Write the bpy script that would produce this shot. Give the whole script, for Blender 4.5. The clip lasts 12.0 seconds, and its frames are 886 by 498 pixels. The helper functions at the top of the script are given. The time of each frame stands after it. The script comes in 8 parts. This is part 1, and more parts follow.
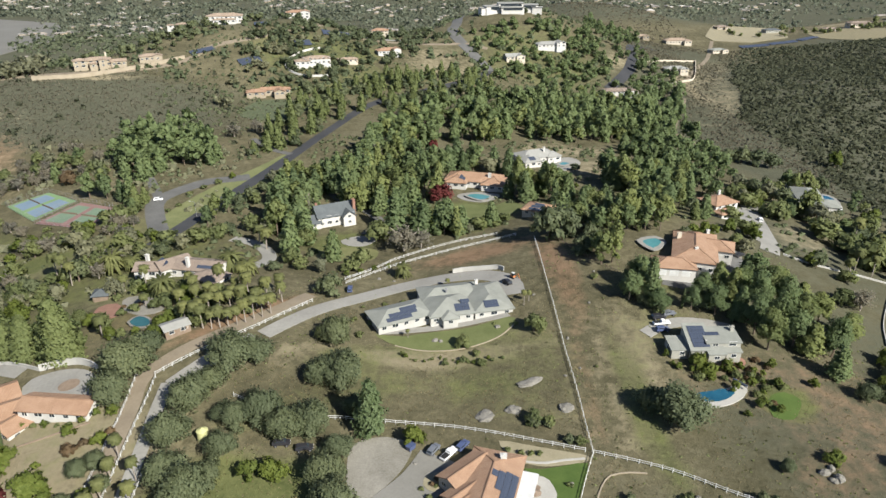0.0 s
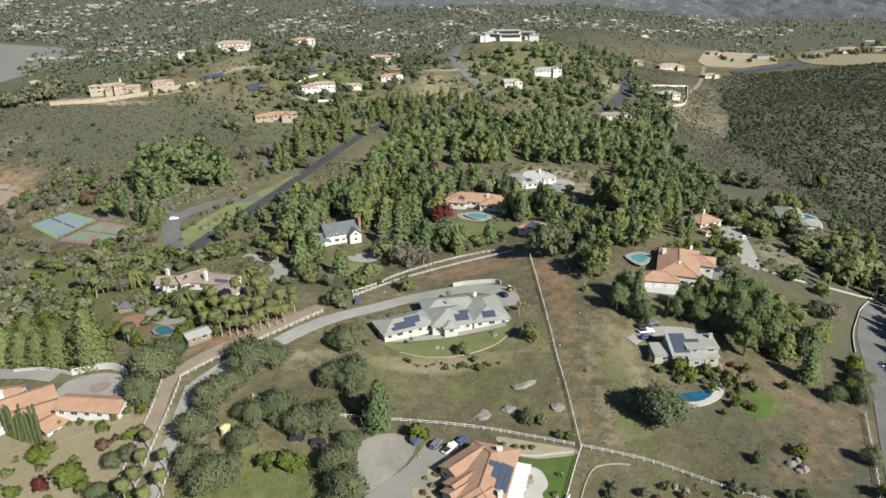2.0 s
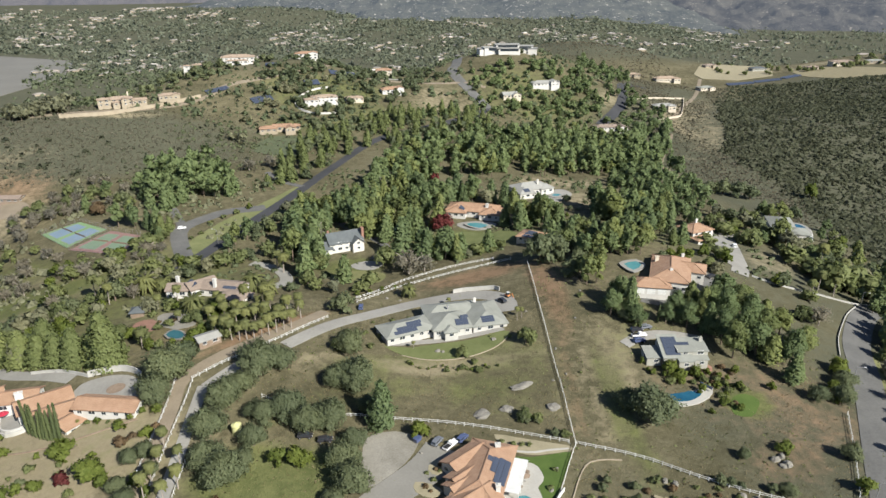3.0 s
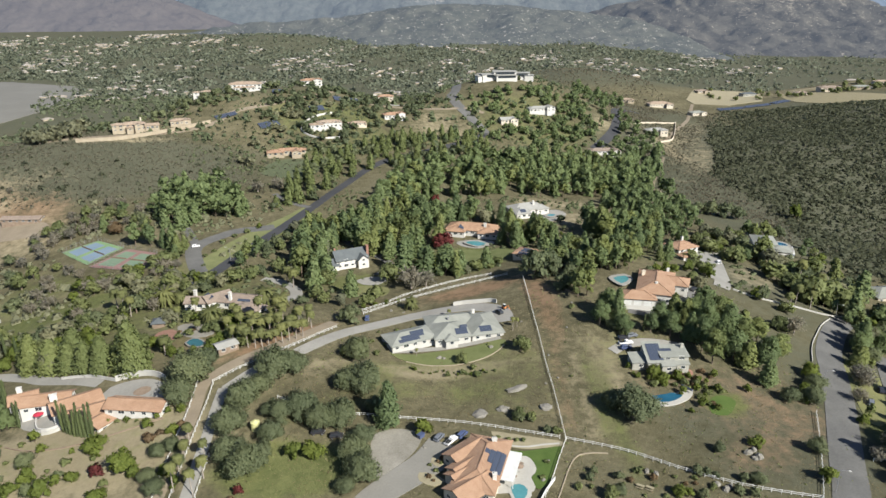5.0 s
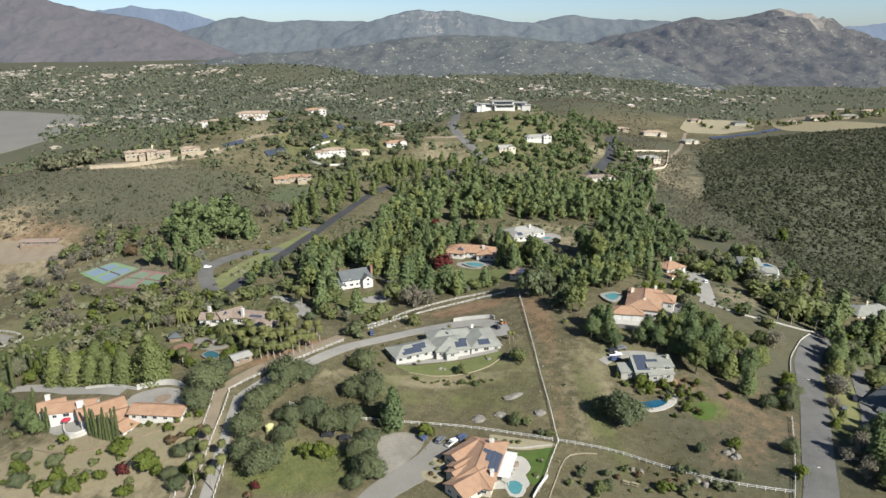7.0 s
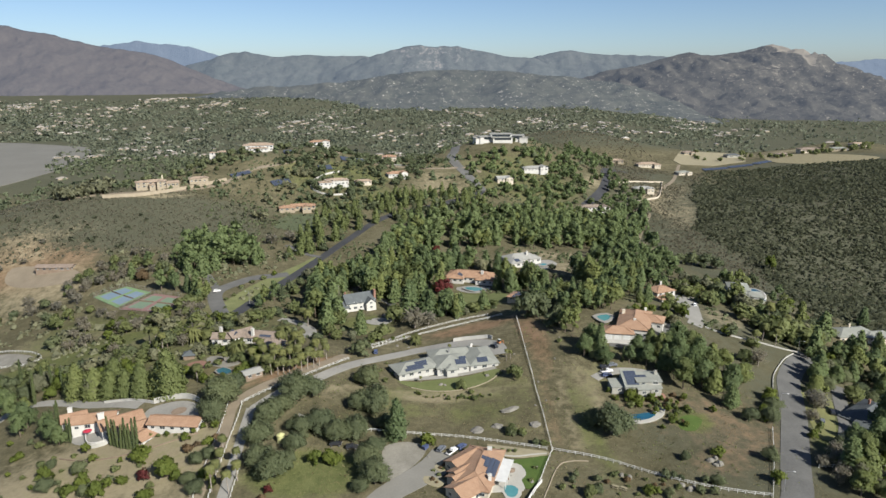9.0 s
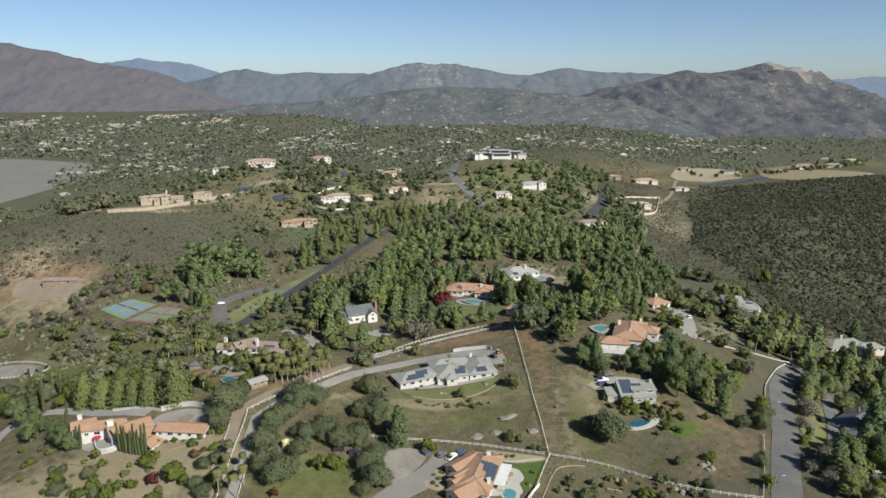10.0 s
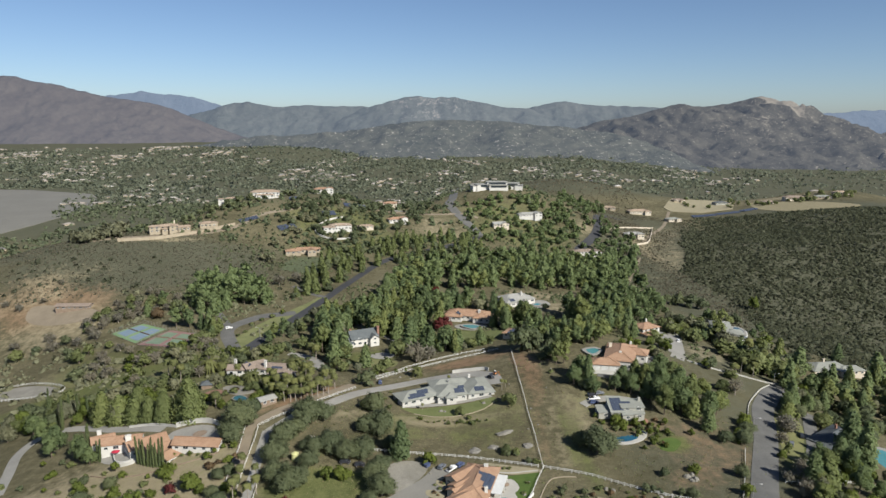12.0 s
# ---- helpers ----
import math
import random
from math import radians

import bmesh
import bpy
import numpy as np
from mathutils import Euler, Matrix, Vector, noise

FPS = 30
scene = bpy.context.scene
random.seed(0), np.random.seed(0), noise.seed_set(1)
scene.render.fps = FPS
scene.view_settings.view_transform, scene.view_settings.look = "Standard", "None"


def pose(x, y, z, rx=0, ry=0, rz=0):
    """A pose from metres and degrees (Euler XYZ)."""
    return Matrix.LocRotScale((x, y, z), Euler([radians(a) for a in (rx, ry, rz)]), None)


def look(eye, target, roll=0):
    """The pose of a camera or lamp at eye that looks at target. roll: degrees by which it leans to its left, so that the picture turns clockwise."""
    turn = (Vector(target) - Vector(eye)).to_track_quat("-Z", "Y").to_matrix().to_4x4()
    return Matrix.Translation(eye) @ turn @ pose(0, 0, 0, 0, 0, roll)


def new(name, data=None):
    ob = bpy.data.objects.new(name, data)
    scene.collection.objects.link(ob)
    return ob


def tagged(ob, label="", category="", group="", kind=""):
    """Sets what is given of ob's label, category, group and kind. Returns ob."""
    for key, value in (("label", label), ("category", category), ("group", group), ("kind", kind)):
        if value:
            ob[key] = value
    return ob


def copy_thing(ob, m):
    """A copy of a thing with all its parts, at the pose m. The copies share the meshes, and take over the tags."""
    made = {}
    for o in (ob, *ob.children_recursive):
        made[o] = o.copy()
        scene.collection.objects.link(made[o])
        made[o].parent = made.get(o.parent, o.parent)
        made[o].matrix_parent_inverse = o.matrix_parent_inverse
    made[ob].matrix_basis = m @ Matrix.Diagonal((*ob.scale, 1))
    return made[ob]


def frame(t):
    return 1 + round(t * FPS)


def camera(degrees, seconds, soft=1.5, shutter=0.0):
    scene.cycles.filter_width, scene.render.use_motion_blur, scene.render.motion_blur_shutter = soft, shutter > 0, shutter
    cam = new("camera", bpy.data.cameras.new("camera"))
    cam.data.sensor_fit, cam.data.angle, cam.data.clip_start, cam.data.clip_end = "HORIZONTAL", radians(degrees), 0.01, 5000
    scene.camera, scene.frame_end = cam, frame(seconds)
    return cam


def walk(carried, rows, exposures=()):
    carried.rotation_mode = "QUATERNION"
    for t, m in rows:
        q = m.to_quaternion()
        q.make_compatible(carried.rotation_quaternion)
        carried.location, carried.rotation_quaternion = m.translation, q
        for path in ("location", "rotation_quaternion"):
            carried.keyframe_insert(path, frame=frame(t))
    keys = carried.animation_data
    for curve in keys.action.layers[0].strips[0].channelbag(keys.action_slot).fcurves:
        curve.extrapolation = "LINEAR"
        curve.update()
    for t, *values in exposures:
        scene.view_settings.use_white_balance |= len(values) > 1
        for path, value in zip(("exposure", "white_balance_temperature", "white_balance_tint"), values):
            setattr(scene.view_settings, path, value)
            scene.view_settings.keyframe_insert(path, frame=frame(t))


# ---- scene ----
cam = camera(65.997, 12.0)
PATH = [
    (0.0, look((3.808, -11.467, 124.581), (2.826, 79.573, 83.219), -0.229)),
    (0.5, look((3.755, -15.651, 125.920), (2.797, 75.672, 85.187), -0.220)),
    (1.0, look((3.692, -20.134, 127.303), (2.733, 71.503, 87.281), -0.220)),
    (1.5, look((3.621, -24.852, 128.700), (2.655, 67.106, 89.423), -0.227)),
    (2.0, look((3.542, -29.750, 130.084), (2.573, 62.527, 91.561), -0.237)),
    (2.5, look((3.459, -34.777, 131.428), (2.492, 57.811, 93.660), -0.250)),
    (3.0, look((3.371, -39.887, 132.714), (2.415, 53.005, 95.699), -0.263)),
    (3.5, look((3.279, -45.040, 133.924), (2.340, 48.150, 97.667), -0.275)),
    (4.0, look((3.185, -50.204, 135.045), (2.267, 43.284, 99.560), -0.285)),
    (4.5, look((3.088, -55.349, 136.065), (2.193, 38.439, 101.380), -0.291)),
    (5.0, look((2.989, -60.453, 136.979), (2.117, 33.641, 103.130), -0.295)),
    (5.5, look((2.887, -65.499, 137.783), (2.038, 28.907, 104.816), -0.294)),
    (6.0, look((2.782, -70.477, 138.477), (1.955, 24.250, 106.442), -0.289)),
    (6.5, look((2.673, -75.380, 139.066), (1.868, 19.674, 108.015), -0.279)),
    (7.0, look((2.560, -80.210, 139.556), (1.777, 15.176, 109.539), -0.266)),
    (7.5, look((2.440, -84.972, 139.959), (1.683, 10.746, 111.020), -0.249)),
    (8.0, look((2.314, -89.677, 140.288), (1.586, 6.370, 112.462), -0.230)),
    (8.5, look((2.179, -94.345, 140.562), (1.484, 2.026, 113.872), -0.209)),
    (9.0, look((2.032, -98.996, 140.801), (1.376, -2.315, 115.261), -0.187)),
    (9.5, look((1.873, -103.661, 141.031), (1.262, -6.683, 116.641), -0.164)),
    (10.0, look((1.698, -108.374, 141.279), (1.139, -11.115, 118.032), -0.142)),
    (10.5, look((1.506, -113.174, 141.578), (1.005, -15.653, 119.458), -0.120)),
    (11.0, look((1.292, -118.109, 141.962), (0.859, -20.341, 120.956), -0.097)),
    (11.5, look((1.054, -123.229, 142.471), (0.701, -25.230, 122.569), -0.070)),
    (12.0, look((0.788, -128.592, 143.147), (0.536, -30.373, 124.358), -0.036)),
]
walk(cam, PATH, [(0.0, 0.98), (6.5, 0.98), (9.0, 0.77), (12.0, 0.65)])

# ---- light ----
SUN_DIR = Vector((0.535, -0.594, 0.60)).normalized()
SUN_EL = math.asin(SUN_DIR.z)
SUN_AZ = math.atan2(SUN_DIR.x, SUN_DIR.y)
world = bpy.data.worlds.new("sky")
scene.world = world
world.use_nodes = True
wn = world.node_tree.nodes
sky = wn.new("ShaderNodeTexSky")
sky.sky_type = 'NISHITA'
sky.sun_disc = False
sky.sun_elevation = SUN_EL
sky.sun_rotation = SUN_AZ
sky.altitude = 800
sky.air_density = 0.75
sky.dust_density = 1.0
sky.ozone_density = 3.4
wn["Background"].inputs["Strength"].default_value = 0.064
world.node_tree.links.new(sky.outputs[0], wn["Background"].inputs["Color"])
sun_data = bpy.data.lights.new("sun", 'SUN')
sun_data.energy = 4.6
sun_data.angle = radians(0.53)
sun_data.color = (1.0, 0.965, 0.875)
sun = new("sun", sun_data)
sun.matrix_world = look(SUN_DIR * 500, (0, 0, 0))


# ---- materials ----
def nodes_of(name):
    m = bpy.data.materials.new(name)
    m.use_nodes = True
    nt = m.node_tree
    return m, nt, nt.nodes["Principled BSDF"]


def link(nt, a, b):
    nt.links.new(a, b)


def noise_node(nt, coord, scale, detail=4.0, rough=0.6):
    n = nt.nodes.new("ShaderNodeTexNoise")
    n.inputs["Scale"].default_value = scale
    n.inputs["Detail"].default_value = detail
    n.inputs["Roughness"].default_value = rough
    link(nt, coord, n.inputs["Vector"])
    return n.outputs["Fac"]


def ramp(nt, fac, stops):
    r = nt.nodes.new("ShaderNodeValToRGB")
    e = r.color_ramp.elements
    e[0].position, e[0].color = stops[0][0], (*stops[0][1], 1)
    e[1].position, e[1].color = stops[-1][0], (*stops[-1][1], 1)
    for p, c in stops[1:-1]:
        q = e.new(p)
        q.color = (*c, 1)
    link(nt, fac, r.inputs[0])
    return r.outputs[0]


def blend(nt, fac, a, b, mode='MIX'):
    n = nt.nodes.new("ShaderNodeMix")
    n.data_type, n.blend_type = 'RGBA', mode
    for value, sock in ((fac, n.inputs[0]), (a, n.inputs[6]), (b, n.inputs[7])):
        if isinstance(value, (int, float)):
            sock.default_value = value
        elif isinstance(value, tuple):
            sock.default_value = (*value, 1)
        else:
            link(nt, value, sock)
    return n.outputs[2]


def maths(nt, op, a, b=0.0, clamp=False):
    n = nt.nodes.new("ShaderNodeMath")
    n.operation, n.use_clamp = op, clamp
    for value, sock in ((a, n.inputs[0]), (b, n.inputs[1])):
        if isinstance(value, (int, float)):
            sock.default_value = value
        else:
            link(nt, value, sock)
    return n.outputs[0]


def bumped(nt, bsdf, height, distance, strength=1.0):
    b = nt.nodes.new("ShaderNodeBump")
    b.inputs["Distance"].default_value = distance
    b.inputs["Strength"].default_value = strength
    link(nt, height, b.inputs["Height"])
    link(nt, b.outputs[0], bsdf.inputs["Normal"])


def plain(name, dark, light, big=0.3, small=4.0, rough=0.85, metal=0.0, relief=0.02, spec=0.3, vary=0.0):
    """A surface whose colour wanders between two tones at two scales."""
    m, nt, b = nodes_of(name)
    pos = nt.nodes.new("ShaderNodeTexCoord").outputs["Object"]
    f = maths(nt, 'ADD', maths(nt, 'MULTIPLY', noise_node(nt, pos, big), 0.6), maths(nt, 'MULTIPLY', noise_node(nt, pos, small), 0.4))
    col = ramp(nt, f, [(0.3, dark), (0.7, light)])
    if vary:
        info = nt.nodes.new("ShaderNodeObjectInfo").outputs["Random"]
        col = blend(nt, 1.0, col, ramp(nt, info, [(0.0, (1 - vary,) * 3), (1.0, (1.0,) * 3)]), 'MULTIPLY')
    link(nt, col, b.inputs["Base Color"])
    b.inputs["Roughness"].default_value = rough
    b.inputs["Metallic"].default_value = metal
    b.inputs["Specular IOR Level"].default_value = spec
    if relief:
        bumped(nt, b, noise_node(nt, pos, small * 2), relief)
    return m


def roof_tiles(name, dark, light, row=0.35, axis=0):
    """Barrel tiles: rounded columns down the slope, courses across it, weathered in patches."""
    m, nt, b = nodes_of(name)
    uv = nt.nodes.new("ShaderNodeUVMap").outputs[0]
    sep = nt.nodes.new("ShaderNodeSeparateXYZ")
    link(nt, uv, sep.inputs[0])
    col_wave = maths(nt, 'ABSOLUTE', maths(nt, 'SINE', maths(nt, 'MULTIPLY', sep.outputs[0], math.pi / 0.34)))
    course = maths(nt, 'FRACT', maths(nt, 'DIVIDE', sep.outputs[1], row))
    pos = nt.nodes.new("ShaderNodeTexCoord").outputs["Object"]
    n1, n2 = noise_node(nt, pos, 0.35), noise_node(nt, pos, 5.0, 6, 0.75)
    f = maths(nt, 'ADD', maths(nt, 'MULTIPLY', n1, 0.45), maths(nt, 'MULTIPLY', n2, 0.55))
    c = ramp(nt, f, [(0.32, dark), (0.68, light)])
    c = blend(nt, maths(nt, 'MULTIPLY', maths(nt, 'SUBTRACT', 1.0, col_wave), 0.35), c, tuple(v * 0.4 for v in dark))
    link(nt, c, b.inputs["Base Color"])
    b.inputs["Roughness"].default_value = 0.85
    bumped(nt, b, maths(nt, 'ADD', col_wave, maths(nt, 'MULTIPLY', course, -0.6)), 0.06)
    return m


def foliage(name, dark, light, vary=0.22):
    """Leaves: each clump and each tree has a tone of its own, a little light passes through."""
    m, nt, b = nodes_of(name)
    isl = nt.nodes.new("ShaderNodeNewGeometry").outputs["Random Per Island"]
    info = nt.nodes.new("ShaderNodeObjectInfo").outputs["Random"]
    pos = nt.nodes.new("ShaderNodeTexCoord").outputs["Object"]
    f = maths(nt, 'ADD', maths(nt, 'MULTIPLY', isl, 0.34), maths(nt, 'ADD', maths(nt, 'MULTIPLY', noise_node(nt, pos, 0.4), 0.30), maths(nt, 'MULTIPLY', noise_node(nt, pos, 14.0, 3, 0.7), 0.36)))
    col = ramp(nt, f, [(0.15, dark), (0.85, light)])
    col = blend(nt, 1.0, col, ramp(nt, info, [(0.0, (1 - vary, 1 - vary, 1 - vary * 1.1)), (0.5, (1.0, 0.96, 0.9)), (1.0, (1.12, 1.05, 0.95))]), 'MULTIPLY')
    link(nt, col, b.inputs["Base Color"])
    b.inputs["Roughness"].default_value = 0.7
    b.inputs["Specular IOR Level"].default_value = 0.25
    thin = nt.nodes.new("ShaderNodeBsdfTranslucent")
    link(nt, col, thin.inputs["Color"])
    mix = nt.nodes.new("ShaderNodeMixShader")
    mix.inputs[0].default_value = 0.5
    link(nt, b.outputs[0], mix.inputs[1])
    link(nt, thin.outputs[0], mix.inputs[2])
    link(nt, mix.outputs[0], nt.nodes["Material Output"].inputs["Surface"])
    return m


M = {
    "asphalt": plain("asphalt", (0.078, 0.078, 0.076), (0.145, 0.143, 0.136), 0.11, 1.5, 0.9),
    "asphalt_dark": plain("fresh_asphalt", (0.030, 0.032, 0.036), (0.055, 0.056, 0.06), 0.05, 1.5, 0.85),
    "concrete": plain("concrete", (0.19, 0.183, 0.166), (0.29, 0.282, 0.258), 0.08, 1.2, 0.9),
    "garden_ground": plain("ground_cover", (0.048, 0.062, 0.034), (0.10, 0.115, 0.062), 0.3, 2.0, 0.95, relief=0.12),
    "white_paving": plain("white_paving", (0.31, 0.30, 0.27), (0.42, 0.405, 0.37), 0.2, 2.0, 0.9),
    "gravel": plain("gravel", (0.13, 0.122, 0.10), (0.285, 0.27, 0.235), 0.12, 2.0, 0.95),
    "dirt_road": plain("packed_dirt", (0.155, 0.127, 0.092), (0.245, 0.205, 0.15), 0.1, 1.5, 0.95),
    "lawn": plain("lawn", (0.0765, 0.0945, 0.0306), (0.1395, 0.153, 0.063), 0.15, 2.5, 0.95, relief=0.05),
    "turf": plain("bright_turf", (0.046, 0.08, 0.016), (0.082, 0.122, 0.028), 0.2, 3.0, 0.95, relief=0.04),
    "asphalt_pale": plain("worn_asphalt", (0.1496, 0.1452, 0.1276), (0.22, 0.2112, 0.1892), 0.06, 1.5, 0.92),
    "wall_pale": plain("pale_plaster", (0.345, 0.337, 0.312), (0.465, 0.456, 0.423), 0.25, 3.0, 0.9),
    "worn_earth": plain("worn_earth", (0.20, 0.18, 0.115), (0.30, 0.265, 0.18), 0.25, 1.8, 0.97),
    "straw_bank": plain("straw_bank", (0.17, 0.15, 0.085), (0.27, 0.235, 0.145), 0.3, 2.5, 0.97, relief=0.1),
    "orange_paint": plain("orange_machine_paint", (0.42, 0.16, 0.06), (0.52, 0.22, 0.09), 0.6, 4.0, 0.5, relief=0),
    "rust_leaf": foliage("russet_leaves", (0.12, 0.085, 0.05), (0.22, 0.165, 0.10), 0.2),
    "verge": plain("verge_grass", (0.098, 0.112, 0.044), (0.178, 0.186, 0.084), 0.12, 1.5, 0.95, relief=0.05),
    "dry_lawn": plain("thin_lawn", (0.1062, 0.1148, 0.0425), (0.1827, 0.1785, 0.0808), 0.1, 1.5, 0.95, relief=0.05),
    "white_paint": plain("white_paint", (0.48, 0.48, 0.465), (0.64, 0.64, 0.62), 0.5, 6.0, 0.6),
    "stucco_white": plain("white_stucco", (0.42, 0.41, 0.385), (0.545, 0.53, 0.495), 0.25, 5.0, 0.9),
    "stucco_cream": plain("cream_stucco", (0.425, 0.374, 0.2975), (0.544, 0.4845, 0.391), 0.25, 5.0, 0.9),
    "siding_grey": plain("grey_siding", (0.25, 0.245, 0.21), (0.345, 0.34, 0.30), 0.25, 5.0, 0.85),
    "brick": plain("red_brick", (0.19, 0.10, 0.072), (0.29, 0.17, 0.125), 0.6, 9.0, 0.9),
    "shingle_grey": plain("grey_shingles", (0.175, 0.183, 0.162), (0.262, 0.268, 0.240), 0.3, 6.0, 0.9, relief=0.03),
    "shingle_pale": plain("pale_shingles", (0.2214, 0.2214, 0.205), (0.3116, 0.3075, 0.287), 0.3, 6.0, 0.9, relief=0.03),
    "shingle_dark": plain("slate_shingles", (0.065, 0.075, 0.08), (0.115, 0.126, 0.13), 0.3, 6.0, 0.9, relief=0.03),
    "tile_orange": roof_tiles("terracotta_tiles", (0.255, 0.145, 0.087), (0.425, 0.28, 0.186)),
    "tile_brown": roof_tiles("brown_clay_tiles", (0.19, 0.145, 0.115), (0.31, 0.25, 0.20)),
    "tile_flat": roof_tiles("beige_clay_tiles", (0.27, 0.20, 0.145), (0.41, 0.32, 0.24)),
    "solar": plain("solar_cells", (0.042, 0.052, 0.076), (0.064, 0.077, 0.108), 1.0, 3.0, 0.2, relief=0, spec=0.5),
    "metal": plain("grey_metal", (0.30, 0.30, 0.31), (0.42, 0.42, 0.43), 1.0, 8.0, 0.45, 0.6, relief=0),
    "glass": plain("window_glass", (0.02, 0.025, 0.03), (0.04, 0.05, 0.06), 0.5, 2.0, 0.08, relief=0, spec=0.6),
    "pool": plain("pool_water", (0.01, 0.06, 0.105), (0.022, 0.105, 0.165), 0.2, 1.0, 0.06, relief=0.01, spec=0.5),
    "pool_pale": plain("pale_pool_water", (0.05, 0.17, 0.19), (0.09, 0.25, 0.27), 0.2, 1.0, 0.06, relief=0.01, spec=0.5),
    "pool_teal": plain("teal_pool_water", (0.02, 0.075, 0.085), (0.04, 0.115, 0.125), 0.2, 1.0, 0.06, relief=0.01, spec=0.5),
    "rock": plain("granite", (0.12, 0.115, 0.10), (0.25, 0.235, 0.205), 0.4, 3.0, 0.95, relief=0.15),
    "wood": plain("weathered_wood", (0.15, 0.11, 0.08), (0.26, 0.20, 0.15), 0.6, 8.0, 0.85),
    "bark": plain("bark", (0.10, 0.075, 0.055), (0.19, 0.15, 0.115), 1.0, 8.0, 0.95),
    "bark_pale": plain("pale_bark", (0.22, 0.19, 0.16), (0.33, 0.29, 0.25), 1.0, 8.0, 0.95),
    "court_blue": plain("blue_court", (0.13, 0.185, 0.24), (0.17, 0.23, 0.29), 0.1, 2.0, 0.8),
    "court_green": plain("green_court", (0.12, 0.175, 0.12), (0.16, 0.22, 0.15), 0.1, 2.0, 0.8),
    "court_lime": plain("bright_green_court", (0.13, 0.215, 0.10), (0.18, 0.27, 0.135), 0.1, 2.0, 0.8),
    "court_red": plain("red_court", (0.19, 0.11, 0.10), (0.24, 0.15, 0.135), 0.1, 2.0, 0.8),
    "car_white": plain("white_car_paint", (0.648, 0.648, 0.648), (0.72, 0.72, 0.72), 1.0, 4.0, 0.25, relief=0, spec=0.5),
    "car_blue": plain("blue_car_paint", (0.05, 0.07, 0.14), (0.08, 0.10, 0.19), 1.0, 4.0, 0.3, relief=0, spec=0.5),
    "car_grey": plain("grey_car_paint", (0.11, 0.12, 0.14), (0.16, 0.17, 0.19), 1.0, 4.0, 0.3, relief=0, spec=0.5),
    "car_dark": plain("dark_car_paint", (0.02, 0.02, 0.025), (0.035, 0.035, 0.04), 1.0, 4.0, 0.3, relief=0, spec=0.5),
    "rubber": plain("rubber", (0.015, 0.015, 0.015), (0.03, 0.03, 0.03), 1.0, 8.0, 0.8, relief=0),
    "red_fabric": plain("crimson_canvas", (0.30, 0.02, 0.04), (0.42, 0.04, 0.07), 0.6, 6.0, 0.9),
    "pine": foliage("pine_needles", (0.1, 0.152, 0.07), (0.235, 0.298, 0.145)),
    "pine_light": foliage("bright_pine_needles", (0.14, 0.182, 0.068), (0.285, 0.328, 0.14)),
    "oak": foliage("oak_leaves", (0.095, 0.125, 0.07), (0.225, 0.262, 0.15)),
    "olive": foliage("olive_leaves", (0.108, 0.14, 0.058), (0.262, 0.30, 0.138)),
    "eucalyptus": foliage("eucalyptus_leaves", (0.145, 0.16, 0.105), (0.30, 0.31, 0.205)),
    "bright": foliage("citrus_leaves", (0.085, 0.125, 0.024), (0.215, 0.262, 0.07)),
    "red_leaf": foliage("plum_leaves", (0.11, 0.028, 0.03), (0.22, 0.065, 0.062), 0.15),
    "bare": foliage("bare_twigs", (0.165, 0.16, 0.128), (0.275, 0.265, 0.215), 0.15),
    "palm": foliage("palm_fronds", (0.112, 0.134, 0.052), (0.285, 0.305, 0.13)),
    "cypress": foliage("cypress_needles", (0.086, 0.121, 0.055), (0.190, 0.230, 0.105)),
    "scrub": foliage("chaparral_leaves", (0.058, 0.069, 0.044), (0.136, 0.149, 0.097), 0.1),
    "scrub_grey": foliage("sage_leaves", (0.10, 0.098, 0.072), (0.205, 0.195, 0.148), 0.1),
    "dry_grass": foliage("dry_grass_blades", (0.17, 0.15, 0.085), (0.30, 0.26, 0.16), 0.1),
    "lake_bed": plain("grey_silt", (0.1275, 0.1232, 0.1105), (0.17, 0.1658, 0.1487), 0.01, 0.1, 0.95),
    "stone_tan": plain("tan_stone", (0.255, 0.2125, 0.153), (0.357, 0.306, 0.2295), 0.25, 5.0, 0.9),
    # pale greyed greens: the haze over the far valley is painted into these leaves
    "hazy_valley_leaf": foliage("hazy_valley_leaves", (0.105, 0.13, 0.1), (0.205, 0.235, 0.18), 0.1),
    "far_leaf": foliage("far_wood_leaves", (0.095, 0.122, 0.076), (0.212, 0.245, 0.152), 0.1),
}


# ---- the lie of the land ----
HILLS_NEAR = [
    (-150, 70, 55, 7.7),
    (-100, 70, 55, 2.0),
    (0, 70, 55, 17.2),
    (100, 70, 55, -1.1),
    (150, 70, 55, 15.1),
    (-150, 130, 55, 7.3),
    (-100, 130, 55, -10.6),
    (-50, 130, 55, 19.2),
    (0, 130, 55, -20.0),
    (50, 130, 55, 19.0),
    (100, 130, 55, -0.5),
    (150, 130, 55, 8.9),
    (-150, 185, 55, -2.2),
    (-100, 185, 55, 15.0),
    (-50, 185, 55, 14.2),
    (0, 185, 55, -6.7),
    (50, 185, 55, 20.6),
    (100, 185, 55, -19.9),
    (150, 185, 55, 14.5),
    (-150, 240, 55, 7.4),
    (-100, 240, 55, -4.5),
    (0, 240, 55, 1.5),
    (100, 240, 55, 31.9),
    (150, 240, 55, -6.4),
]
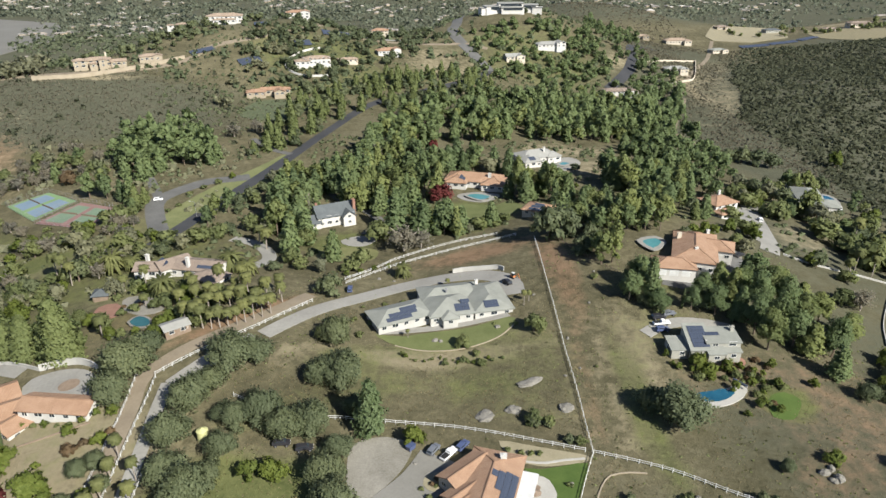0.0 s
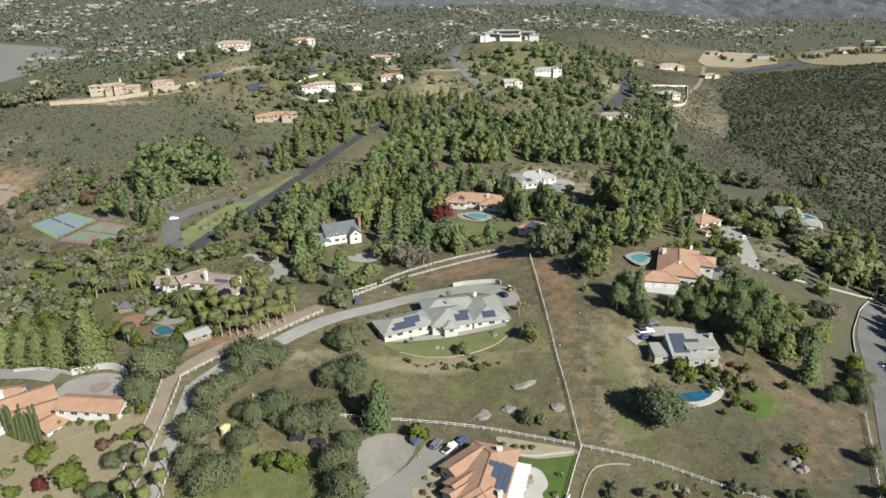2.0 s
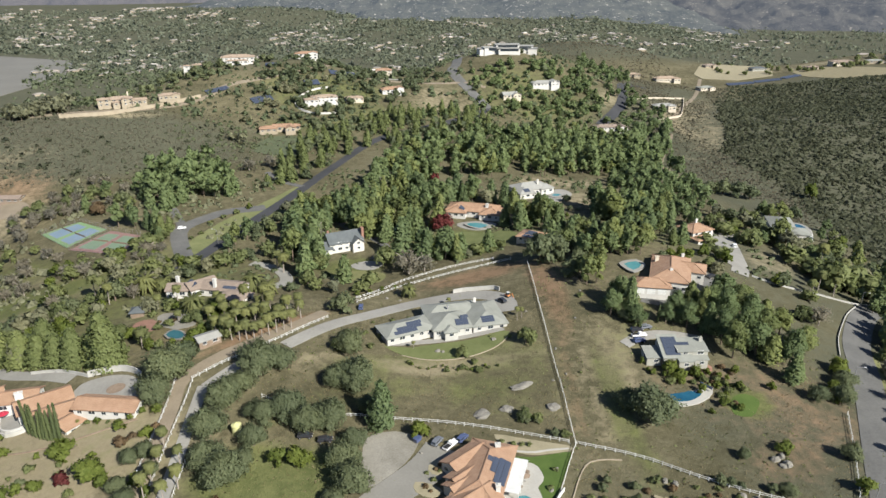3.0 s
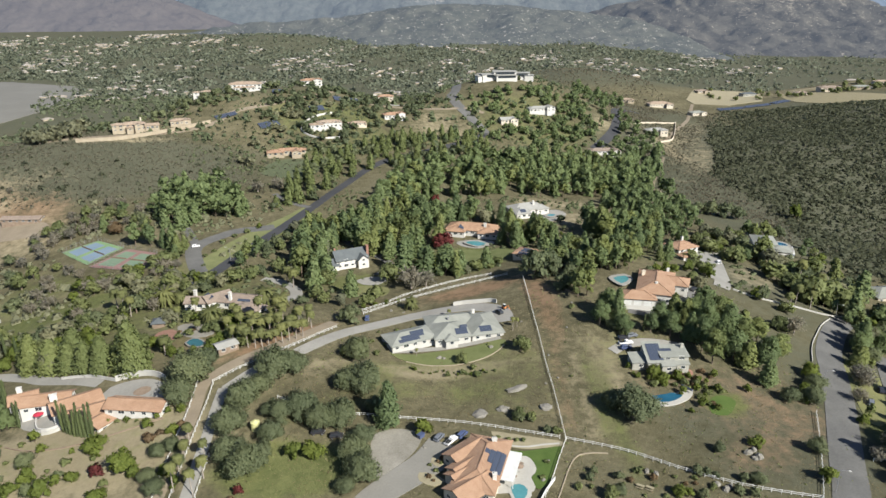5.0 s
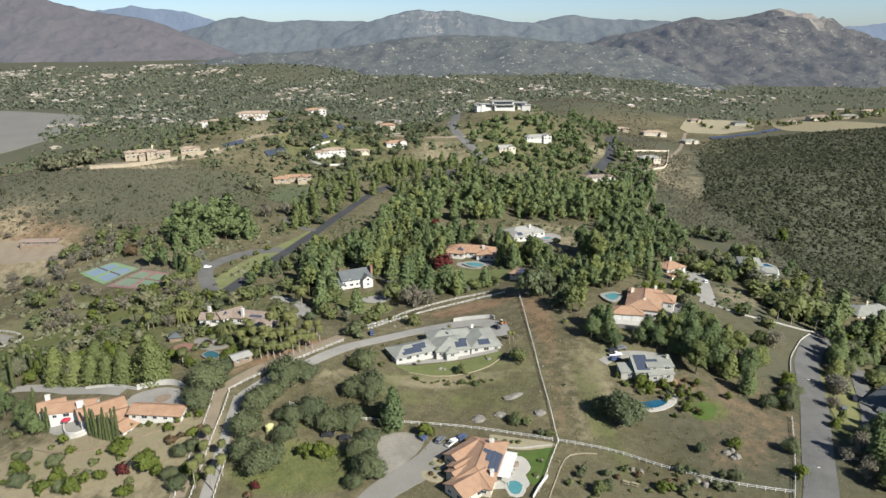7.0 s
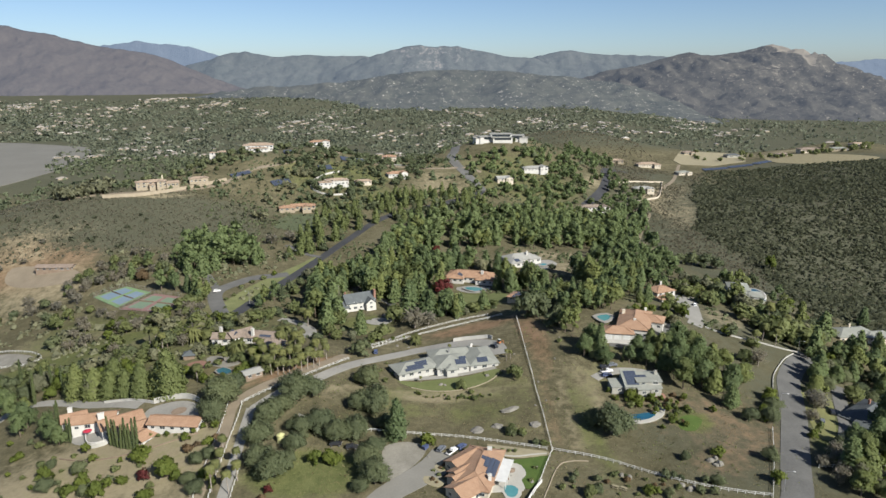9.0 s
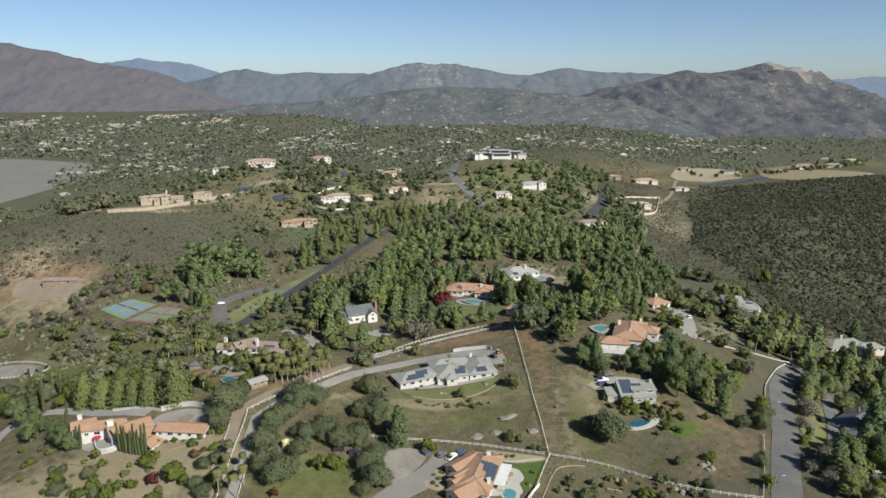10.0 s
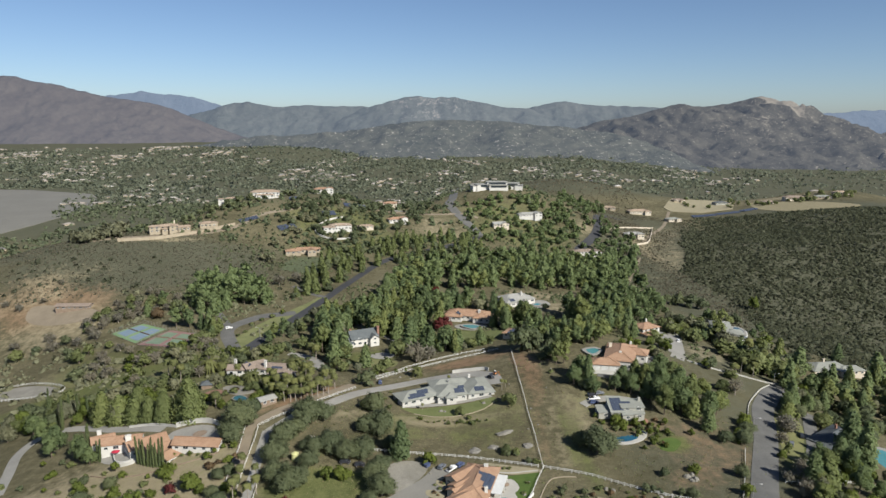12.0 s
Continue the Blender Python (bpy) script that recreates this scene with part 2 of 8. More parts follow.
HILLS_MIDDLE = [
    (-370, 320, 110, -53.2),
    (-260, 320, 110, 13.5),
    (-150, 320, 110, 11.8),
    (-40, 320, 110, 13.8),
    (70, 320, 110, 7.3),
    (180, 320, 110, 13.1),
    (290, 320, 110, 36.5),
    (-370, 430, 110, 12.9),
    (-260, 430, 110, 35.1),
    (-150, 430, 110, 0.1),
    (-40, 430, 110, 21.0),
    (70, 430, 110, -2.3),
    (180, 430, 110, 30.9),
    (290, 430, 110, -45.9),
    (-370, 540, 110, 59.0),
    (-260, 540, 110, -5.3),
    (-150, 540, 110, -33.4),
    (-40, 540, 110, 41.7),
    (70, 540, 110, 5.5),
    (180, 540, 110, -8.2),
    (290, 540, 110, 51.0),
    (-370, 650, 110, -65.4),
    (-260, 650, 110, 69.8),
    (-150, 650, 110, 63.1),
    (-600, 0, 280, -95.6),
]
HILLS_WIDE = [
    (-300, -50, 250, 67.0),
    (0, -100, 250, 18.2),
    (300, -50, 250, 18.8),
    (600, 0, 280, 49.7),
    (500, 250, 180, -43.1),
    (650, 500, 200, 63.7),
    (-480, 250, 180, 76.1),
    (-550, 550, 200, 29.9),
    (420, 420, 120, 9.2),
    (450, 620, 120, 11.2),
    (480, 850, 160, 29.4),
    (700, 850, 200, 56.0),
    (180, 760, 120, 23.7),
    (60, 780, 110, 89.7),
    (-80, 740, 120, -5.0),
    (-220, 700, 120, 8.0),
    (-380, 800, 160, 21.1),
    (200, 1130, 170, 99.4),
    (-150, 1000, 180, 0.9),
    (420, 1050, 150, 6.2),
    (-700, 950, 260, -37.9),
    (700, 1250, 250, -14.6),
    (60, 650, 110, 2.4),
    (700, 1100, 120, 62.6),
    (-210, 620, 80, -1.1),
]
FAR_HILLS = [(-720, 2800, 170, 120, 30), (-1000, 3050, 260, 120, 12), (800, 2950, 200, 160, 14), 
             (-146, 692, 40, 40, 11), (-246, 652, 25, 30, 7), (66, 752, 50, 40, 4), (470, 1060, 90, 45, 8)]
HILL_TABLE = np.array(HILLS_NEAR + HILLS_MIDDLE + HILLS_WIDE)


def heights(x, y):
    """Ground heights at arrays of places."""
    x, y = np.asarray(x, float), np.asarray(y, float)
    z = np.full(x.shape, -70.0)
    for cx, cy, r, up in HILL_TABLE:
        z += up * np.exp(-((x - cx) ** 2 + (y - cy) ** 2) / (2 * r * r))
    for cx, cy, rx, ry, up in FAR_HILLS:
        z += up * np.exp(-((x - cx) / rx) ** 2 / 2 - ((y - cy) / ry) ** 2 / 2)
    f = np.clip((y - 1700) / 1600, 0, 1)  # the valley floor climbs to the foot of the mountains
    return z + 78 * f * f * (3 - 2 * f) * np.clip((1050 - x) / 500, 0, 1)


def ground_at(x, y):
    return float(heights(np.array([x]), np.array([y]))[0])


def axis_lines(low, high, step, first, last, grow):
    inner = list(np.arange(low, high + 0.01, step))
    up, s = [high], step
    while up[-1] < last:
        s *= grow
        up.append(up[-1] + s)
    down, s = [low], step
    while down[-1] > first:
        s *= grow
        down.append(down[-1] - s)
    return np.array(down[:0:-1] + inner + up[1:])


def part(name, bm, material, parent=None, label=""):
    """Links a bmesh as one mesh object, under parent where one is given."""
    me = bpy.data.meshes.new(name)
    bm.to_mesh(me)
    bm.free()
    return part_of(name, me, material, parent, label)


def part_of(name, me, material, parent=None, label="", m=None):
    if material and not me.materials:
        me.materials.append(material)
    ob = new(name, me)
    if parent:
        ob.parent = parent
    if m is not None:
        ob.matrix_basis = m
    if label:
        ob["label"] = label
    return ob


def mesh_from(name, verts, faces, smooth=False):
    me = bpy.data.meshes.new(name)
    me.from_pydata([tuple(map(float, v)) for v in verts], [], faces)
    if smooth:
        me.polygons.foreach_set("use_smooth", [True] * len(me.polygons))
    me.update()
    return me


# soft patches of the ground: x, y, half length, half width, turn in degrees, strength
GREEN_GROUND = [(-200, 235, 60, 14, 28, 0.8), (-160, 255, 50, 16, 30, 0.6), (-110, 600, 60, 40, 30, 0.6), (90, 660, 70, 60, 0, 0.5), (-60, 560, 60, 30, 30, 0.5), 
    (-48, 112, 20, 11, 0, 1.0), (-36, 118, 12, 6, 20, 0.8), (-30, 150, 30, 10, 25, 0.5), (58, 145, 5, 40, 4, 0.6), (15, 158, 16, 8, 20, 0.55), (-30, 165, 12, 8, 20, 0.6), (75, 205, 18, 8, 0, 0.5), (100, 148, 7, 7, 0, 0.9),
    (-20, 172, 30, 5, 10, 0.5), (-45, 270, 16, 14, 30, 0.8), (10, 300, 24, 20, 0, 0.9), (155, 140, 9, 24, -28, 0.8), (-215, 270, 26, 26, 0, 0.6), (-170, 215, 30, 22, 0, 0.45),
    (-110, 330, 8, 60, -18, 0.8), (-120, 530, 30, 16, 0, 0.6), (20, 165, 24, 26, 0, 0.42), (70, 185, 16, 24, 0, 0.3), (-130, 240, 50, 50, 0, 0.55), (-110, 195, 26, 18, 0, 0.45), (-150, 190, 30, 14, 0, 0.5), (90, 300, 60, 40, 0, 0.4), (-100, 125, 60, 20, 0, 0.3)]
ORANGE_GROUND = [(-305, 380, 62, 34, -22, 0.6), 
    (45, 222, 6, 34, 6, 0.68), (100, 122, 16, 12, 0, 0.45), (15, 248, 26, 8, 15, 0.7), (-65, 188, 24, 4, 48, 0.9), (-105, 190, 18, 12, 0, 0.5), (110, 150, 40, 26, -20, 0.35), (-275, 345, 30, 20, 0, 0.3),
    (44, 165, 4, 40, 0, 0.4), (-120, 125, 40, 14, 0, 0.35), (120, 125, 26, 14, 0, 0.2)]
PALE_GROUND = [
    (-188, 238, 46, 13, 28, 0.75), (-212, 264, 30, 16, 0, 0.6), (-150, 268, 24, 12, 0, 0.5), (-112, 204, 24, 16, 0, 0.45),
    (0, 612, 34, 36, 20, 0.55), (-12, 538, 40, 6, 52, 0.5), (172, 690, 10, 30, -20, 0.6), (265, 705, 30, 90, -24, 0.45), 
    (-275, 345, 42, 34, 0, 0.5), (-320, 405, 42, 28, 20, 0.45),
    (430, 985, 62, 26, 8, 0.75), (560, 1012, 66, 20, 0, 0.7), (75, 420, 30, 14, 10, 0.6), (58, 165, 12, 40, 0, 0.45), (-115, 128, 44, 14, 0, 0.9), (-125, 115, 50, 16, 0, 0.8), (-6, 170.5, 18, 3.8, -2, 1.4),
    (-260, 505, 40, 6, 25, 0.6), (90, 380, 26, 16, 0, 0.6), (160, 270, 26, 14, 40, 0.5), (225, 640, 8, 60, 5, 0.8), (245, 625, 24, 95, -14, 0.5), (178, 480, 7, 50, 8, 0.6), (2, 172.5, 30, 3.5, 4, 0.8), (-45, 168, 16, 5, 30, 0.6)]
SCRUB_GROUND = [
    (106, 135, 36, 40, 0, 0.6),
    (112, 122, 34, 24, 0, 0.65), (150, 150, 30, 60, -25, 0.7), (125, 200, 36, 34, 0, 0.55), (160, 250, 40, 60, 25, 0.6), (70, 102, 40, 14, -20, 0.35),
    (205, 540, 26, 80, -8, 1.2), (225, 430, 34, 60, 0, 1.2), (-260, 455, 110, 60, 12, 1.0), (-350, 500, 60, 50, 0, 1.0), (330, 560, 170, 200, 0, 1.0), (480, 500, 200, 230, 0, 1.0), (560, 760, 160, 160, 0, 0.9), (260, 430, 70, 110, 0, 1.0), (200, 1120, 200, 110, 0, 1.0),
    (60, 155, 300, 40, 0, 0.0), (250, 820, 90, 60, 0, 0.7), (-180, 690, 80, 60, 0, 0.5), (20, 470, 130, 110, 0, 0.3), (40, 700, 110, 90, 0, 0.25)]


def patch_weight(table, x, y):
    w = np.zeros(x.shape)
    for cx, cy, a, b, turn, k in table:
        c, s = math.cos(radians(turn)), math.sin(radians(turn))
        u, v = (x - cx) * c + (y - cy) * s, -(x - cx) * s + (y - cy) * c
        w = np.maximum(w, k * np.clip(1.6 - np.sqrt((u / a) ** 2 + (v / b) ** 2), 0, 1))
    return w


def ground_material():
    m, nt, b = nodes_of("dry_ground")
    pos = nt.nodes.new("ShaderNodeTexCoord").outputs["Object"]
    zone = nt.nodes.new("ShaderNodeAttribute")
    zone.attribute_name = "zone"
    sep = nt.nodes.new("ShaderNodeSeparateColor")
    link(nt, zone.outputs["Color"], sep.inputs[0])
    big, mid, fine = noise_node(nt, pos, 0.03, 5, 0.6), noise_node(nt, pos, 0.22, 6, 0.7), noise_node(nt, pos, 0.75, 7, 0.85)
    tone = maths(nt, 'ADD', maths(nt, 'MULTIPLY', big, 0.3), maths(nt, 'ADD', maths(nt, 'MULTIPLY', mid, 0.36), maths(nt, 'MULTIPLY', fine, 0.34)))
    dry = ramp(nt, tone, [(0.38, (0.054, 0.051, 0.029)), (0.5, (0.104, 0.094, 0.056)), (0.62, (0.18, 0.158, 0.098))])

    def edge(value, lift=0.0):
        ragged = maths(nt, 'ADD', value, maths(nt, 'MULTIPLY', maths(nt, 'SUBTRACT', maths(nt, 'ADD', mid, maths(nt, 'MULTIPLY', big, 0.7)), 0.85), 1.1))
        return maths(nt, 'MULTIPLY', maths(nt, 'SUBTRACT', ragged, 0.28 - lift), 2.2, True)
    green = ramp(nt, tone, [(0.41, (0.058, 0.072, 0.026)), (0.59, (0.13, 0.137, 0.056))])
    orange = ramp(nt, tone, [(0.36, (0.14, 0.09, 0.054)), (0.64, (0.245, 0.168, 0.107))])
    scrub = ramp(nt, tone, [(0.3, (0.048, 0.051, 0.034)), (0.7, (0.106, 0.106, 0.072))])
    pale = ramp(nt, tone, [(0.36, (0.165, 0.142, 0.092)), (0.64, (0.29, 0.25, 0.165))])
    col = blend(nt, edge(sep.outputs[2]), dry, scrub)
    col = blend(nt, edge(sep.outputs[1]), col, orange)
    col = blend(nt, edge(zone.outputs["Alpha"]), col, pale)
    col = blend(nt, edge(sep.outputs[0]), col, green)
    link(nt, col, b.inputs["Base Color"])
    b.inputs["Roughness"].default_value = 0.97
    b.inputs["Specular IOR Level"].default_value = 0.1
    bumped(nt, b, maths(nt, 'ADD', mid, maths(nt, 'MULTIPLY', fine, 0.6)), 0.5, 0.8)
    return m


def build_ground():
    xs, ys = axis_lines(-340, 340, 5, -5600, 5600, 1.075), axis_lines(56, 520, 5, -1400, 5600, 1.05)
    gx, gy = np.meshgrid(xs, ys)
    gz = heights(gx, gy)
    nx, ny = len(xs), len(ys)
    verts = np.stack([gx.ravel(), gy.ravel(), gz.ravel()], 1)
    i = (np.arange(ny - 1)[:, None] * nx + np.arange(nx - 1)).ravel()
    faces = np.stack([i, i + 1, i + nx + 1, i + nx], 1).tolist()
    me = mesh_from("ground", verts, faces, True)
    x, y = gx.ravel(), gy.ravel()
    far = np.clip((y - 1000) / 300, 0, 0.9)
    zone = np.stack([patch_weight(GREEN_GROUND, x, y), patch_weight(ORANGE_GROUND, x, y), np.maximum(patch_weight(SCRUB_GROUND, x, y), far), patch_weight(PALE_GROUND, x, y)], 1)
    layer = me.color_attributes.new("zone", 'FLOAT_COLOR', 'POINT')
    layer.data.foreach_set("color", zone.astype(np.float32).ravel())
    ob = part_of("ground", me, ground_material())
    return tagged(ob, "dry brown hill ground with thin grass and scrub", "ground", kind="structure")


ground = build_ground()


def smooth_line(points, step=3.0, closed=False):
    """A curve through the points, resampled at even steps."""
    p = [Vector((q[0], q[1])) for q in points]
    n = len(p)
    out = []
    for k in range(n if closed else n - 1):
        a, b, c, d = (p[(k - 1) % n] if closed or k else p[0], p[k], p[(k + 1) % n], p[(k + 2) % n] if closed or k + 2 < n else p[-1])
        m = max(2, int((c - b).length / step))
        for j in range(m):
            t = j / m
            out.append(0.5 * (2 * b + (c - a) * t + (2 * a - 5 * b + 4 * c - d) * t * t + (3 * b - a - 3 * c + d) * t ** 3))
    if not closed:
        out.append(p[-1])
    return out


def strip(name, points, width, material, label, category, lift=0.14, end_width=None, step=3.0, kind="structure"):
    """A paved or worn band that follows the ground, with a thin edge going down into it."""
    line = smooth_line(points, step)
    end_width = end_width or width
    rows = []
    for k, q in enumerate(line):
        t = (line[min(k + 1, len(line) - 1)] - line[max(k - 1, 0)]).normalized()
        side = Vector((-t.y, t.x)) * (width + (end_width - width) * k / (len(line) - 1)) / 2
        rows.append([q + side * f for f in (1.0, 1.0, 0.4, -0.4, -1.0, -1.0)])
    flat = np.array([[v.x, v.y] for r in rows for v in r])
    z = heights(flat[:, 0], flat[:, 1]) + np.tile([-0.3, lift, lift + 0.04, lift + 0.04, lift, -0.3], len(rows))
    faces = [(6 * k + j, 6 * k + 6 + j, 6 * k + 7 + j, 6 * k + 1 + j) for k in range(len(rows) - 1) for j in range(5)]
    ob = part_of(name, mesh_from(name, np.c_[flat, z], faces), material)
    return tagged(ob, label, category, kind=kind)


def area(name, points, material, label, category, lift=0.12, kind="structure", rings=6, smooth=True, level=None):
    """A bed, lawn or yard: rings from its edge to its middle, laid on the ground or level."""
    edge = smooth_line(points, 2.5, True) if smooth else [Vector((q[0], q[1])) for q in points]
    mid = sum(edge, Vector((0, 0))) / len(edge)
    flat, dz = [], []
    for r in range(-1, rings):
        f = 1.0 if r < 0 else 1.0 - r / rings
        flat += [mid + (q - mid) * f for q in edge]
        dz += [-0.4 if r < 0 else lift] * len(edge)
    flat.append(mid)
    dz.append(lift)
    flat = np.array([[v.x, v.y] for v in flat])
    z = (heights(flat[:, 0], flat[:, 1]) if level is None else np.full(len(flat), level)) + np.array(dz)
    n = len(edge)
    faces = [(r * n + k, r * n + (k + 1) % n, (r + 1) * n + (k + 1) % n, (r + 1) * n + k) for r in range(rings) for k in range(n)]
    faces += [(rings * n + k, rings * n + (k + 1) % n, (rings + 1) * n) for k in range(n)]
    me = mesh_from(name, np.c_[flat, z], faces)
    bm = bmesh.new()
    bm.from_mesh(me)
    bmesh.ops.recalc_face_normals(bm, faces=bm.faces)
    bm.to_mesh(me)
    bm.free()
    ob = part_of(name, me, material)
    return tagged(ob, label, category, kind=kind)


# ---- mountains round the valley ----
def mountain_material(name, low, high, rock, tone, haze_glow, stones=0.25):
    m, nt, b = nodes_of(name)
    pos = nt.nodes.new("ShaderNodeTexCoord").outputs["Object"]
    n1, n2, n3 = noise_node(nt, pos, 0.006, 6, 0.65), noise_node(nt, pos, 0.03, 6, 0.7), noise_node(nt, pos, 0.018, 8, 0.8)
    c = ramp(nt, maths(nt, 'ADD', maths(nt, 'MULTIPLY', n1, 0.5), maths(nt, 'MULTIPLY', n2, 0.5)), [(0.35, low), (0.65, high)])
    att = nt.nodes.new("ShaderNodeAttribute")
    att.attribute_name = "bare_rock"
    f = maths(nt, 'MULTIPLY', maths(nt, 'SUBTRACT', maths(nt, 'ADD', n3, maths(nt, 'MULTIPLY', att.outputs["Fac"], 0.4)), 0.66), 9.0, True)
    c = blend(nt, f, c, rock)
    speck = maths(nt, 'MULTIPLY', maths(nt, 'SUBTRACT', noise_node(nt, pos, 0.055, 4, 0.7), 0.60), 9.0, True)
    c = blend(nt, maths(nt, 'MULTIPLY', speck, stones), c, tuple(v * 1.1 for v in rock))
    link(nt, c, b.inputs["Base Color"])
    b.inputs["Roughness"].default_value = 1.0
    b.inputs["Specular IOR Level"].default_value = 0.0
    # blue emission paints the haze of distance over the slopes
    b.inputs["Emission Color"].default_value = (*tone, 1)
    b.inputs["Emission Strength"].default_value = haze_glow
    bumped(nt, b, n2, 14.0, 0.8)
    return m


def mountain(name, crest_y, reach, profile, material, label, rough=40.0, rocky=(), base=-120.0, power=1.25):
    """A range: its crest runs along the profile, with spurs and gullies down to the valley."""
    px, pz = np.array([p[0] for p in profile], float), np.array([p[1] for p in profile], float)
    n, rows = int((px[-1] - px[0]) / 16), 64
    xs = np.linspace(px[0], px[-1], n)
    zs = np.interp(xs, px, pz)
    k = np.hanning(7) / np.hanning(7).sum()
    zs = np.convolve(np.pad(zs, 3, mode='edge'), k, 'valid')
    verts, rock = [], []
    for r in range(-4, rows):
        f = r / (rows - 1)
        for x, z in zip(xs, zs):
            y = crest_y - reach * f
            shape = (1 - abs(f)) ** power if f >= 0 else 1 - abs(f) * 3
            q = Vector((x * 0.0035, y * 0.0025, 3.0))
            ridge = 1 - abs(noise.noise(q)) * 2
            fine = 1 - abs(noise.noise(Vector((x * 0.011, y * 0.007, 9.0)))) * 2
            crag = noise.fractal(Vector((x * 0.009, y * 0.009, 5.0)), 0.75, 2.2, 5)
            gully = crag * rough * 0.42 * min(1, abs(f) * 12) + (fine - 0.5) * rough * 0.45 * min(1, abs(f) * 10) * (1 - max(f, 0)) + (ridge - 0.5) * rough * min(1, abs(f) * 6) * (1 - max(f, 0)) + noise.noise(Vector((x * 0.02, y * 0.02, 1.0))) * 7
            verts.append((x, y + noise.noise(Vector((x * 0.004, 7.0, f))) * 60 * abs(f), base + (z - base) * shape + gully))
            rock.append(max([w * max(0.0, 1 - ((x - cx) / rx) ** 2 - ((f - cf) / rf) ** 2) for cx, rx, cf, rf, w in rocky] or [0.0]))
    faces = [(r * n + i, r * n + i + 1, (r + 1) * n + i + 1, (r + 1) * n + i) for r in range(rows + 3) for i in range(n - 1)]
    me = mesh_from(name, verts, faces, True)
    att = me.attributes.new("bare_rock", 'FLOAT', 'POINT')
    att.data.foreach_set("value", np.array(rock, np.float32))
    me.flip_normals()
    return tagged(part_of(name, me, material), label, "mountain", kind="structure")


# the far ranges are the backdrop: too distant to shift, their haze put into emission
HAZE_TONE = (0.24, 0.33, 0.50)
M_NEAR = mountain_material("brown_mountain_scrub", (0.052, 0.042, 0.036), (0.082, 0.068, 0.056), (0.11, 0.10, 0.085), HAZE_TONE, 0.15)
M_MID = mountain_material("grey_mountain_scrub", (0.045, 0.05, 0.045), (0.085, 0.088, 0.078), (0.20, 0.185, 0.165), HAZE_TONE, 0.17)
# the base colours of this range are tinted blue for haze as well
M_FAR = mountain_material("hazy_blue_mountain", (0.05, 0.06, 0.07), (0.07, 0.08, 0.09), (0.09, 0.10, 0.11), HAZE_TONE, 0.30)
M_PEAK = mountain_material("granite_mountain_scrub", (0.040, 0.038, 0.034), (0.092, 0.085, 0.07), (0.185, 0.165, 0.135), HAZE_TONE, 0.10, 1.5)
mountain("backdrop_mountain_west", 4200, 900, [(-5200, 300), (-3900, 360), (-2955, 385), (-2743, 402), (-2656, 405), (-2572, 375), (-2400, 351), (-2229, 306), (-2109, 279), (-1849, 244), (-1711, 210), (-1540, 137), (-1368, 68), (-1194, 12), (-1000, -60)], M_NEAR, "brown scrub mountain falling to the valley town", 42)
mountain("backdrop_mountain_blue_west", 4830, 260, [(-2900, 60), (-2562, 244), (-2416, 303), (-2213, 318), (-2164, 338), (-2073, 318), (-1953, 310), (-1793, 298), (-1636, 247), (-1438, 184), (-1200, 60)], M_FAR, "distant hazy blue mountain ridge", 20)
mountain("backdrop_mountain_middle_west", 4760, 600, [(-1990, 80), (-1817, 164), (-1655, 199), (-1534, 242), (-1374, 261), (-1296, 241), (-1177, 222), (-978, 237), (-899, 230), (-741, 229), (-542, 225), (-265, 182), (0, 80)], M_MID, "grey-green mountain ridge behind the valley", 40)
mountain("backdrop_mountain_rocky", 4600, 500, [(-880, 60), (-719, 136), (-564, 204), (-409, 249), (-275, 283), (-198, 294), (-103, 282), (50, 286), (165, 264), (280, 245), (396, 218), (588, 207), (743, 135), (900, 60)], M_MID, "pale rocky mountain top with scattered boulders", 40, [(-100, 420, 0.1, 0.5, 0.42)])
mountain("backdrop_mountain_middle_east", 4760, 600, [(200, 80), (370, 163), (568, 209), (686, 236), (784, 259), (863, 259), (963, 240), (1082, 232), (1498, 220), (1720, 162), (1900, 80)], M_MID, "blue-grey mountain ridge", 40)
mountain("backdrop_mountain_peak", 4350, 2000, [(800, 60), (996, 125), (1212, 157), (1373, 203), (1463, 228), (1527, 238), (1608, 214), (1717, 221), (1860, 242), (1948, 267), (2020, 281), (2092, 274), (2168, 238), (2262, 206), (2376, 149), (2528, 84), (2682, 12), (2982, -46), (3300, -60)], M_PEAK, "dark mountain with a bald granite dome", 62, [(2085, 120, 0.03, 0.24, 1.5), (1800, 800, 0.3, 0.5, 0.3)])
mountain("backdrop_mountain_far_east", 4830, 260, [(2150, 60), (2389, 154), (2549, 165), (2708, 181), (2868, 181), (2907, 193), (3139, 201), (3470, 189), (4200, 220), (5400, 240)], M_FAR, "distant hazy blue ridge", 20)
# the hill behind the town carries the same painted haze
M_HILL = mountain_material("olive_hill_scrub", (0.042, 0.045, 0.036), (0.088, 0.086, 0.068), (0.26, 0.24, 0.21), HAZE_TONE, 0.11, 1.6)
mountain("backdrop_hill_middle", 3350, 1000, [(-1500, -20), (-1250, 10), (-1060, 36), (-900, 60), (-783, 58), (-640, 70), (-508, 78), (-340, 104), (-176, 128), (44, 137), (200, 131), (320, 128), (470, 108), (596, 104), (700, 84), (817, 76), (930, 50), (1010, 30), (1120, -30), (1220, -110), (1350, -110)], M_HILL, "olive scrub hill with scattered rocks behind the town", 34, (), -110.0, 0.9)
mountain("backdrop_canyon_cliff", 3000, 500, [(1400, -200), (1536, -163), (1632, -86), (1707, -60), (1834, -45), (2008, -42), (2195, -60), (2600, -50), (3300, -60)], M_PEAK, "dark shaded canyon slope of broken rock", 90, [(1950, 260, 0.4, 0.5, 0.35)])

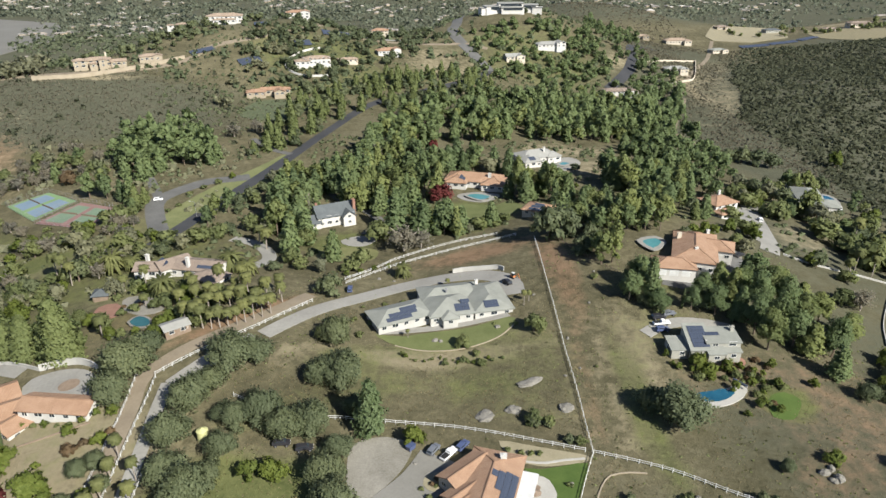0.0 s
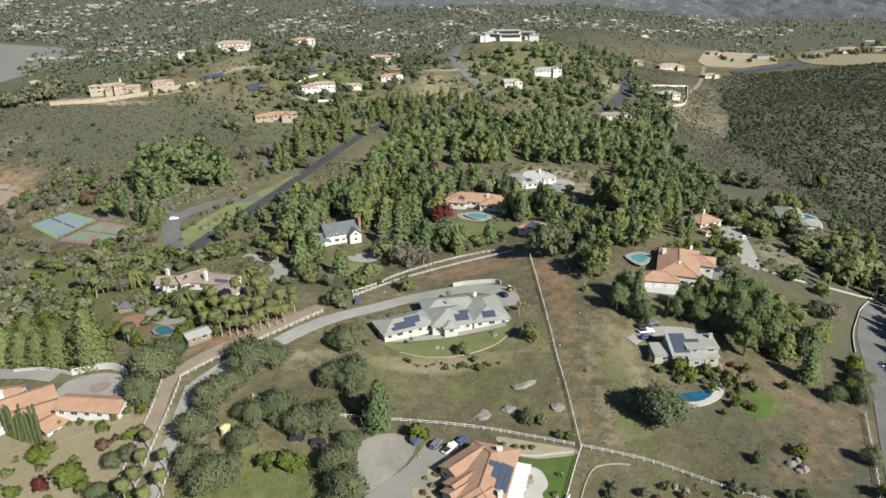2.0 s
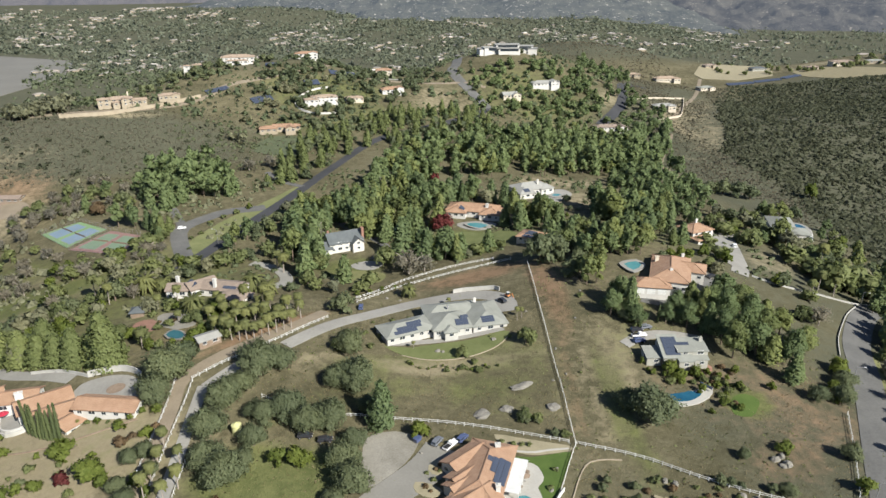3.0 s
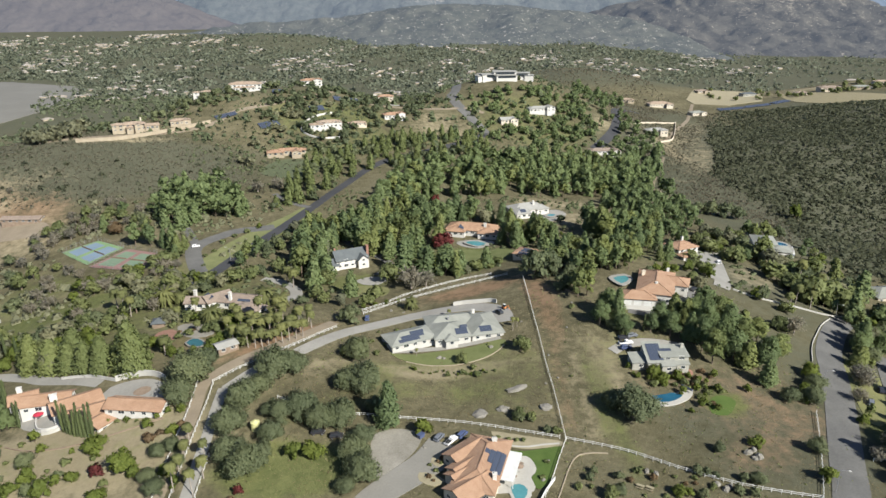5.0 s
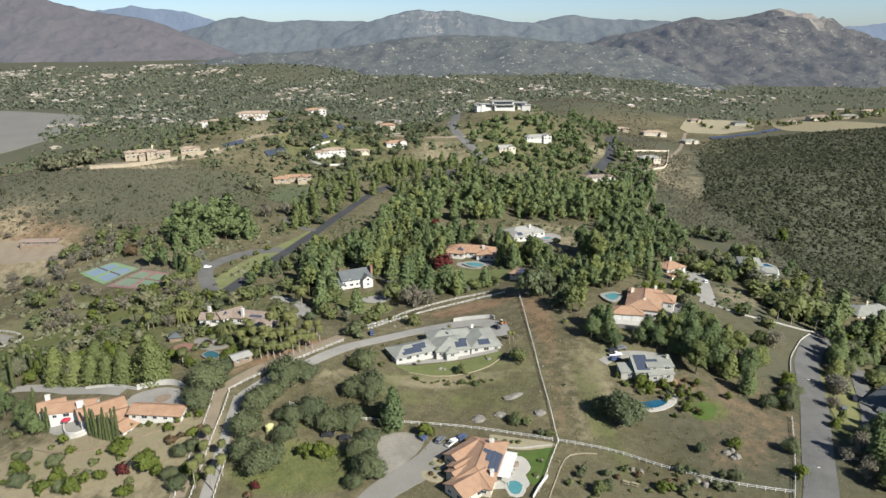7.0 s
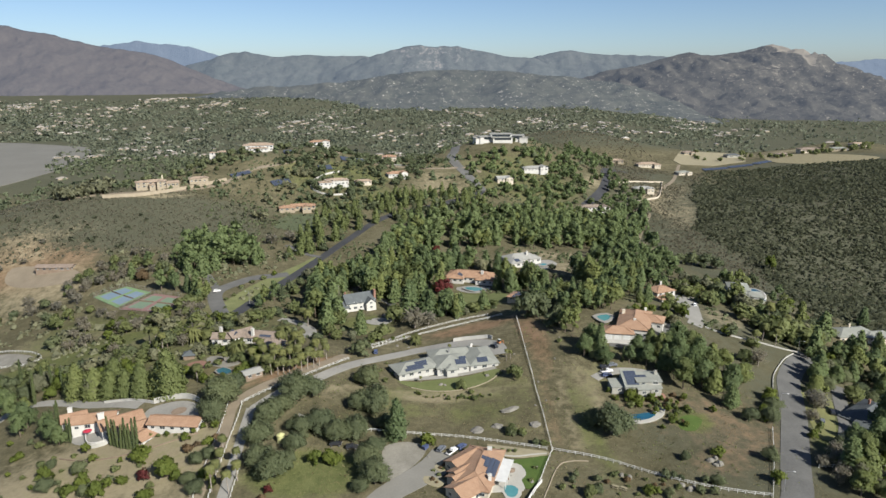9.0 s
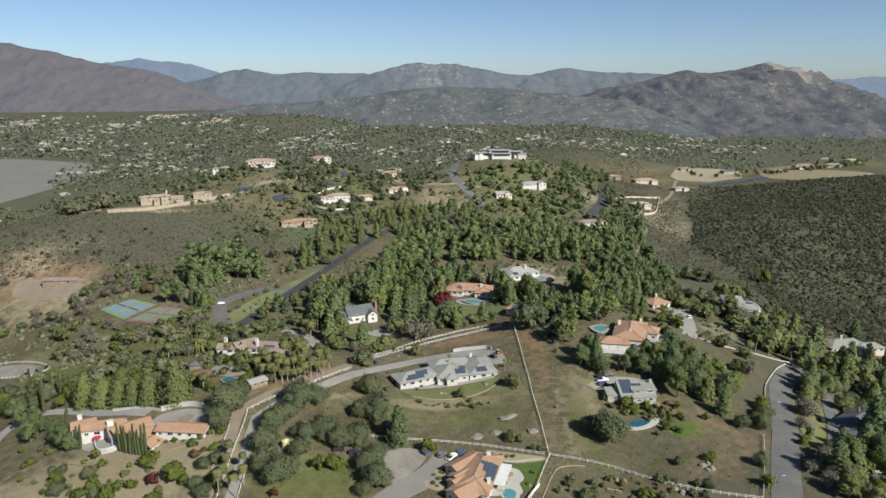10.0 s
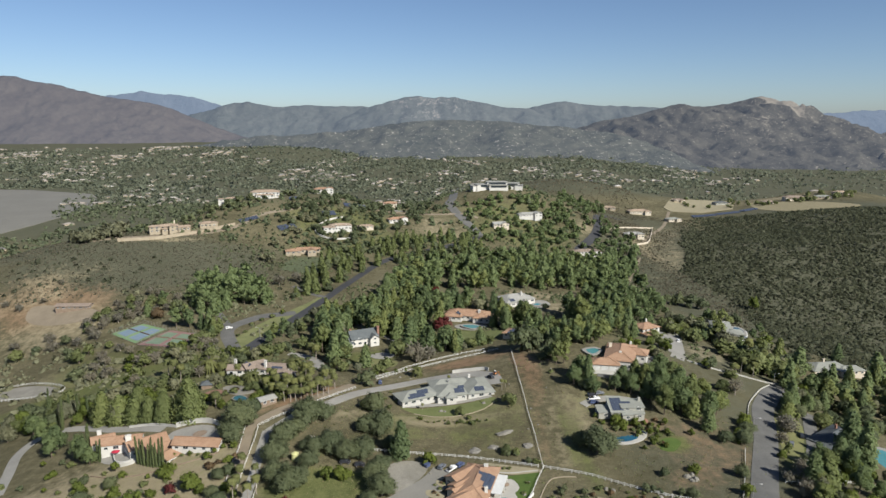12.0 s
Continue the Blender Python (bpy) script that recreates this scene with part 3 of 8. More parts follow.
# ---- roads and yards ----
strip("road_east", [(100, 68), (112.6, 90), (119.4, 102), (125.2, 115), (132.8, 131), (143.8, 154), (151.5, 172), (159, 190), (173, 212), (186, 228), (200, 237)], 10.0, M["asphalt"], "grey asphalt street beside shady trees", "road", 0.16)
strip("road_west", [(-127.3, 262), (-122, 285.7), (-117, 306.6), (-109.6, 330.1), (-100.2, 359.1), (-91.5, 390), (-84, 420), (-75.2, 450), (-65.3, 480), (-54, 502), (-40, 519), (-22, 535), (8, 572), (30, 600), (40, 622)], 7.4, M["asphalt_dark"], "dark asphalt road between pine trees", "road", 0.16)
strip("road_cul_de_sac", [(-131, 279), (-139, 295), (-145.5, 311), (-145, 322), (-137, 335), (-128.6, 344), (-117.8, 348), (-108, 352)], 9, M["asphalt"], "grey asphalt side road with a turning place", "road", 0.14)
strip("drive_wood", [(-125, 424), (-115.8, 412.5), (-104.8, 399.1), (-93, 391)], 4.5, M["asphalt"], "grey drive joining the pine road", "driveway", 0.2)
strip("drive_grove", [(-148, 322), (-156.8, 337.7), (-165, 350), (-178, 354)], 5, M["asphalt"], "grey drive in the shade of pines", "driveway", 0.2)
strip("road_far", [(40, 618), (33, 634), (23.1, 656.4), (12, 683), (6.2, 709), (11, 730), (16, 790), (40, 860)], 11, M["asphalt"], "grey road climbing between far houses", "road", 0.3)
strip("road_far_east", [(150, 620), (175, 662), (188, 696), (202, 755), (236, 800)], 11, M["asphalt_dark"], "dark asphalt road on the far ridge", "road", 0.3)
strip("ridge_road", [(-330, 490), (-307, 498), (-272, 511), (-238, 532), (-211, 558), (-200, 584), (-185, 598), (-168, 609.5), (-152, 625), (-138, 640), (-124.8, 650), (-119, 680)], 6, M["dirt_road"], "pale dirt road along the ridge wall", "road", 0.3)
strip("driveway_house", [(-56, 176), (-43, 195), (-31, 207), (-13, 221), (4, 227), (18, 225), (26, 217), (27, 207)], 5.6, M["concrete"], "pale concrete driveway round the grey-roofed house", "driveway", 0.16, 8.5)
strip("driveway_entry", [(-76, 150), (-68, 162), (-58, 174)], 6, M["concrete"], "pale concrete driveway along a white fence", "driveway", 0.14)
strip("driveway_west", [(-77.5, 151), (-76.6, 137), (-75.6, 125), (-74.6, 112), (-73.8, 101), (-72, 80)], 3.8, M["concrete"], "pale concrete drive between white fences", "driveway", 0.16)
strip("dirt_track", [(-83, 100), (-83.5, 120), (-84.5, 140), (-85.5, 154), (-78, 166), (-66, 179), (-55, 194), (-47, 208)], 5, M["dirt_road"], "brown dirt track beside the white fence", "track", 0.12)
strip("driveway_south", [(-24, 92), (-18.5, 101), (-10.5, 109.5), (-3, 118), (2, 127)], 8.5, M["asphalt_pale"], "grey asphalt driveway curving to the tiled house", "driveway", 0.18, 13)
area("gravel_yard", [(-21.6, 130.7), (-13, 134.5), (-6.4, 131.8), (-7, 125.7), (-10.3, 118.8), (-15.7, 112), (-19.1, 109.8), (-21.7, 118.2)], M["gravel"], "pale gravel turning circle", "yard", 0.1)
strip("path_east", [(131, 236), (135.5, 246), (140, 262), (146, 282), (153, 305), (160, 326)], 7.5, M["concrete"], "pale concrete drive climbing the slope", "driveway", 0.2, 9)
strip("ridge_lane", [(-101, 668), (-90, 664), (-78, 665), (-58, 670), (-44, 674)], 4.5, M["concrete"], "pale lane between ridge gardens", "road", 0.3)
strip("roadside_path", [(40, 664), (20, 672), (-5, 668), (-60, 660), (-100, 650)], 5, M["dirt_road"], "pale dirt lane between far gardens", "road", 0.3)
strip("hill_track", [(212.8, 641.5), (229, 653), (262, 720), (305, 810), (346.7, 917)], 4.5, M["dirt_road"], "pale dirt track up the scrub hillside", "track", 0.3)
strip("fire_break", [(213, 600), (207, 583), (194, 553), (182, 522), (169, 482)], 3, M["dirt_road"], "narrow pale fire break beside the wood", "track", 0.25)


# ---- houses ----
def box(bm, lo, hi, m=None):
    """A box between two corners, moved by m."""
    r = bmesh.ops.create_cube(bm, size=1.0)["verts"]
    mid = [(a + b) / 2 for a, b in zip(lo, hi)]
    bmesh.ops.transform(bm, verts=r, matrix=(m or Matrix()) @ Matrix.Translation(mid) @ Matrix.Diagonal((hi[0] - lo[0], hi[1] - lo[1], hi[2] - lo[2], 1)))
    return r


def bar(bm, p, q, wide, high):
    """A beam from p to q."""
    p, q = Vector(p), Vector(q)
    d = q - p
    turn = d.to_track_quat('X', 'Z').to_matrix().to_4x4()
    return box(bm, (0, -wide / 2, -high / 2), (d.length, wide / 2, high / 2), Matrix.Translation(p) @ turn)


def roof_data(kind, length, width, pitch, over):
    """Corners of a roof over a wall of that size, as faces with their eave direction; z from the wall's top."""
    a, b = length / 2 + over, width / 2 + over
    low = -over * pitch
    if kind == 'hip':
        r, top = max(a - b, 0.05), low + min(a, b) * pitch
        v = [(-a, -b, low), (a, -b, low), (a, b, low), (-a, b, low), (-r, 0, top), (r, 0, top)]
        f = [(0, 1, 5, 4), (2, 3, 4, 5), (1, 2, 5), (3, 0, 4)]
        caps = [(4, 5), (0, 4), (3, 4), (1, 5), (2, 5)]
    elif kind == 'gable':
        top = low + b * pitch
        v = [(-a, -b, low), (a, -b, low), (a, b, low), (-a, b, low), (-a, 0, top), (a, 0, top)]
        f = [(0, 1, 5, 4), (2, 3, 4, 5)]
        caps = [(4, 5)]
    else:
        top = low + 2 * b * pitch
        v = [(-a, -b, low), (a, -b, low), (a, b, top), (-a, b, top)]
        f, caps = [(0, 1, 2, 3)], []
    return v, f, caps


def roof_part(house, kind, length, width, pitch, over, m, material, capped):
    v, f, caps = roof_data(kind, length, width, pitch, over)
    bm = bmesh.new()
    uv = bm.loops.layers.uv.new("UVMap")
    top = [bm.verts.new(m @ Vector(p)) for p in v]
    low = [bm.verts.new(m @ (Vector(p) - Vector((0, 0, 0.24)))) for p in v]
    for face in f:
        q = bm.faces.new([top[i] for i in face])
        p0, p1 = Vector(v[face[0]]), Vector(v[face[1]])
        e = (p1 - p0).normalized()
        n = (p1 - p0).cross(Vector(v[face[2]]) - p0).normalized()
        up = n.cross(e)
        for loop, i in zip(q.loops, face):
            d = Vector(v[i]) - p0
            loop[uv].uv = (d.dot(e), d.dot(up))
        bm.faces.new([low[i] for i in reversed(face)])
    used = {}
    for face in f:
        for i, j in zip(face, face[1:] + face[:1]):
            used[(i, j)] = True
    for i, j in used:
        if (j, i) not in used:
            bm.faces.new((top[i], low[i], low[j], top[j]))
    ob = part("roof", bm, material, house)
    if capped:
        bm = bmesh.new()
        bm.loops.layers.uv.new("UVMap")
        for i, j in caps:
            bar(bm, m @ (Vector(v[i]) + Vector((0, 0, 0.05))), m @ (Vector(v[j]) + Vector((0, 0, 0.05))), 0.34, 0.16)
        part("ridge_cap", bm, material, house)
    return ob


WINDOW_CACHE = {}


def window_meshes(w, h):
    key = (round(w, 1), round(h, 1))
    if key not in WINDOW_CACHE:
        bm = bmesh.new()
        t = 0.09
        box(bm, (-w / 2, -0.10, 0), (w / 2, 0.06, t))
        box(bm, (-w / 2, -0.06, h - t), (w / 2, 0.06, h))
        for x in (-w / 2, w / 2 - t):
            box(bm, (x, -0.06, t), (x + t, 0.06, h - t))
        box(bm, (-0.03, -0.05, t), (0.03, 0.05, h - t))
        f = bpy.data.meshes.new("window")
        bm.to_mesh(f)
        bm.free()
        f.materials.append(M["white_paint"])
        bm = bmesh.new()
        box(bm, (-w / 2 + t, -0.02, t), (w / 2 - t, 0.05, h - t))
        g = bpy.data.meshes.new("pane")
        bm.to_mesh(g)
        bm.free()
        g.materials.append(M["glass"])
        WINDOW_CACHE[key] = f, g
    return WINDOW_CACHE[key]


def add_window(house, m, w, h):
    f, g = window_meshes(w, h)
    win = part_of("window", f, None, house, m=m)
    part_of("pane", g, None, win)


bm = bmesh.new()
box(bm, (-0.49, -0.82, 0), (0.49, 0.82, 0.05))
SOLAR = bpy.data.meshes.new("solar_panel")
bm.to_mesh(SOLAR)
bm.free()
SOLAR.materials.append(M["solar"])


def side_pose(kind, length, width, pitch, over, wall_h, side, along, up, lift):
    """A pose on the roof slope of one side: 'front', 'back', 'right' or 'left'."""
    turn = {'front': 0, 'right': 90, 'back': 180, 'left': 270}[side]
    half = (width if side in ('front', 'back') else length) / 2 + over
    th = math.atan(pitch)
    return pose(0, 0, 0, 0, 0, turn) @ Matrix.Translation((along, -half + up * math.cos(th), wall_h - over * pitch + up * math.sin(th))) @ Matrix.Rotation(th, 4, 'X') @ Matrix.Translation((0, 0, lift))


def chimney(house, x, y, z, h, material, w=1.1, d=0.8, turn=0):
    bm = bmesh.new()
    m = pose(x, y, z, 0, 0, turn)
    box(bm, (-w / 2, -d / 2, 0), (w / 2, d / 2, h), m)
    box(bm, (-w / 2 - 0.12, -d / 2 - 0.12, h), (w / 2 + 0.12, d / 2 + 0.12, h + 0.18), m)
    box(bm, (-0.18, -0.18, h + 0.18), (0.18, 0.18, h + 0.5), m)
    part("chimney", bm, material, house)


def house(place, turn, wings, wall, roof, label, category="house", up=0.0, chimneys=(), solar=(), windows=True, capped=False, name="house", over=0.6, group=""):
    """A house: wings of (x, y, length, width, turn, wall height, roof kind, pitch), each a wall, a roof and its windows;
    chimneys of (x, y, z, height, material); solar fields of (wing, side, along, up, columns, rows)."""
    z0 = ground_at(*place) + up
    hs = new(name)
    hs.matrix_basis = pose(place[0], place[1], z0, 0, 0, turn)
    tagged(hs, label, category, group)
    for k, (x, y, length, width, t, wall_h, kind, pitch) in enumerate(wings):
        m = pose(x, y, 0, 0, 0, t)
        bm = bmesh.new()
        box(bm, (-length / 2, -width / 2, -4.5), (length / 2, width / 2, wall_h), m)
        if kind == 'gable':
            a, b, top = length / 2 - 0.01, width / 2 - 0.01, wall_h + width / 2 * pitch - 0.05
            for s in (-a, a - 0.2):
                q = [bm.verts.new(m @ Vector(p)) for p in ((s, -b, wall_h), (s, b, wall_h), (s, 0, top), (s + 0.2, -b, wall_h), (s + 0.2, b, wall_h), (s + 0.2, 0, top))]
                for f in ((0, 2, 1), (3, 4, 5), (0, 3, 5, 2), (1, 2, 5, 4), (0, 1, 4, 3)):
                    bm.faces.new([q[i] for i in f])
        elif kind == 'shed':
            a, b, top = length / 2 - 0.01, width / 2 - 0.01, wall_h + width * pitch - 0.05
            q = [bm.verts.new(m @ Vector(p)) for p in ((-a, -b, wall_h), (a, -b, wall_h), (a, b, wall_h), (-a, b, wall_h), (-a, b, top), (a, b, top))]
            for f in ((0, 1, 5, 4), (1, 2, 5), (0, 4, 3), (2, 3, 4, 5), (0, 3, 2, 1)):
                bm.faces.new([q[i] for i in f])
        part("wall", bm, M[wall], hs)
        roof_part(hs, kind, length, width, pitch, over, m @ pose(0, 0, wall_h), M[roof], capped)
        if windows:
            for floor in range(2 if wall_h > 4.5 else 1):
                for side, span, off in (('front', length, width / 2), ('right', width, length / 2), ('left', width, length / 2)):
                    n = int(span / 3.6)
                    for j in range(n):
                        along = (j + 0.5) / n * span - span / 2
                        a = {'front': 0, 'right': 90, 'left': 270}[side]
                        add_window(hs, m @ pose(0, 0, 0, 0, 0, a) @ Matrix.Translation((along, -off - 0.03, 0.9 + floor * 2.8)), *((2.3, 1.5) if j % 3 == 1 else (1.6, 1.25)))
    if windows:
        x, y, length, width, t, wall_h, kind, pitch = wings[0]
        bm = bmesh.new()
        box(bm, (length / 2 - 1.5, -width / 2 - 0.07, -0.1), (length / 2 - 0.5, -width / 2 - 0.005, 2.05), pose(x, y, 0, 0, 0, t))
        part("door", bm, M["wood"], hs, "brown wooden door")
    for c in chimneys:
        chimney(hs, *c)
    for k, side, along, start, cols, rows in solar:
        x, y, length, width, t, wall_h, kind, pitch = wings[k]
        for i in range(cols):
            for j in range(rows):
                sp = side_pose(kind, length, width, pitch, over, wall_h, side, along + (i - (cols - 1) / 2) * 1.02, start + 0.85 + j * 1.7, 0.12)
                part_of("solar_panel", SOLAR, None, hs, m=pose(x, y, 0, 0, 0, t) @ sp)
    return hs


# the long grey-roofed house in the middle of its drive
grey_house = house((1, 198), 13, [
    (-15.2, -1.8, 20, 11.5, 14, 2.9, 'hip', 0.36), (2, -0.5, 15, 14.5, 0, 3.1, 'hip', 0.38), (17, 2.5, 20, 13.5, 90, 3.0, 'hip', 0.36), (5, 9, 22, 11, 0, 3.0, 'hip', 0.36), (1, -7, 6, 5, 90, 3.0, 'hip', 0.4)],
    "wall_pale", "shingle_grey", "long white house with grey shingle roofs and solar panels", up=1.0,
    chimneys=[(15, 9.5, 4.5, 1.5, M["stucco_white"]), (3, 6, 4.5, 1.0, M["metal"], 0.5, 0.5)],
    solar=[(0, 'front', -2, 1.0, 9, 1), (0, 'front', 0, 2.7, 10, 1), (0, 'front', 2.5, 4.4, 6, 1), (1, 'front', 4.0, 1.6, 5, 2), (1, 'front', 5.5, 5.0, 3, 1), (2, 'left', -0.5, 1.6, 5, 2)])

# the tiled house with stepped gables by the south fence
south_house = house((12, 112), 0, [
    (1.0, 0.8, 26, 12.6, 74, 3.3, 'hip', 0.36), (-3.8, 6.7, 12.5, 7.4, 44, 3.2, 'gable', 0.42), (-2.6, 0.9, 13.5, 6.6, 43, 3.1, 'gable', 0.42), (-3.4, -2.6, 12.5, 6.4, 40, 3.0, 'gable', 0.42), (-2.8, -9.9, 13, 9, 41, 3.2, 'gable', 0.42)],
    "stucco_cream", "tile_orange", "tan stucco house with terracotta tile roofs and solar panels", up=0.3, capped=True,
    chimneys=[(5.2, 9.4, 3.0, 2.6, M["stucco_white"], 1.5, 1.2), (4.2, -7.6, 2.8, 2.8, M["stucco_white"], 1.2, 1.1)],
    solar=[(0, 'front', 0.2, 0.4, 10, 2), (0, 'front', 1.6, 3.8, 6, 1), (0, 'front', 3.2, 5.5, 2, 1)])
COVER = pose(0.8, 0.5, 0, 0, 0, 74)
bm = bmesh.new()
box(bm, (-5.6, -10.9, 2.75), (8.6, -6.6, 2.95), COVER)
part("patio_cover", bm, M["white_paint"], south_house, "flat white patio cover")
for i in range(5):
    bm = bmesh.new()
    box(bm, (-5.4 + i * 3.4, -10.75, -2.0), (-5.25 + i * 3.4, -10.6, 2.75), COVER)
    part("post", bm, M["white_paint"], south_house)

# the orange-roofed house with three garage doors
orange_house = house((97, 222), 0, [
    (-1.5, 0, 27, 15, 72, 4.4, 'hip', 0.38), (-12.6, -11.6, 14, 9, -9, 3.4, 'hip', 0.42), (6.2, 3.4, 15, 9.5, -22, 3.8, 'hip', 0.40), (2.5, 10.5, 10, 9, -20, 3.8, 'hip', 0.40)],
    "stucco_white", "tile_orange", "white stucco house with orange tile roof and garages", up=0.2, capped=True,
    chimneys=[(-5.6, 6.5, 4.2, 2.8, M["stucco_cream"], 1.5, 1.1), (-3.6, -7.2, 5.4, 1.6, M["stucco_white"]), (6.5, 10, 4.4, 2.2, M["stucco_white"])])
GARAGE = pose(-12.6, -11.6, 0, 0, 0, -9)
for i in range(3):
    bm = bmesh.new()
    box(bm, (-6.0 + i * 4.1, -4.58, 0.0), (-2.9 + i * 4.1, -4.5, 2.5), GARAGE)
    for j in range(3):
        box(bm, (-6.0 + i * 4.1, -4.62, 0.6 + j * 0.62), (-2.9 + i * 4.1, -4.58, 0.63 + j * 0.62), GARAGE)
    part("garage_door", bm, M["white_paint"], orange_house)

# the modern house with slanted roofs above its pool
modern_house = house((83, 169.4), 2, [
    (-8, 0.5, 6.5, 6.5, 0, 2.9, 'shed', 0.12), (-2.6, 0.8, 6.6, 9.8, 0, 3.6, 'shed', 0.34), (4.6, 1.2, 10.5, 7.4, 0, 5.0, 'shed', 0.14), (1.6, -3.8, 5, 3.8, 0, 3.0, 'shed', 0.25), (7.2, -3.0, 4.4, 3.2, 0, 2.9, 'shed', 0.2), (3.5, 6.2, 15, 4.4, -8, 3.2, 'shed', 0.08)],
    "siding_grey", "shingle_grey", "grey modern house with slanted roofs and solar panels", up=0.3, over=0.35,
    chimneys=[(8.8, 3, 5.0, 2.2, M["siding_grey"])], solar=[(1, 'front', 0.2, 1.2, 5, 5), (2, 'front', -2.4, 3.6, 4, 1)])

# the white gabled house among the pines
gabled_house = house((-53, 297.5), 27, [
    (0, 0, 18, 11, 0, 5.0, 'gable', 0.75), (-11, -2.4, 6, 7.5, 0, 3.0, 'gable', 0.7), (5.6, -5.4, 6, 6, 90, 4.6, 'gable', 0.8)],
    "stucco_white", "shingle_dark", "white two-storey gabled house with slate-grey roof", up=0.5, chimneys=[(9.5, -3.2, -2.0, 12.5, M["brick"], 1.3, 2.2), (-8, 0.6, 6.0, 3.9, M["brick"])])

tile_house = house((17, 346), -14, [
    (0, 2, 30, 14, 0, 3.2, 'hip', 0.40), (12, -2, 14, 12, 90, 3.2, 'hip', 0.40), (-8, -3, 12, 11, 90, 3.2, 'hip', 0.40)],
    "stucco_white", "tile_orange", "white house with reddish tile roof beside a pool", up=0.6, capped=True, chimneys=[(9, -1, 4.0, 2.8, M["stucco_white"], 1.6, 1.2)], solar=[(2, 'front', -0.5, 2.0, 6, 2)])
pool_shed = house((46.5, 289), -28, [(0, 0, 14, 11, 0, 2.8, 'hip', 0.32)], "stucco_cream", "tile_orange", "small tiled outbuilding with solar panel rows", "outbuilding", 0.4,
                  solar=[(0, 'front', 0, 0.8, 8, 1), (0, 'front', 0, 2.8, 7, 1), (0, 'front', 0, 4.6, 5, 1)], name="outbuilding", capped=True)
pale_house = house((56, 392), 22, [
    (0, 0, 24, 14, 0, 3.6, 'hip', 0.42), (-8, -7, 12, 11, 90, 3.4, 'hip', 0.42), (9, -3, 10, 9, 90, 3.4, 'hip', 0.42)],
    "stucco_white", "shingle_pale", "white house with pale grey hip roofs", up=0.6, chimneys=[(4, -3, 5.0, 3.0, M["stucco_white"])], solar=[(1, 'left', 0, 1.4, 4, 2)])
slope_house = house((127, 284), 25, [(0, 0, 13, 11, 0, 5.6, 'hip', 0.36), (-3, -7, 8, 6, 0, 3.0, 'hip', 0.36)],
                    "stucco_white", "tile_orange", "white two-storey house with orange tile roof", up=1.2, capped=True, chimneys=[(2, 2, 6.5, 2.4, M["stucco_white"])])
canyon_house = house((197, 336), 76, [(0, 0, 30, 13, 0, 3.2, 'hip', 0.3), (-9, -6, 12, 12, 90, 3.2, 'hip', 0.3)],
                     "stucco_white", "shingle_grey", "low house with pale grey roof beside a pool", up=0.8, chimneys=[(3, -2, 3.6, 2.4, M["stucco_white"])])

# the white stucco house with the paved court
west_house = house((-131, 147.5), 0, [
    (1.2, 1.0, 16, 9.4, 38, 3.7, 'gable', 0.40), (-10.5, 3.6, 16, 8.4, 14, 3.3, 'gable', 0.40), (-19.5, 4.4, 9, 8, 30, 3.2, 'gable', 0.40), (9.6, -4.4, 16, 9, 34, 3.6, 'gable', 0.40), (15.4, -8.8, 9, 7.5, 62, 3.2, 'gable', 0.40)],
    "stucco_white", "tile_orange", "white stucco house with rambling orange tile roofs", up=-0.2, capped=True,
    chimneys=[(-22, 6.4, 2.5, 3.2, M["stucco_white"], 1.7, 1.3, 24), (-6.6, 1.0, 3.0, 3.2, M["stucco_white"], 2.4, 1.2, 30), (16.2, -5.6, 2.0, 4.4, M["stucco_white"], 1.5, 1.5, 30)])
west_garage = house((-104.5, 142.2), -5, [(0, 0, 20, 7.6, 0, 3.0, 'gable', 0.42)], "stucco_white", "tile_orange", "long white garage wing with orange tile roof", "garage", 0.2, capped=True, name="garage_wing")

# the house among the palms
palm_house = house((-97, 226), -18, [
    (3, 2, 20, 10, 8, 3.4, 'gable', 0.36), (-8, 0, 12, 9, 60, 3.6, 'gable', 0.42), (-15, -5, 9, 8, 20, 3.2, 'gable', 0.42), (12, -4, 12, 9, -10, 3.0, 'hip', 0.34)],
    "stucco_white", "tile_brown", "white stucco house with brownish tile roofs", up=0.5, chimneys=[(1, -2, 3.5, 4.0, M["stucco_white"], 1.2, 1.2), (-18, -2, 3.0, 3.0, M["stucco_white"], 1.4, 1.0)],
    solar=[(1, 'left', 0, 1.2, 6, 2), (0, 'front', 4, 1.4, 6, 1)])
pool_hut = house((-84, 176), 40, [(0, 0, 8, 5.5, 0, 2.6, 'gable', 0.3)], "wood", "shingle_pale", "small wooden pool hut with pale roof", "hut", 0.4, name="hut", over=0.4)
garden_hut = house((-123, 207), 10, [(0, 0, 5, 5, 0, 2.4, 'hip', 0.5)], "wood", "shingle_dark", "small wooden garden hut with dark roof", "hut", 0.4, name="hut", windows=False)

# houses across the street
street_house = house((180, 163), 36, [
    (0, 0, 24, 13, 0, 3.2, 'hip', 0.42), (-9, -6, 11, 10, 90, 3.2, 'gable', 0.42), (8, -5, 10, 9, 90, 3.2, 'gable', 0.42)],
    "siding_grey", "shingle_dark", "grey house with dark shingle roof", up=0.4, chimneys=[(4, 2, 4, 3, M["brick"])])
corner_house = house((238, 276), 8, [(0, 0, 24, 14, 0, 3.2, 'hip', 0.36), (12, -5, 16, 9, 0, 3.0, 'hip', 0.36)],
                     "stucco_cream", "shingle_grey", "tan house with brown-grey shingle roof", up=-0.4, chimneys=[(0, 2, 4, 3, M["stucco_cream"])])
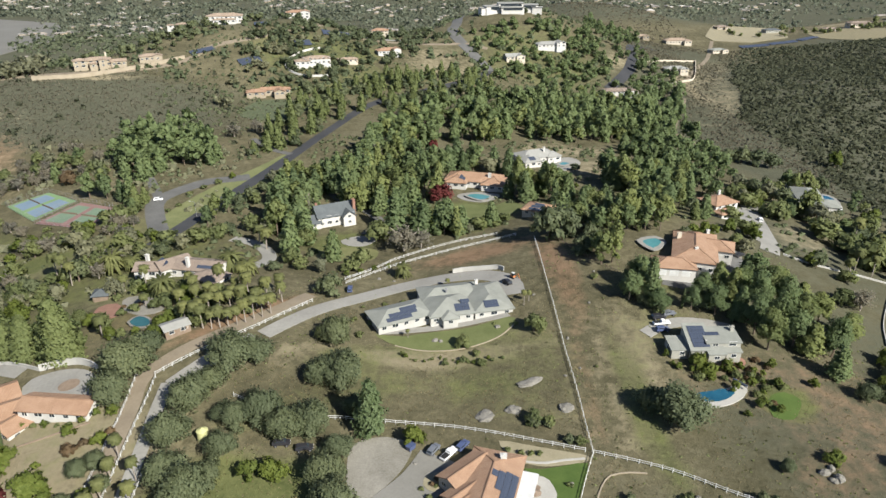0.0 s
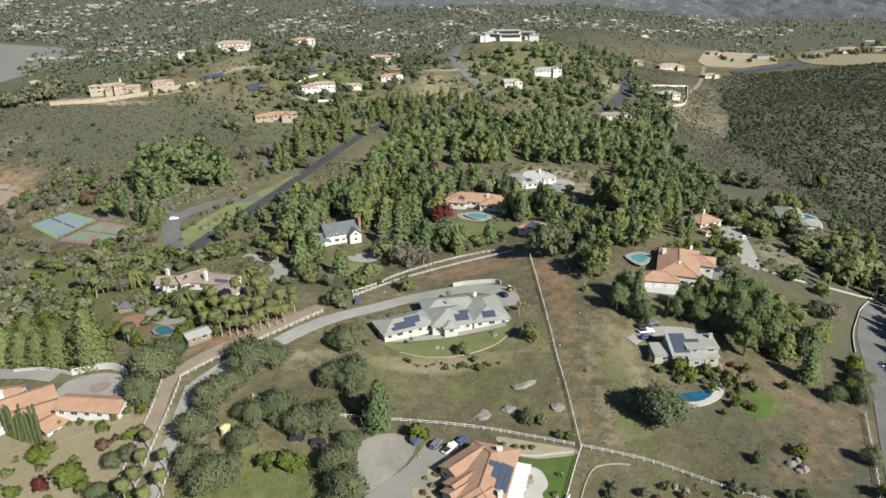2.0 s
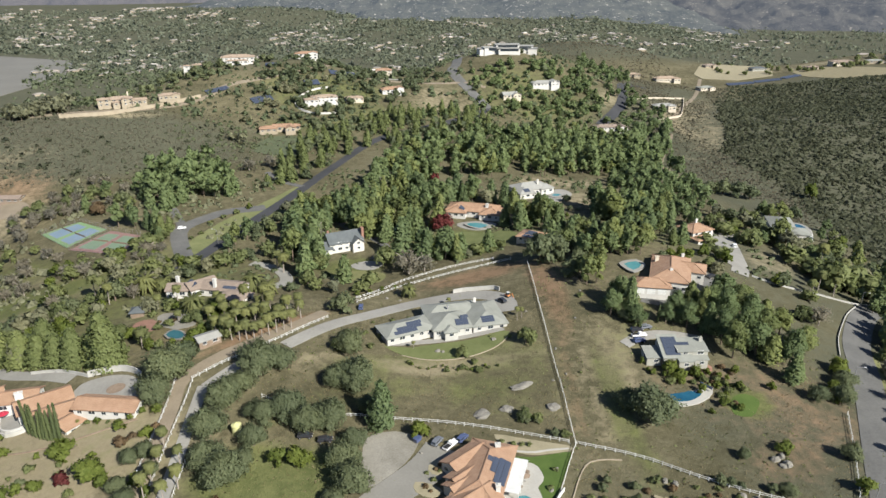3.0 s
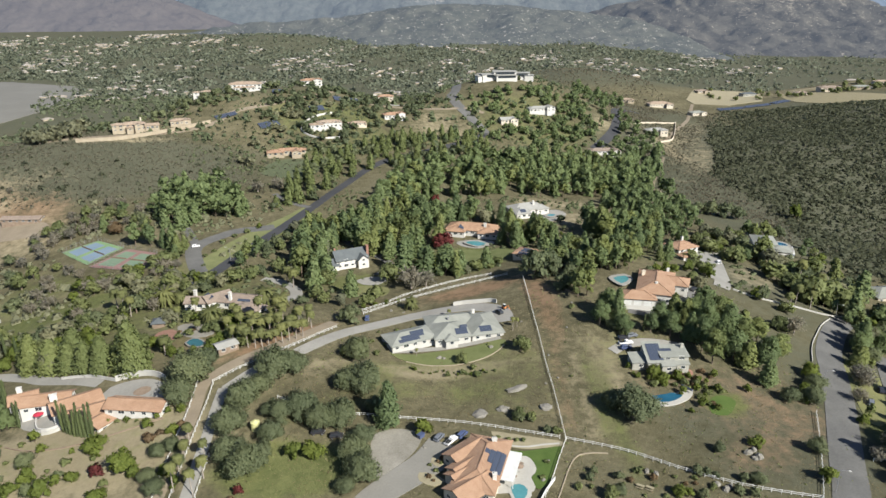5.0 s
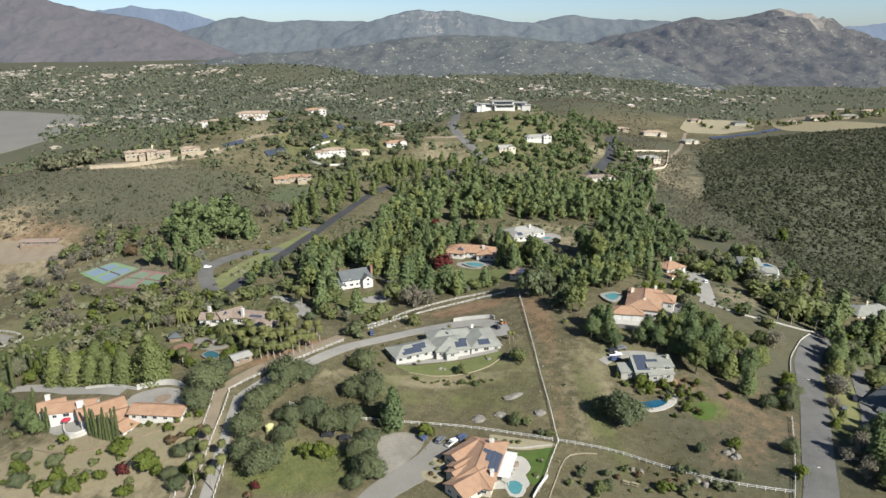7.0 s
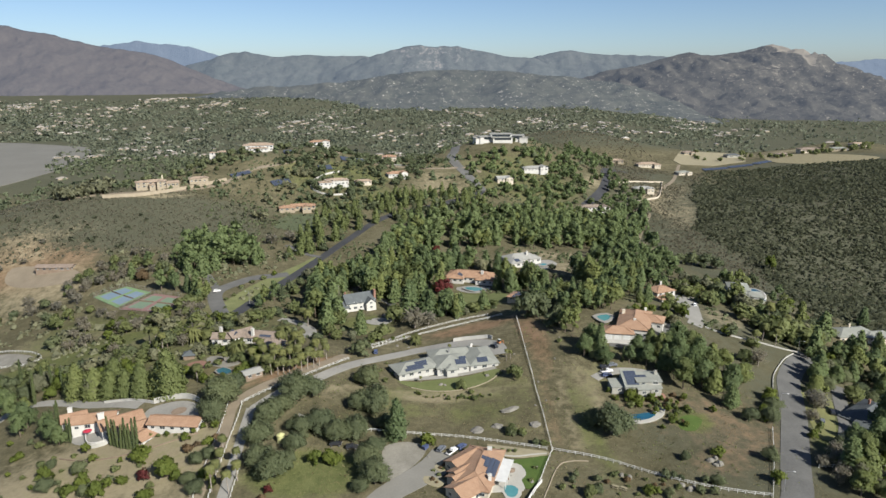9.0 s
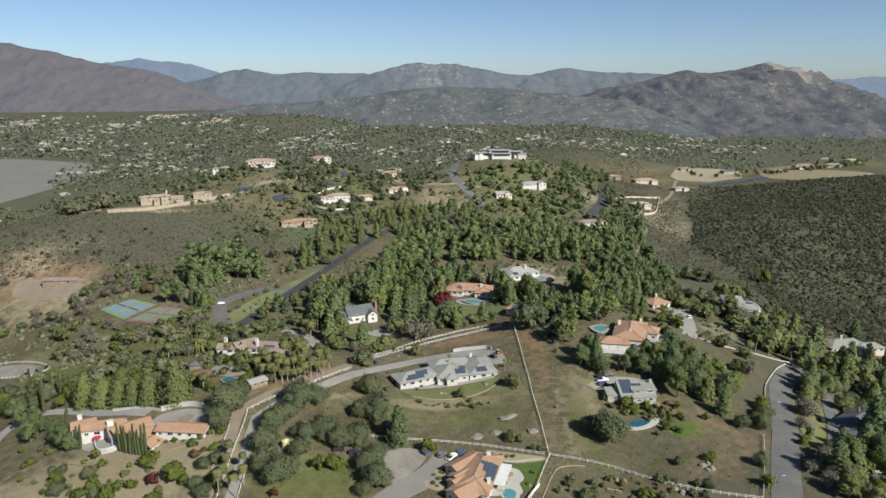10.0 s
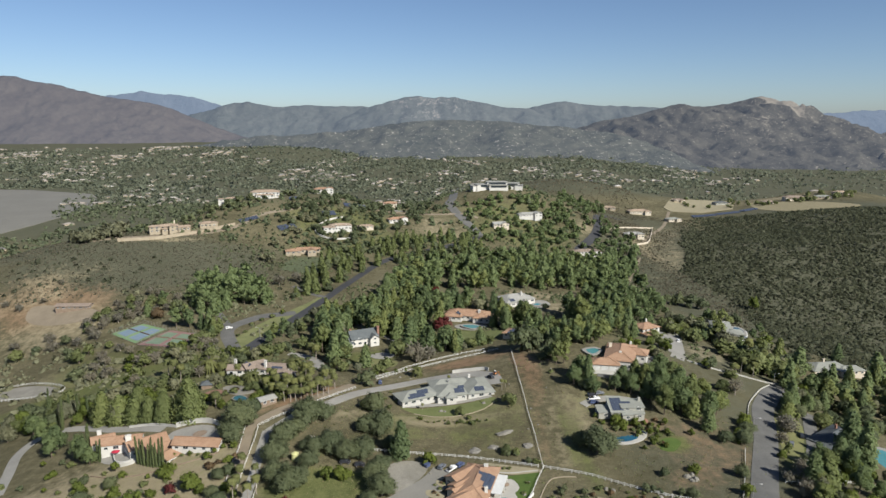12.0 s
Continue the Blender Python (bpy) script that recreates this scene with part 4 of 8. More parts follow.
barn = house((-280, 371), 2, [(0, 0, 25, 8, 0, 2.8, 'gable', 0.3)], "wood", "tile_brown", "long low wooden stable with brown roof", "stable", 0.3, name="stable", windows=True)

# houses on the ridges
ridge_villa = house((-269, 526), 28, [
    (0, 1, 20, 11, 0, 5.2, 'hip', 0.3), (-12, -2, 9, 8, 0, 5.8, 'hip', 0.3), (4, -4.5, 8, 6, 90, 5.4, 'gable', 0.3), (15, -2, 11, 8, 0, 3.6, 'gable', 0.3), (-3, -5.5, 6, 5, 90, 3.4, 'hip', 0.3)],
    "stone_tan", "tile_flat", "large tan stone villa with arched front", up=1.5, chimneys=[(7, 2, 6.5, 3, M["stucco_cream"])])
ridge_guest_house = house((-238, 550), 25, [(0, 0, 15, 9, 0, 3.8, 'hip', 0.3), (6, -2, 6, 7, 90, 4.0, 'gable', 0.3)], "stone_tan", "tile_flat", "small tan stone guest house", up=0.8)
top_villa = house((-206, 655), 12, [(0, 0, 32, 15, 0, 6.2, 'hip', 0.28), (0, -6, 20, 8, 0, 3.4, 'hip', 0.25)], "stucco_white", "tile_flat", "white villa with beige tile roof and columns", up=1.5)
top_guest_house = house((-243, 650), 12, [(0, 0, 14, 9, 0, 3.6, 'hip', 0.25), (-12, 0, 6, 6, 0, 3.0, 'hip', 0.25)], "stucco_white", "tile_flat", "small white guest house with arches", up=1.0)
red_villa = house((-146, 690), 10, [(0, 0, 20, 11, 0, 6.0, 'hip', 0.3), (8, -3, 9, 9, 90, 6.6, 'gable', 0.3)], "stucco_white", "tile_orange", "tall white house with red tile roof", up=1.2)
terrace_villa = house((-108.5, 576), 18, [(0, 0, 22, 12, 0, 4.6, 'hip', 0.28), (-12, -3, 12, 9, 0, 3.4, 'hip', 0.25)], "stucco_white", "tile_flat", "white terraced villa with beige tile roof", up=1.0)
terrace_guest_house = house((-83.5, 586), 20, [(0, 0, 16, 8, 0, 3.0, 'hip', 0.3)], "stucco_cream", "tile_flat", "low beige guest house with hip roof", up=0.8)
white_red_house = house((-53, 621), 20, [(0, 0, 18, 10, 0, 3.4, 'hip', 0.36), (8, -3, 8, 7, 90, 4.4, 'gable', 0.36)], "stucco_white", "tile_orange", "white house with bright red tile roof", up=1.0)
orange_ranch = house((-136, 516), 14, [(-9, -1, 14, 9, 0, 3.2, 'hip', 0.32), (2, 2.5, 15, 8, 0, 3.6, 'gable', 0.34), (8.5, -2.5, 11, 8, 90, 3.4, 'gable', 0.36), (12.5, 3.5, 8, 7, 0, 3.2, 'hip', 0.32)], "stone_tan", "tile_orange", "long low ranch house with orange tile roof", up=0.8, capped=True)
white_mansion = house((66, 752), 4, [
    (2, 2, 26, 13, 0, 7.0, 'shed', 0.02), (-17, -2, 18, 12, 12, 4.4, 'shed', 0.02), (21, 2, 20, 11, -6, 5.2, 'shed', 0.03), (3, -8, 24, 7, 0, 3.4, 'shed', 0.02), (-27, -5, 9, 8, 20, 3.0, 'shed', 0.02), (30, -3, 10, 7, -12, 3.0, 'shed', 0.02)],
    "stucco_white", "shingle_pale", "large modern white mansion with dark glass fronts", up=1.0, windows=False, over=0.9)
for x0, x1, y, z in ((-9, 13, -4.75, 4.0), (-23, -11, -8.6, 1.2), (13, 29, -4.2, 1.8), (-7, 13, -11.75, 0.6)):
    bm = bmesh.new()
    box(bm, (x0, y - 0.1, z), (x1, y + 0.3, z + 2.4))
    part("glass_front", bm, M["glass"], white_mansion)
east_white_house = house((100, 681), 12, [(0, 0, 24, 11, 0, 3.4, 'hip', 0.34), (11, -3, 10, 9, 90, 4.6, 'gable', 0.34)], "stucco_white", "shingle_pale", "long white house with pale roof", up=1.0)
east_gabled_house = house((63, 649), 15, [(0, 0, 15, 10, 0, 3.4, 'gable', 0.4), (6, -3, 8, 8, 90, 3.6, 'gable', 0.4)], "stucco_cream", "shingle_pale", "white gabled house behind shrubs", up=0.8)
wood_edge_house = house((155, 610), 5, [(0, 0, 26, 11, 0, 3.2, 'hip', 0.32), (12, -4, 10, 9, 90, 3.2, 'gable', 0.32)], "stucco_white", "tile_brown", "white house with reddish-brown roof behind pines", up=0.8)
walled_house = house((229, 686), 5, [(0, 0, 22, 12, 0, 4.0, 'hip', 0.34), (6, -5, 9, 8, 90, 4.6, 'hip', 0.34)], "stucco_cream", "shingle_pale", "tan house inside a pale garden wall", up=0.8)
upper_house = house((293, 896), 5, [(0, 0, 30, 14, 0, 4.0, 'hip', 0.32), (12, -5, 12, 9, 90, 4.0, 'hip', 0.32)], "stucco_cream", "tile_flat", "wide beige house at the road's end", up=1.0)
plateau_house = house((568, 975), 0, [(0, 0, 34, 14, 0, 4.5, 'hip', 0.28), (0, -7, 24, 5, 0, 3.2, 'hip', 0.2)], "stucco_cream", "tile_brown", "wide tan house on the bare plateau", up=1.0)
plateau_lodge = house((452, 985), 10, [(0, 0, 22, 12, 0, 3.6, 'hip', 0.3)], "siding_grey", "shingle_dark", "dark-roofed house on the bare plateau", up=1.0)
for k, (x, y, t, a) in enumerate(((520, 962, 10, 20), (604, 958, -8, 24), (650, 990, 5, 22), (388, 1002, 12, 18), (330, 850, 20, 20), (250, 905, -5, 18))):
    house((x, y), t, [(0, 0, a, 11, 0, 3.4, 'hip', 0.3), (a * 0.3, -4, 9, 8, 90, 3.4, 'gable', 0.3)], ("stucco_cream", "stone_tan")[k % 2], ("tile_brown", "shingle_grey", "tile_flat")[k % 3], ("low beige house on the bare plateau", "low tan house on the bare plateau")[k % 2], up=0.8)
palm_lane_house = house((-66, 700), 0, [(0, 0, 16, 10, 0, 5.0, 'hip', 0.34)], "stucco_cream", "tile_orange", "tan house with red roof behind palms", up=1.0)


# ---- trees: x, y, width of the crown ----
OAKS_A = [(-91.1, 155.5, 17), (-90.7, 145.2, 12.1), (-87.4, 163.9, 10.4), (-63.5, 158.8, 15.5), (-54.7, 162.1, 11.1), (-70.4, 141.6, 12.7), (-70.7, 128.8, 12.2), (-68, 116.6, 11.8), (-61, 110.8, 13.4), (-56.1, 115.7, 9.6), (-54.1, 124.9, 8.9), (-53.3, 135.7, 10.2), (-57, 137, 7), (-67, 147.8, 10.7), (-47, 138.4, 12.3), (-39.3, 133.1, 12.1), (-33, 135.4, 12.1), (-26.8, 116.8, 11.4), (-23, 107.6, 11.9), (-27.6, 103.6, 7.2), (-25.2, 127.1, 8.8), (-27.5, 155.9, 14), (-34.7, 155.3, 9.7), (-22.5, 143.4, 8.3), (65.4, 139, 15), (60.6, 145, 9), (70, 143, 7.5), (-89, 119.5, 6.5), (-85, 121.7, 6), (-81, 115, 5.5), (-88, 109, 7), (-84, 104, 7), (-132.4, 120.2, 6.5), (-118, 113, 4), (-140, 111, 7), (-123, 106, 6), (132.1, 150.6, 7.5)]
OAKS_B = [(124, 151, 6), (138.1, 160.7, 8), (-40.1, 209.9, 10.6), (-32.9, 176.6, 11.2), (44.7, 248.5, 15.4), (53.1, 250.5, 12), (56.5, 231.1, 9)]
SHRUBS_A = [(38.6, 131.5, 4), (27, 140.5, 5.5), (31, 139.4, 4), (178.3, 263.8, 16.5), (174, 277.7, 16.9), (179.8, 248.8, 17.6), (190.3, 251.9, 18), (196.3, 246.7, 18), (161.8, 297.9, 15.7), (154.9, 314.2, 15), (179.5, 308.5, 16.3), (156.4, 224.3, 8.2), (144.8, 204.8, 9.7), (128.7, 252.5, 11.5), (129.7, 276.1, 12.2), (8.3, 177.6, 5.2), (31.7, 183, 8), (-36.5, 176.9, 6.4), (-28.7, 273.6, 15), (7.5, 280.3, 10.5), (18, 280.2, 10.5), (23.5, 286.1, 9.6), (-32.9, 244.1, 9.5), (-36.6, 236.8, 8.3)]
SHRUBS_B = [(-121.2, 265.6, 10.9), (-108.7, 266, 12.1), (-101.1, 273.8, 10.9), (-166.7, 362.2, 14.2), (-153.5, 289.9, 13.5), (-157.7, 287, 13.5), (-150.8, 299.9, 9.2), (-172, 284, 7), (-188, 286, 4.5)]
GREEN_SHRUBS = [(-111.1, 123.5, 10.5), (-97.5, 113.5, 12), (-83.6, 111, 6), (-97.8, 132.7, 5.5), (-78.8, 106, 5), (-164, 135, 6), (-144, 118, 7.5), (-136, 132, 5.5), (-119, 105, 9), (-130, 107, 7), (-101, 103, 8), (-5.7, 132.5, 8.9), (-39.5, 118, 10), (-45.8, 117.7, 7.7), (-88.2, 129.9, 5.9), (-127, 112.3, 7.3), (148, 233.2, 11.8), (86.5, 152.7, 4.5), (87, 161.3, 5.9), (78.8, 162.6, 8.2), (81.1, 159.3, 6.8), (139.9, 168.7, 10), (265.1, 435.7, 14.6), (-126.8, 110.3, 6.4), (-116.7, 109.9, 5), (-130.2, 126.3, 4.9), (-88.7, 139.7, 5.2)]
TALL_CONIFERS = [(-167, 184, 12.5), (-157, 181, 14), (-148, 178.5, 12.5), (-139.5, 176, 11.5), (-131, 172.5, 12.5), (-123, 172, 12), (-116.5, 168.5, 15.5), (-150, 186, 13), (166.1, 181.4, 8.7)]
PINES_A = [(-17.5, 135.7, 12.1), (90.3, 192.4, 11.2), (97, 191.1, 12.5), (103.1, 188.1, 12.5), (101.7, 173.2, 12), (104.8, 168.1, 13.1), (112.2, 174.4, 12.2), (122, 191.2, 13.4), (121.7, 203.4, 13.8), (115.1, 206.1, 12.7), (112, 211.9, 12.1), (122.9, 175.8, 12.9), (119.8, 160.5, 11.4), (113.2, 157.4, 12.2), (124.2, 158.3, 11.4), (130.2, 177, 12.1), (136.9, 174.2, 11.7), (141.4, 191.6, 10.6), (131.8, 197.6, 12.2), (113.9, 167.2, 11.1), (204.3, 226.1, 11), (221.9, 240.4, 11), (228.9, 235.5, 12), (240.9, 239.2, 11), (145, 114.2, 12.6), (148, 111.7, 11.8), (179.9, 152.5, 15.1), (177.5, 136.3, 13.3), (212.4, 260.5, 15.5)]
PINES_B = [(212, 285, 9), (257.5, 297.5, 10), (164.1, 134, 11.3), (256.8, 254.3, 16.1), (177.8, 198.8, 10.6), (192.9, 231.8, 10.8), (-45.4, 248.7, 10.9), (-60.2, 269.4, 13.5), (-64.4, 253.8, 13.7), (-77.8, 290.5, 15.3), (-69.1, 294.7, 14), (-21.6, 282.2, 15.9), (-10.9, 281, 15.8), (-1.7, 279.2, 9.5), (7.5, 274.3, 8.5), (-41.3, 342.2, 15.6)]
RED_TREES = [(-0.9, 321.6, 11.8), (-6.8, 403.9, 5.7), (-105.3, 112.3, 4.5), (-58.6, 102.1, 3)]
BARE_TREES = [(-325.9, 377, 7), (-311.3, 384, 6), (-342.5, 386, 7), (-308.9, 408, 5), (-239.8, 361, 8), (158.6, 165.9, 7), (141.6, 117.8, 7), (137, 108, 6), (-137.8, 426.8, 11), (-126, 438, 10), (-16.3, 260.8, 14.9), (-8.9, 263, 11.2), (-31.5, 376, 16.9), (-40.6, 366.6, 16.5), (159.6, 167.2, 10.3), (144.4, 122.9, 8), (149.6, 201.8, 8.4), (-69.3, 304.5, 11.5)]
DATE_PALMS = [(-130.4, 233.2, 15.6), (-98.8, 204.6, 13.2), (-82.4, 231.3, 13.6), (-14.6, 231.2, 9.5), (-74.8, 226.7, 11), (-123.7, 234.3, 10)]
FAN_PALMS_A = [(-81.2, 267, 5.2), (-76.4, 260, 5.6), (-152.6, 230.7, 5.2), (-147.7, 226.9, 5.1), (-143.5, 223.8, 4.5), (-82.2, 180.4, 4), (-78.7, 178.6, 4.3), (-75.8, 177.9, 4.3), (-72.9, 177.6, 3.9), (-70.5, 178.7, 4.3), (-68.1, 179.6, 4.3), (-65.6, 180.6, 3.9), (-63.3, 182.3, 4.3), (-61.2, 184.9, 4.3), (-58.9, 186.8, 3.9), (-56.8, 189.7, 4.4), (-82.6, 186, 4), (-79.1, 185.1, 4), (-76.1, 185.9, 4.4), (-72.9, 187.6, 4.4), (-69.7, 188.3, 4), (-66.6, 190.7, 4.4), (-62.5, 193.4, 4), (-59.3, 196.3, 4.5), (-83.2, 194.4, 4.2), (-77.3, 194.3, 4.1), (-71.9, 196.9, 4.1), (-67.1, 200.9, 4.6), (-62.1, 203.3, 4.2), (-57.9, 206.8, 4.2), (-55.2, 199.5, 4.1), (-88.4, 192.5, 4.2)]
FAN_PALMS_B = [(-86.8, 201.7, 4.3), (-78.5, 204.2, 4.3), (-71.9, 209.1, 4.7), (-80.5, 124.1, 3.7), (-79.6, 117.2, 3.6), (-73.1, 116.8, 3.2), (-78.9, 110.5, 3.5), (-78.4, 104.1, 3.8), (-71, 108.8, 3.9), (-71.9, 102.1, 3.8), (189.3, 277, 6.2), (180.4, 247, 5.8), (193.5, 263.7, 5.4)]
CYPRESSES = [(-157.2, 151.8, 3.2), (-156.2, 149.6, 3), (-148.6, 143.4, 2.6), (-147.4, 142, 2.4), (-192, 199, 3.4), (-186, 197, 3.4), (-180, 195, 3.2), (-205, 203, 3.6), (-127.8, 135.6, 2.9), (-126, 134.6, 2.8), (-124.3, 133.6, 2.8), (-122.6, 132.7, 2.8), (-121.1, 132.1, 2.8), (-119.5, 131.5, 2.8), (-118.2, 131.3, 2.8), (-117, 131.4, 2.8), (-115.8, 131.5, 2.8), (-188, 185.4, 3.6)]
OAKS = OAKS_A + OAKS_B
SHRUBS = SHRUBS_A + SHRUBS_B
PINES = PINES_A + PINES_B
FAN_PALMS = FAN_PALMS_A + FAN_PALMS_B
WOOD_MAIN = [(-58, 327), (-50, 390), (-27, 476), (28, 527), (105, 586), (173, 581), (167, 471), (139, 351), (84, 240), (62, 253), (52, 321), (32, 291), (15, 270), (-6, 276), (-33, 293), (-52, 306)]
WOOD_WEST = [(-196, 370), (-197, 413), (-153, 423), (-128, 364), (-154, 363), (-166, 337)]
WOOD_HOUSE = [(-80, 272), (-86, 336), (-59, 357), (-40, 331), (-66, 326), (-62, 271)]
MIXED_WEST = [(-204, 274), (-192, 281), (-137, 279), (-112, 262), (-125, 239), (-146, 238), (-138, 207), (-162, 206)]
MIXED_FAR_WEST = [(-302, 312), (-301, 352), (-256, 355), (-206, 308), (-143, 277), (-125, 233), (-157, 211), (-204, 237), (-251, 292)]
HEDGE_WEST = [(-231, 203), (-213, 224), (-153, 209), (-138, 175), (-195, 192), (-212, 174)]
ROADSIDE = [(-124, 384), (-113, 495), (-64, 557), (31, 598), (43, 554), (-28, 497), (-60, 481), (-82, 418), (-105, 390)]
ORCHARD_FAR = [(16, 604), (23, 697), (64, 720), (149, 739), (158, 657), (106, 600)]
EAST_ROW = [(139, 328), (202, 378), (223, 296), (224, 254), (195, 215), (179, 237), (178, 298)]
RED_BARK_WEST = [(-251, 354), (-241, 399), (-224, 413), (-181, 344), (-206, 308)]


def quads_mesh(name, q, soft=False):
    """A mesh of loose faces, from an array (n, corners, 3); soft: the last row of each face is the way that its leaf is shaded."""
    q = np.asarray(q, np.float32)
    if soft:
        q, nrm = q[:, :-1].copy(), q[:, -1]
        nrm = nrm / (np.linalg.norm(nrm, axis=1, keepdims=True) + 1e-9)
        face = np.cross(q[:, 1] - q[:, 0], q[:, 2] - q[:, 0])
        turned = (face * nrm).sum(1) < 0
        q[turned] = q[turned][:, ::-1]
    n, k = np.shape(q)[:2]
    me = bpy.data.meshes.new(name)
    me.vertices.add(k * n)
    me.vertices.foreach_set("co", q.ravel())
    me.loops.add(k * n)
    me.loops.foreach_set("vertex_index", np.arange(k * n, dtype=np.int32))
    me.polygons.add(n)
    me.polygons.foreach_set("loop_start", np.arange(0, k * n, k, dtype=np.int32))
    me.update(calc_edges=True)
    if soft:
        me.polygons.foreach_set("use_smooth", np.ones(n, bool))
        face /= np.linalg.norm(face, axis=1, keepdims=True) + 1e-9
        face[turned] *= -1
        nrm = nrm * 0.75 + face * 0.25
        me.normals_split_custom_set(np.repeat(nrm / np.linalg.norm(nrm, axis=1, keepdims=True), k, 0).tolist())
    return me


def shaded(q, nrm):
    """Leaves with the way that each is shaded as a last row."""
    return np.concatenate([q, np.asarray(nrm)[:, None, :]], 1)


def leaf_quads(rng, centre, normal, size, stretch=1.0, wild=0.6):
    """Leaf blades at the centres that face roughly along the normals, folded and turned at random."""
    n = len(centre)
    nrm = normal + rng.normal(0, wild, (n, 3))
    nrm /= np.linalg.norm(nrm, axis=1, keepdims=True) + 1e-9
    u = np.cross(nrm, rng.normal(0, 1, (n, 3)))
    u /= np.linalg.norm(u, axis=1, keepdims=True) + 1e-9
    v = np.cross(nrm, u)
    s = (np.asarray(size) * rng.uniform(0.6, 1.3, n))[:, None] / 2
    bend = nrm * s * rng.uniform(-0.6, 0.6, (n, 1))
    return np.stack([centre - u * s * 1.3 * stretch - v * s * 0.8, centre + u * s * 1.3 * stretch - v * s * 0.8 + bend, centre + v * s * 1.5 - bend], 1)


def sphere_points(rng, n):
    d = rng.normal(0, 1, (n, 3))
    return d / np.linalg.norm(d, axis=1, keepdims=True)


def lobe_crown(seed, lobes, clumps, leaves, leaf, tall=0.8, lift=0.3):
    """A broad crown one metre wide: uneven lobes, each with tufts of leaves over its skin and larger leaves within."""
    rng = np.random.default_rng(seed)
    q = []
    for k in range(lobes):
        a = k * 2.4 + rng.uniform(0, 0.9)
        r = 0.32 * math.sqrt((k + 0.3) / lobes) * rng.uniform(0.8, 1.15)
        rad = rng.uniform(0.13, 0.25) * (1.2 - 0.8 * r)
        low = -0.16 * tall if k % 4 == 3 else 0.0
        c = np.array([math.cos(a) * r, math.sin(a) * r, lift + low + tall * (0.42 - r * 0.75) + rng.uniform(-0.12, 0.12) * tall])
        d = sphere_points(rng, clumps)
        d[:, 2] = np.where(d[:, 2] < -0.55, -d[:, 2], d[:, 2])
        tuft = c + d * rad * rng.uniform(0.6, 1.2, (clumps, 1)) * np.array([1, 1, 0.9])
        n = np.repeat(d, leaves, 0)
        p = np.repeat(tuft, leaves, 0) + rng.normal(0, rad * 0.22, (clumps * leaves, 3))
        out = p - np.array([0, 0, lift + 0.1 * tall])
        out = out / (np.linalg.norm(out, axis=1, keepdims=True) + 1e-9)
        q.append(shaded(leaf_quads(rng, p, n + np.array([0, 0, 0.25]), leaf, 1.0, 0.5), n * 0.85 + out * 0.5 + rng.normal(0, 0.18, p.shape)))
        d = sphere_points(rng, 8)
        q.append(shaded(leaf_quads(rng, c + d * rad * 0.3, d, rad * 0.5, 1.0, 0.2), d))
    q = np.concatenate(q)
    leafy = q[:, :3]
    leafy *= 0.5 / np.percentile(np.hypot(leafy[..., 0], leafy[..., 1]), 97)
    leafy[..., 2] -= min(0.0, leafy[..., 2].min())
    return q


def cone_crown(seed, levels, boughs, leaves, leaf, wide=0.46, tall=1.4, low=0.15, power=0.6, droop=-0.12, core=True):
    """A pine's crown about one metre wide: whorls of ragged boughs, leafy from tip to half way in, shorter to the top."""
    rng = np.random.default_rng(seed)
    q = []
    lean = rng.uniform(-0.05, 0.05, 2)
    for k in range(levels):
        f = k / (levels - 1)
        z = low + (tall - low) * f
        mid = np.array([lean[0] * f * 2, lean[1] * f * 2, z])
        reach = wide * ((1 - f) ** power * 0.95 + 0.05) * (0.72 + 0.28 * min(1, f * 4))
        n = max(4, int(boughs * reach / wide) + 2)
        for j in range(n):
            a = (j + rng.uniform(-0.4, 0.4)) * 2 * math.pi / n + k * 1.1
            r = reach * rng.uniform(0.70, 1.10) * (1 + 0.16 * math.sin(3 * a + k * 0.9 + seed))
            d = np.array([math.cos(a), math.sin(a), 0.0])
            tip = mid + d * r + np.array([0, 0, droop * r + rng.normal(0, 0.03)])
            t = rng.uniform(0.0, 0.62, (leaves, 1)) ** 1.3
            c = tip + (mid - tip) * t + rng.normal(0, 0.034, (leaves, 3)) * np.array([1, 1, 0.9])
            way = np.tile(d * 0.8 + np.array([0, 0, 0.55]), (leaves, 1)) + (c - tip) * np.array([0, 0, 6.0])
            q.append(shaded(leaf_quads(rng, c, np.tile(d * 0.7 + np.array([0, 0, 0.8]), (leaves, 1)), leaf, 1.2, 0.55), way + rng.normal(0, 0.2, (leaves, 3))))
        if core:
            d = sphere_points(rng, 4)
            q.append(shaded(leaf_quads(rng, d * reach * 0.25 * np.array([1, 1, 0.3]) + mid, d, reach * 0.36 + 0.02, 1.0, 0.2), d))
    return np.concatenate(q)


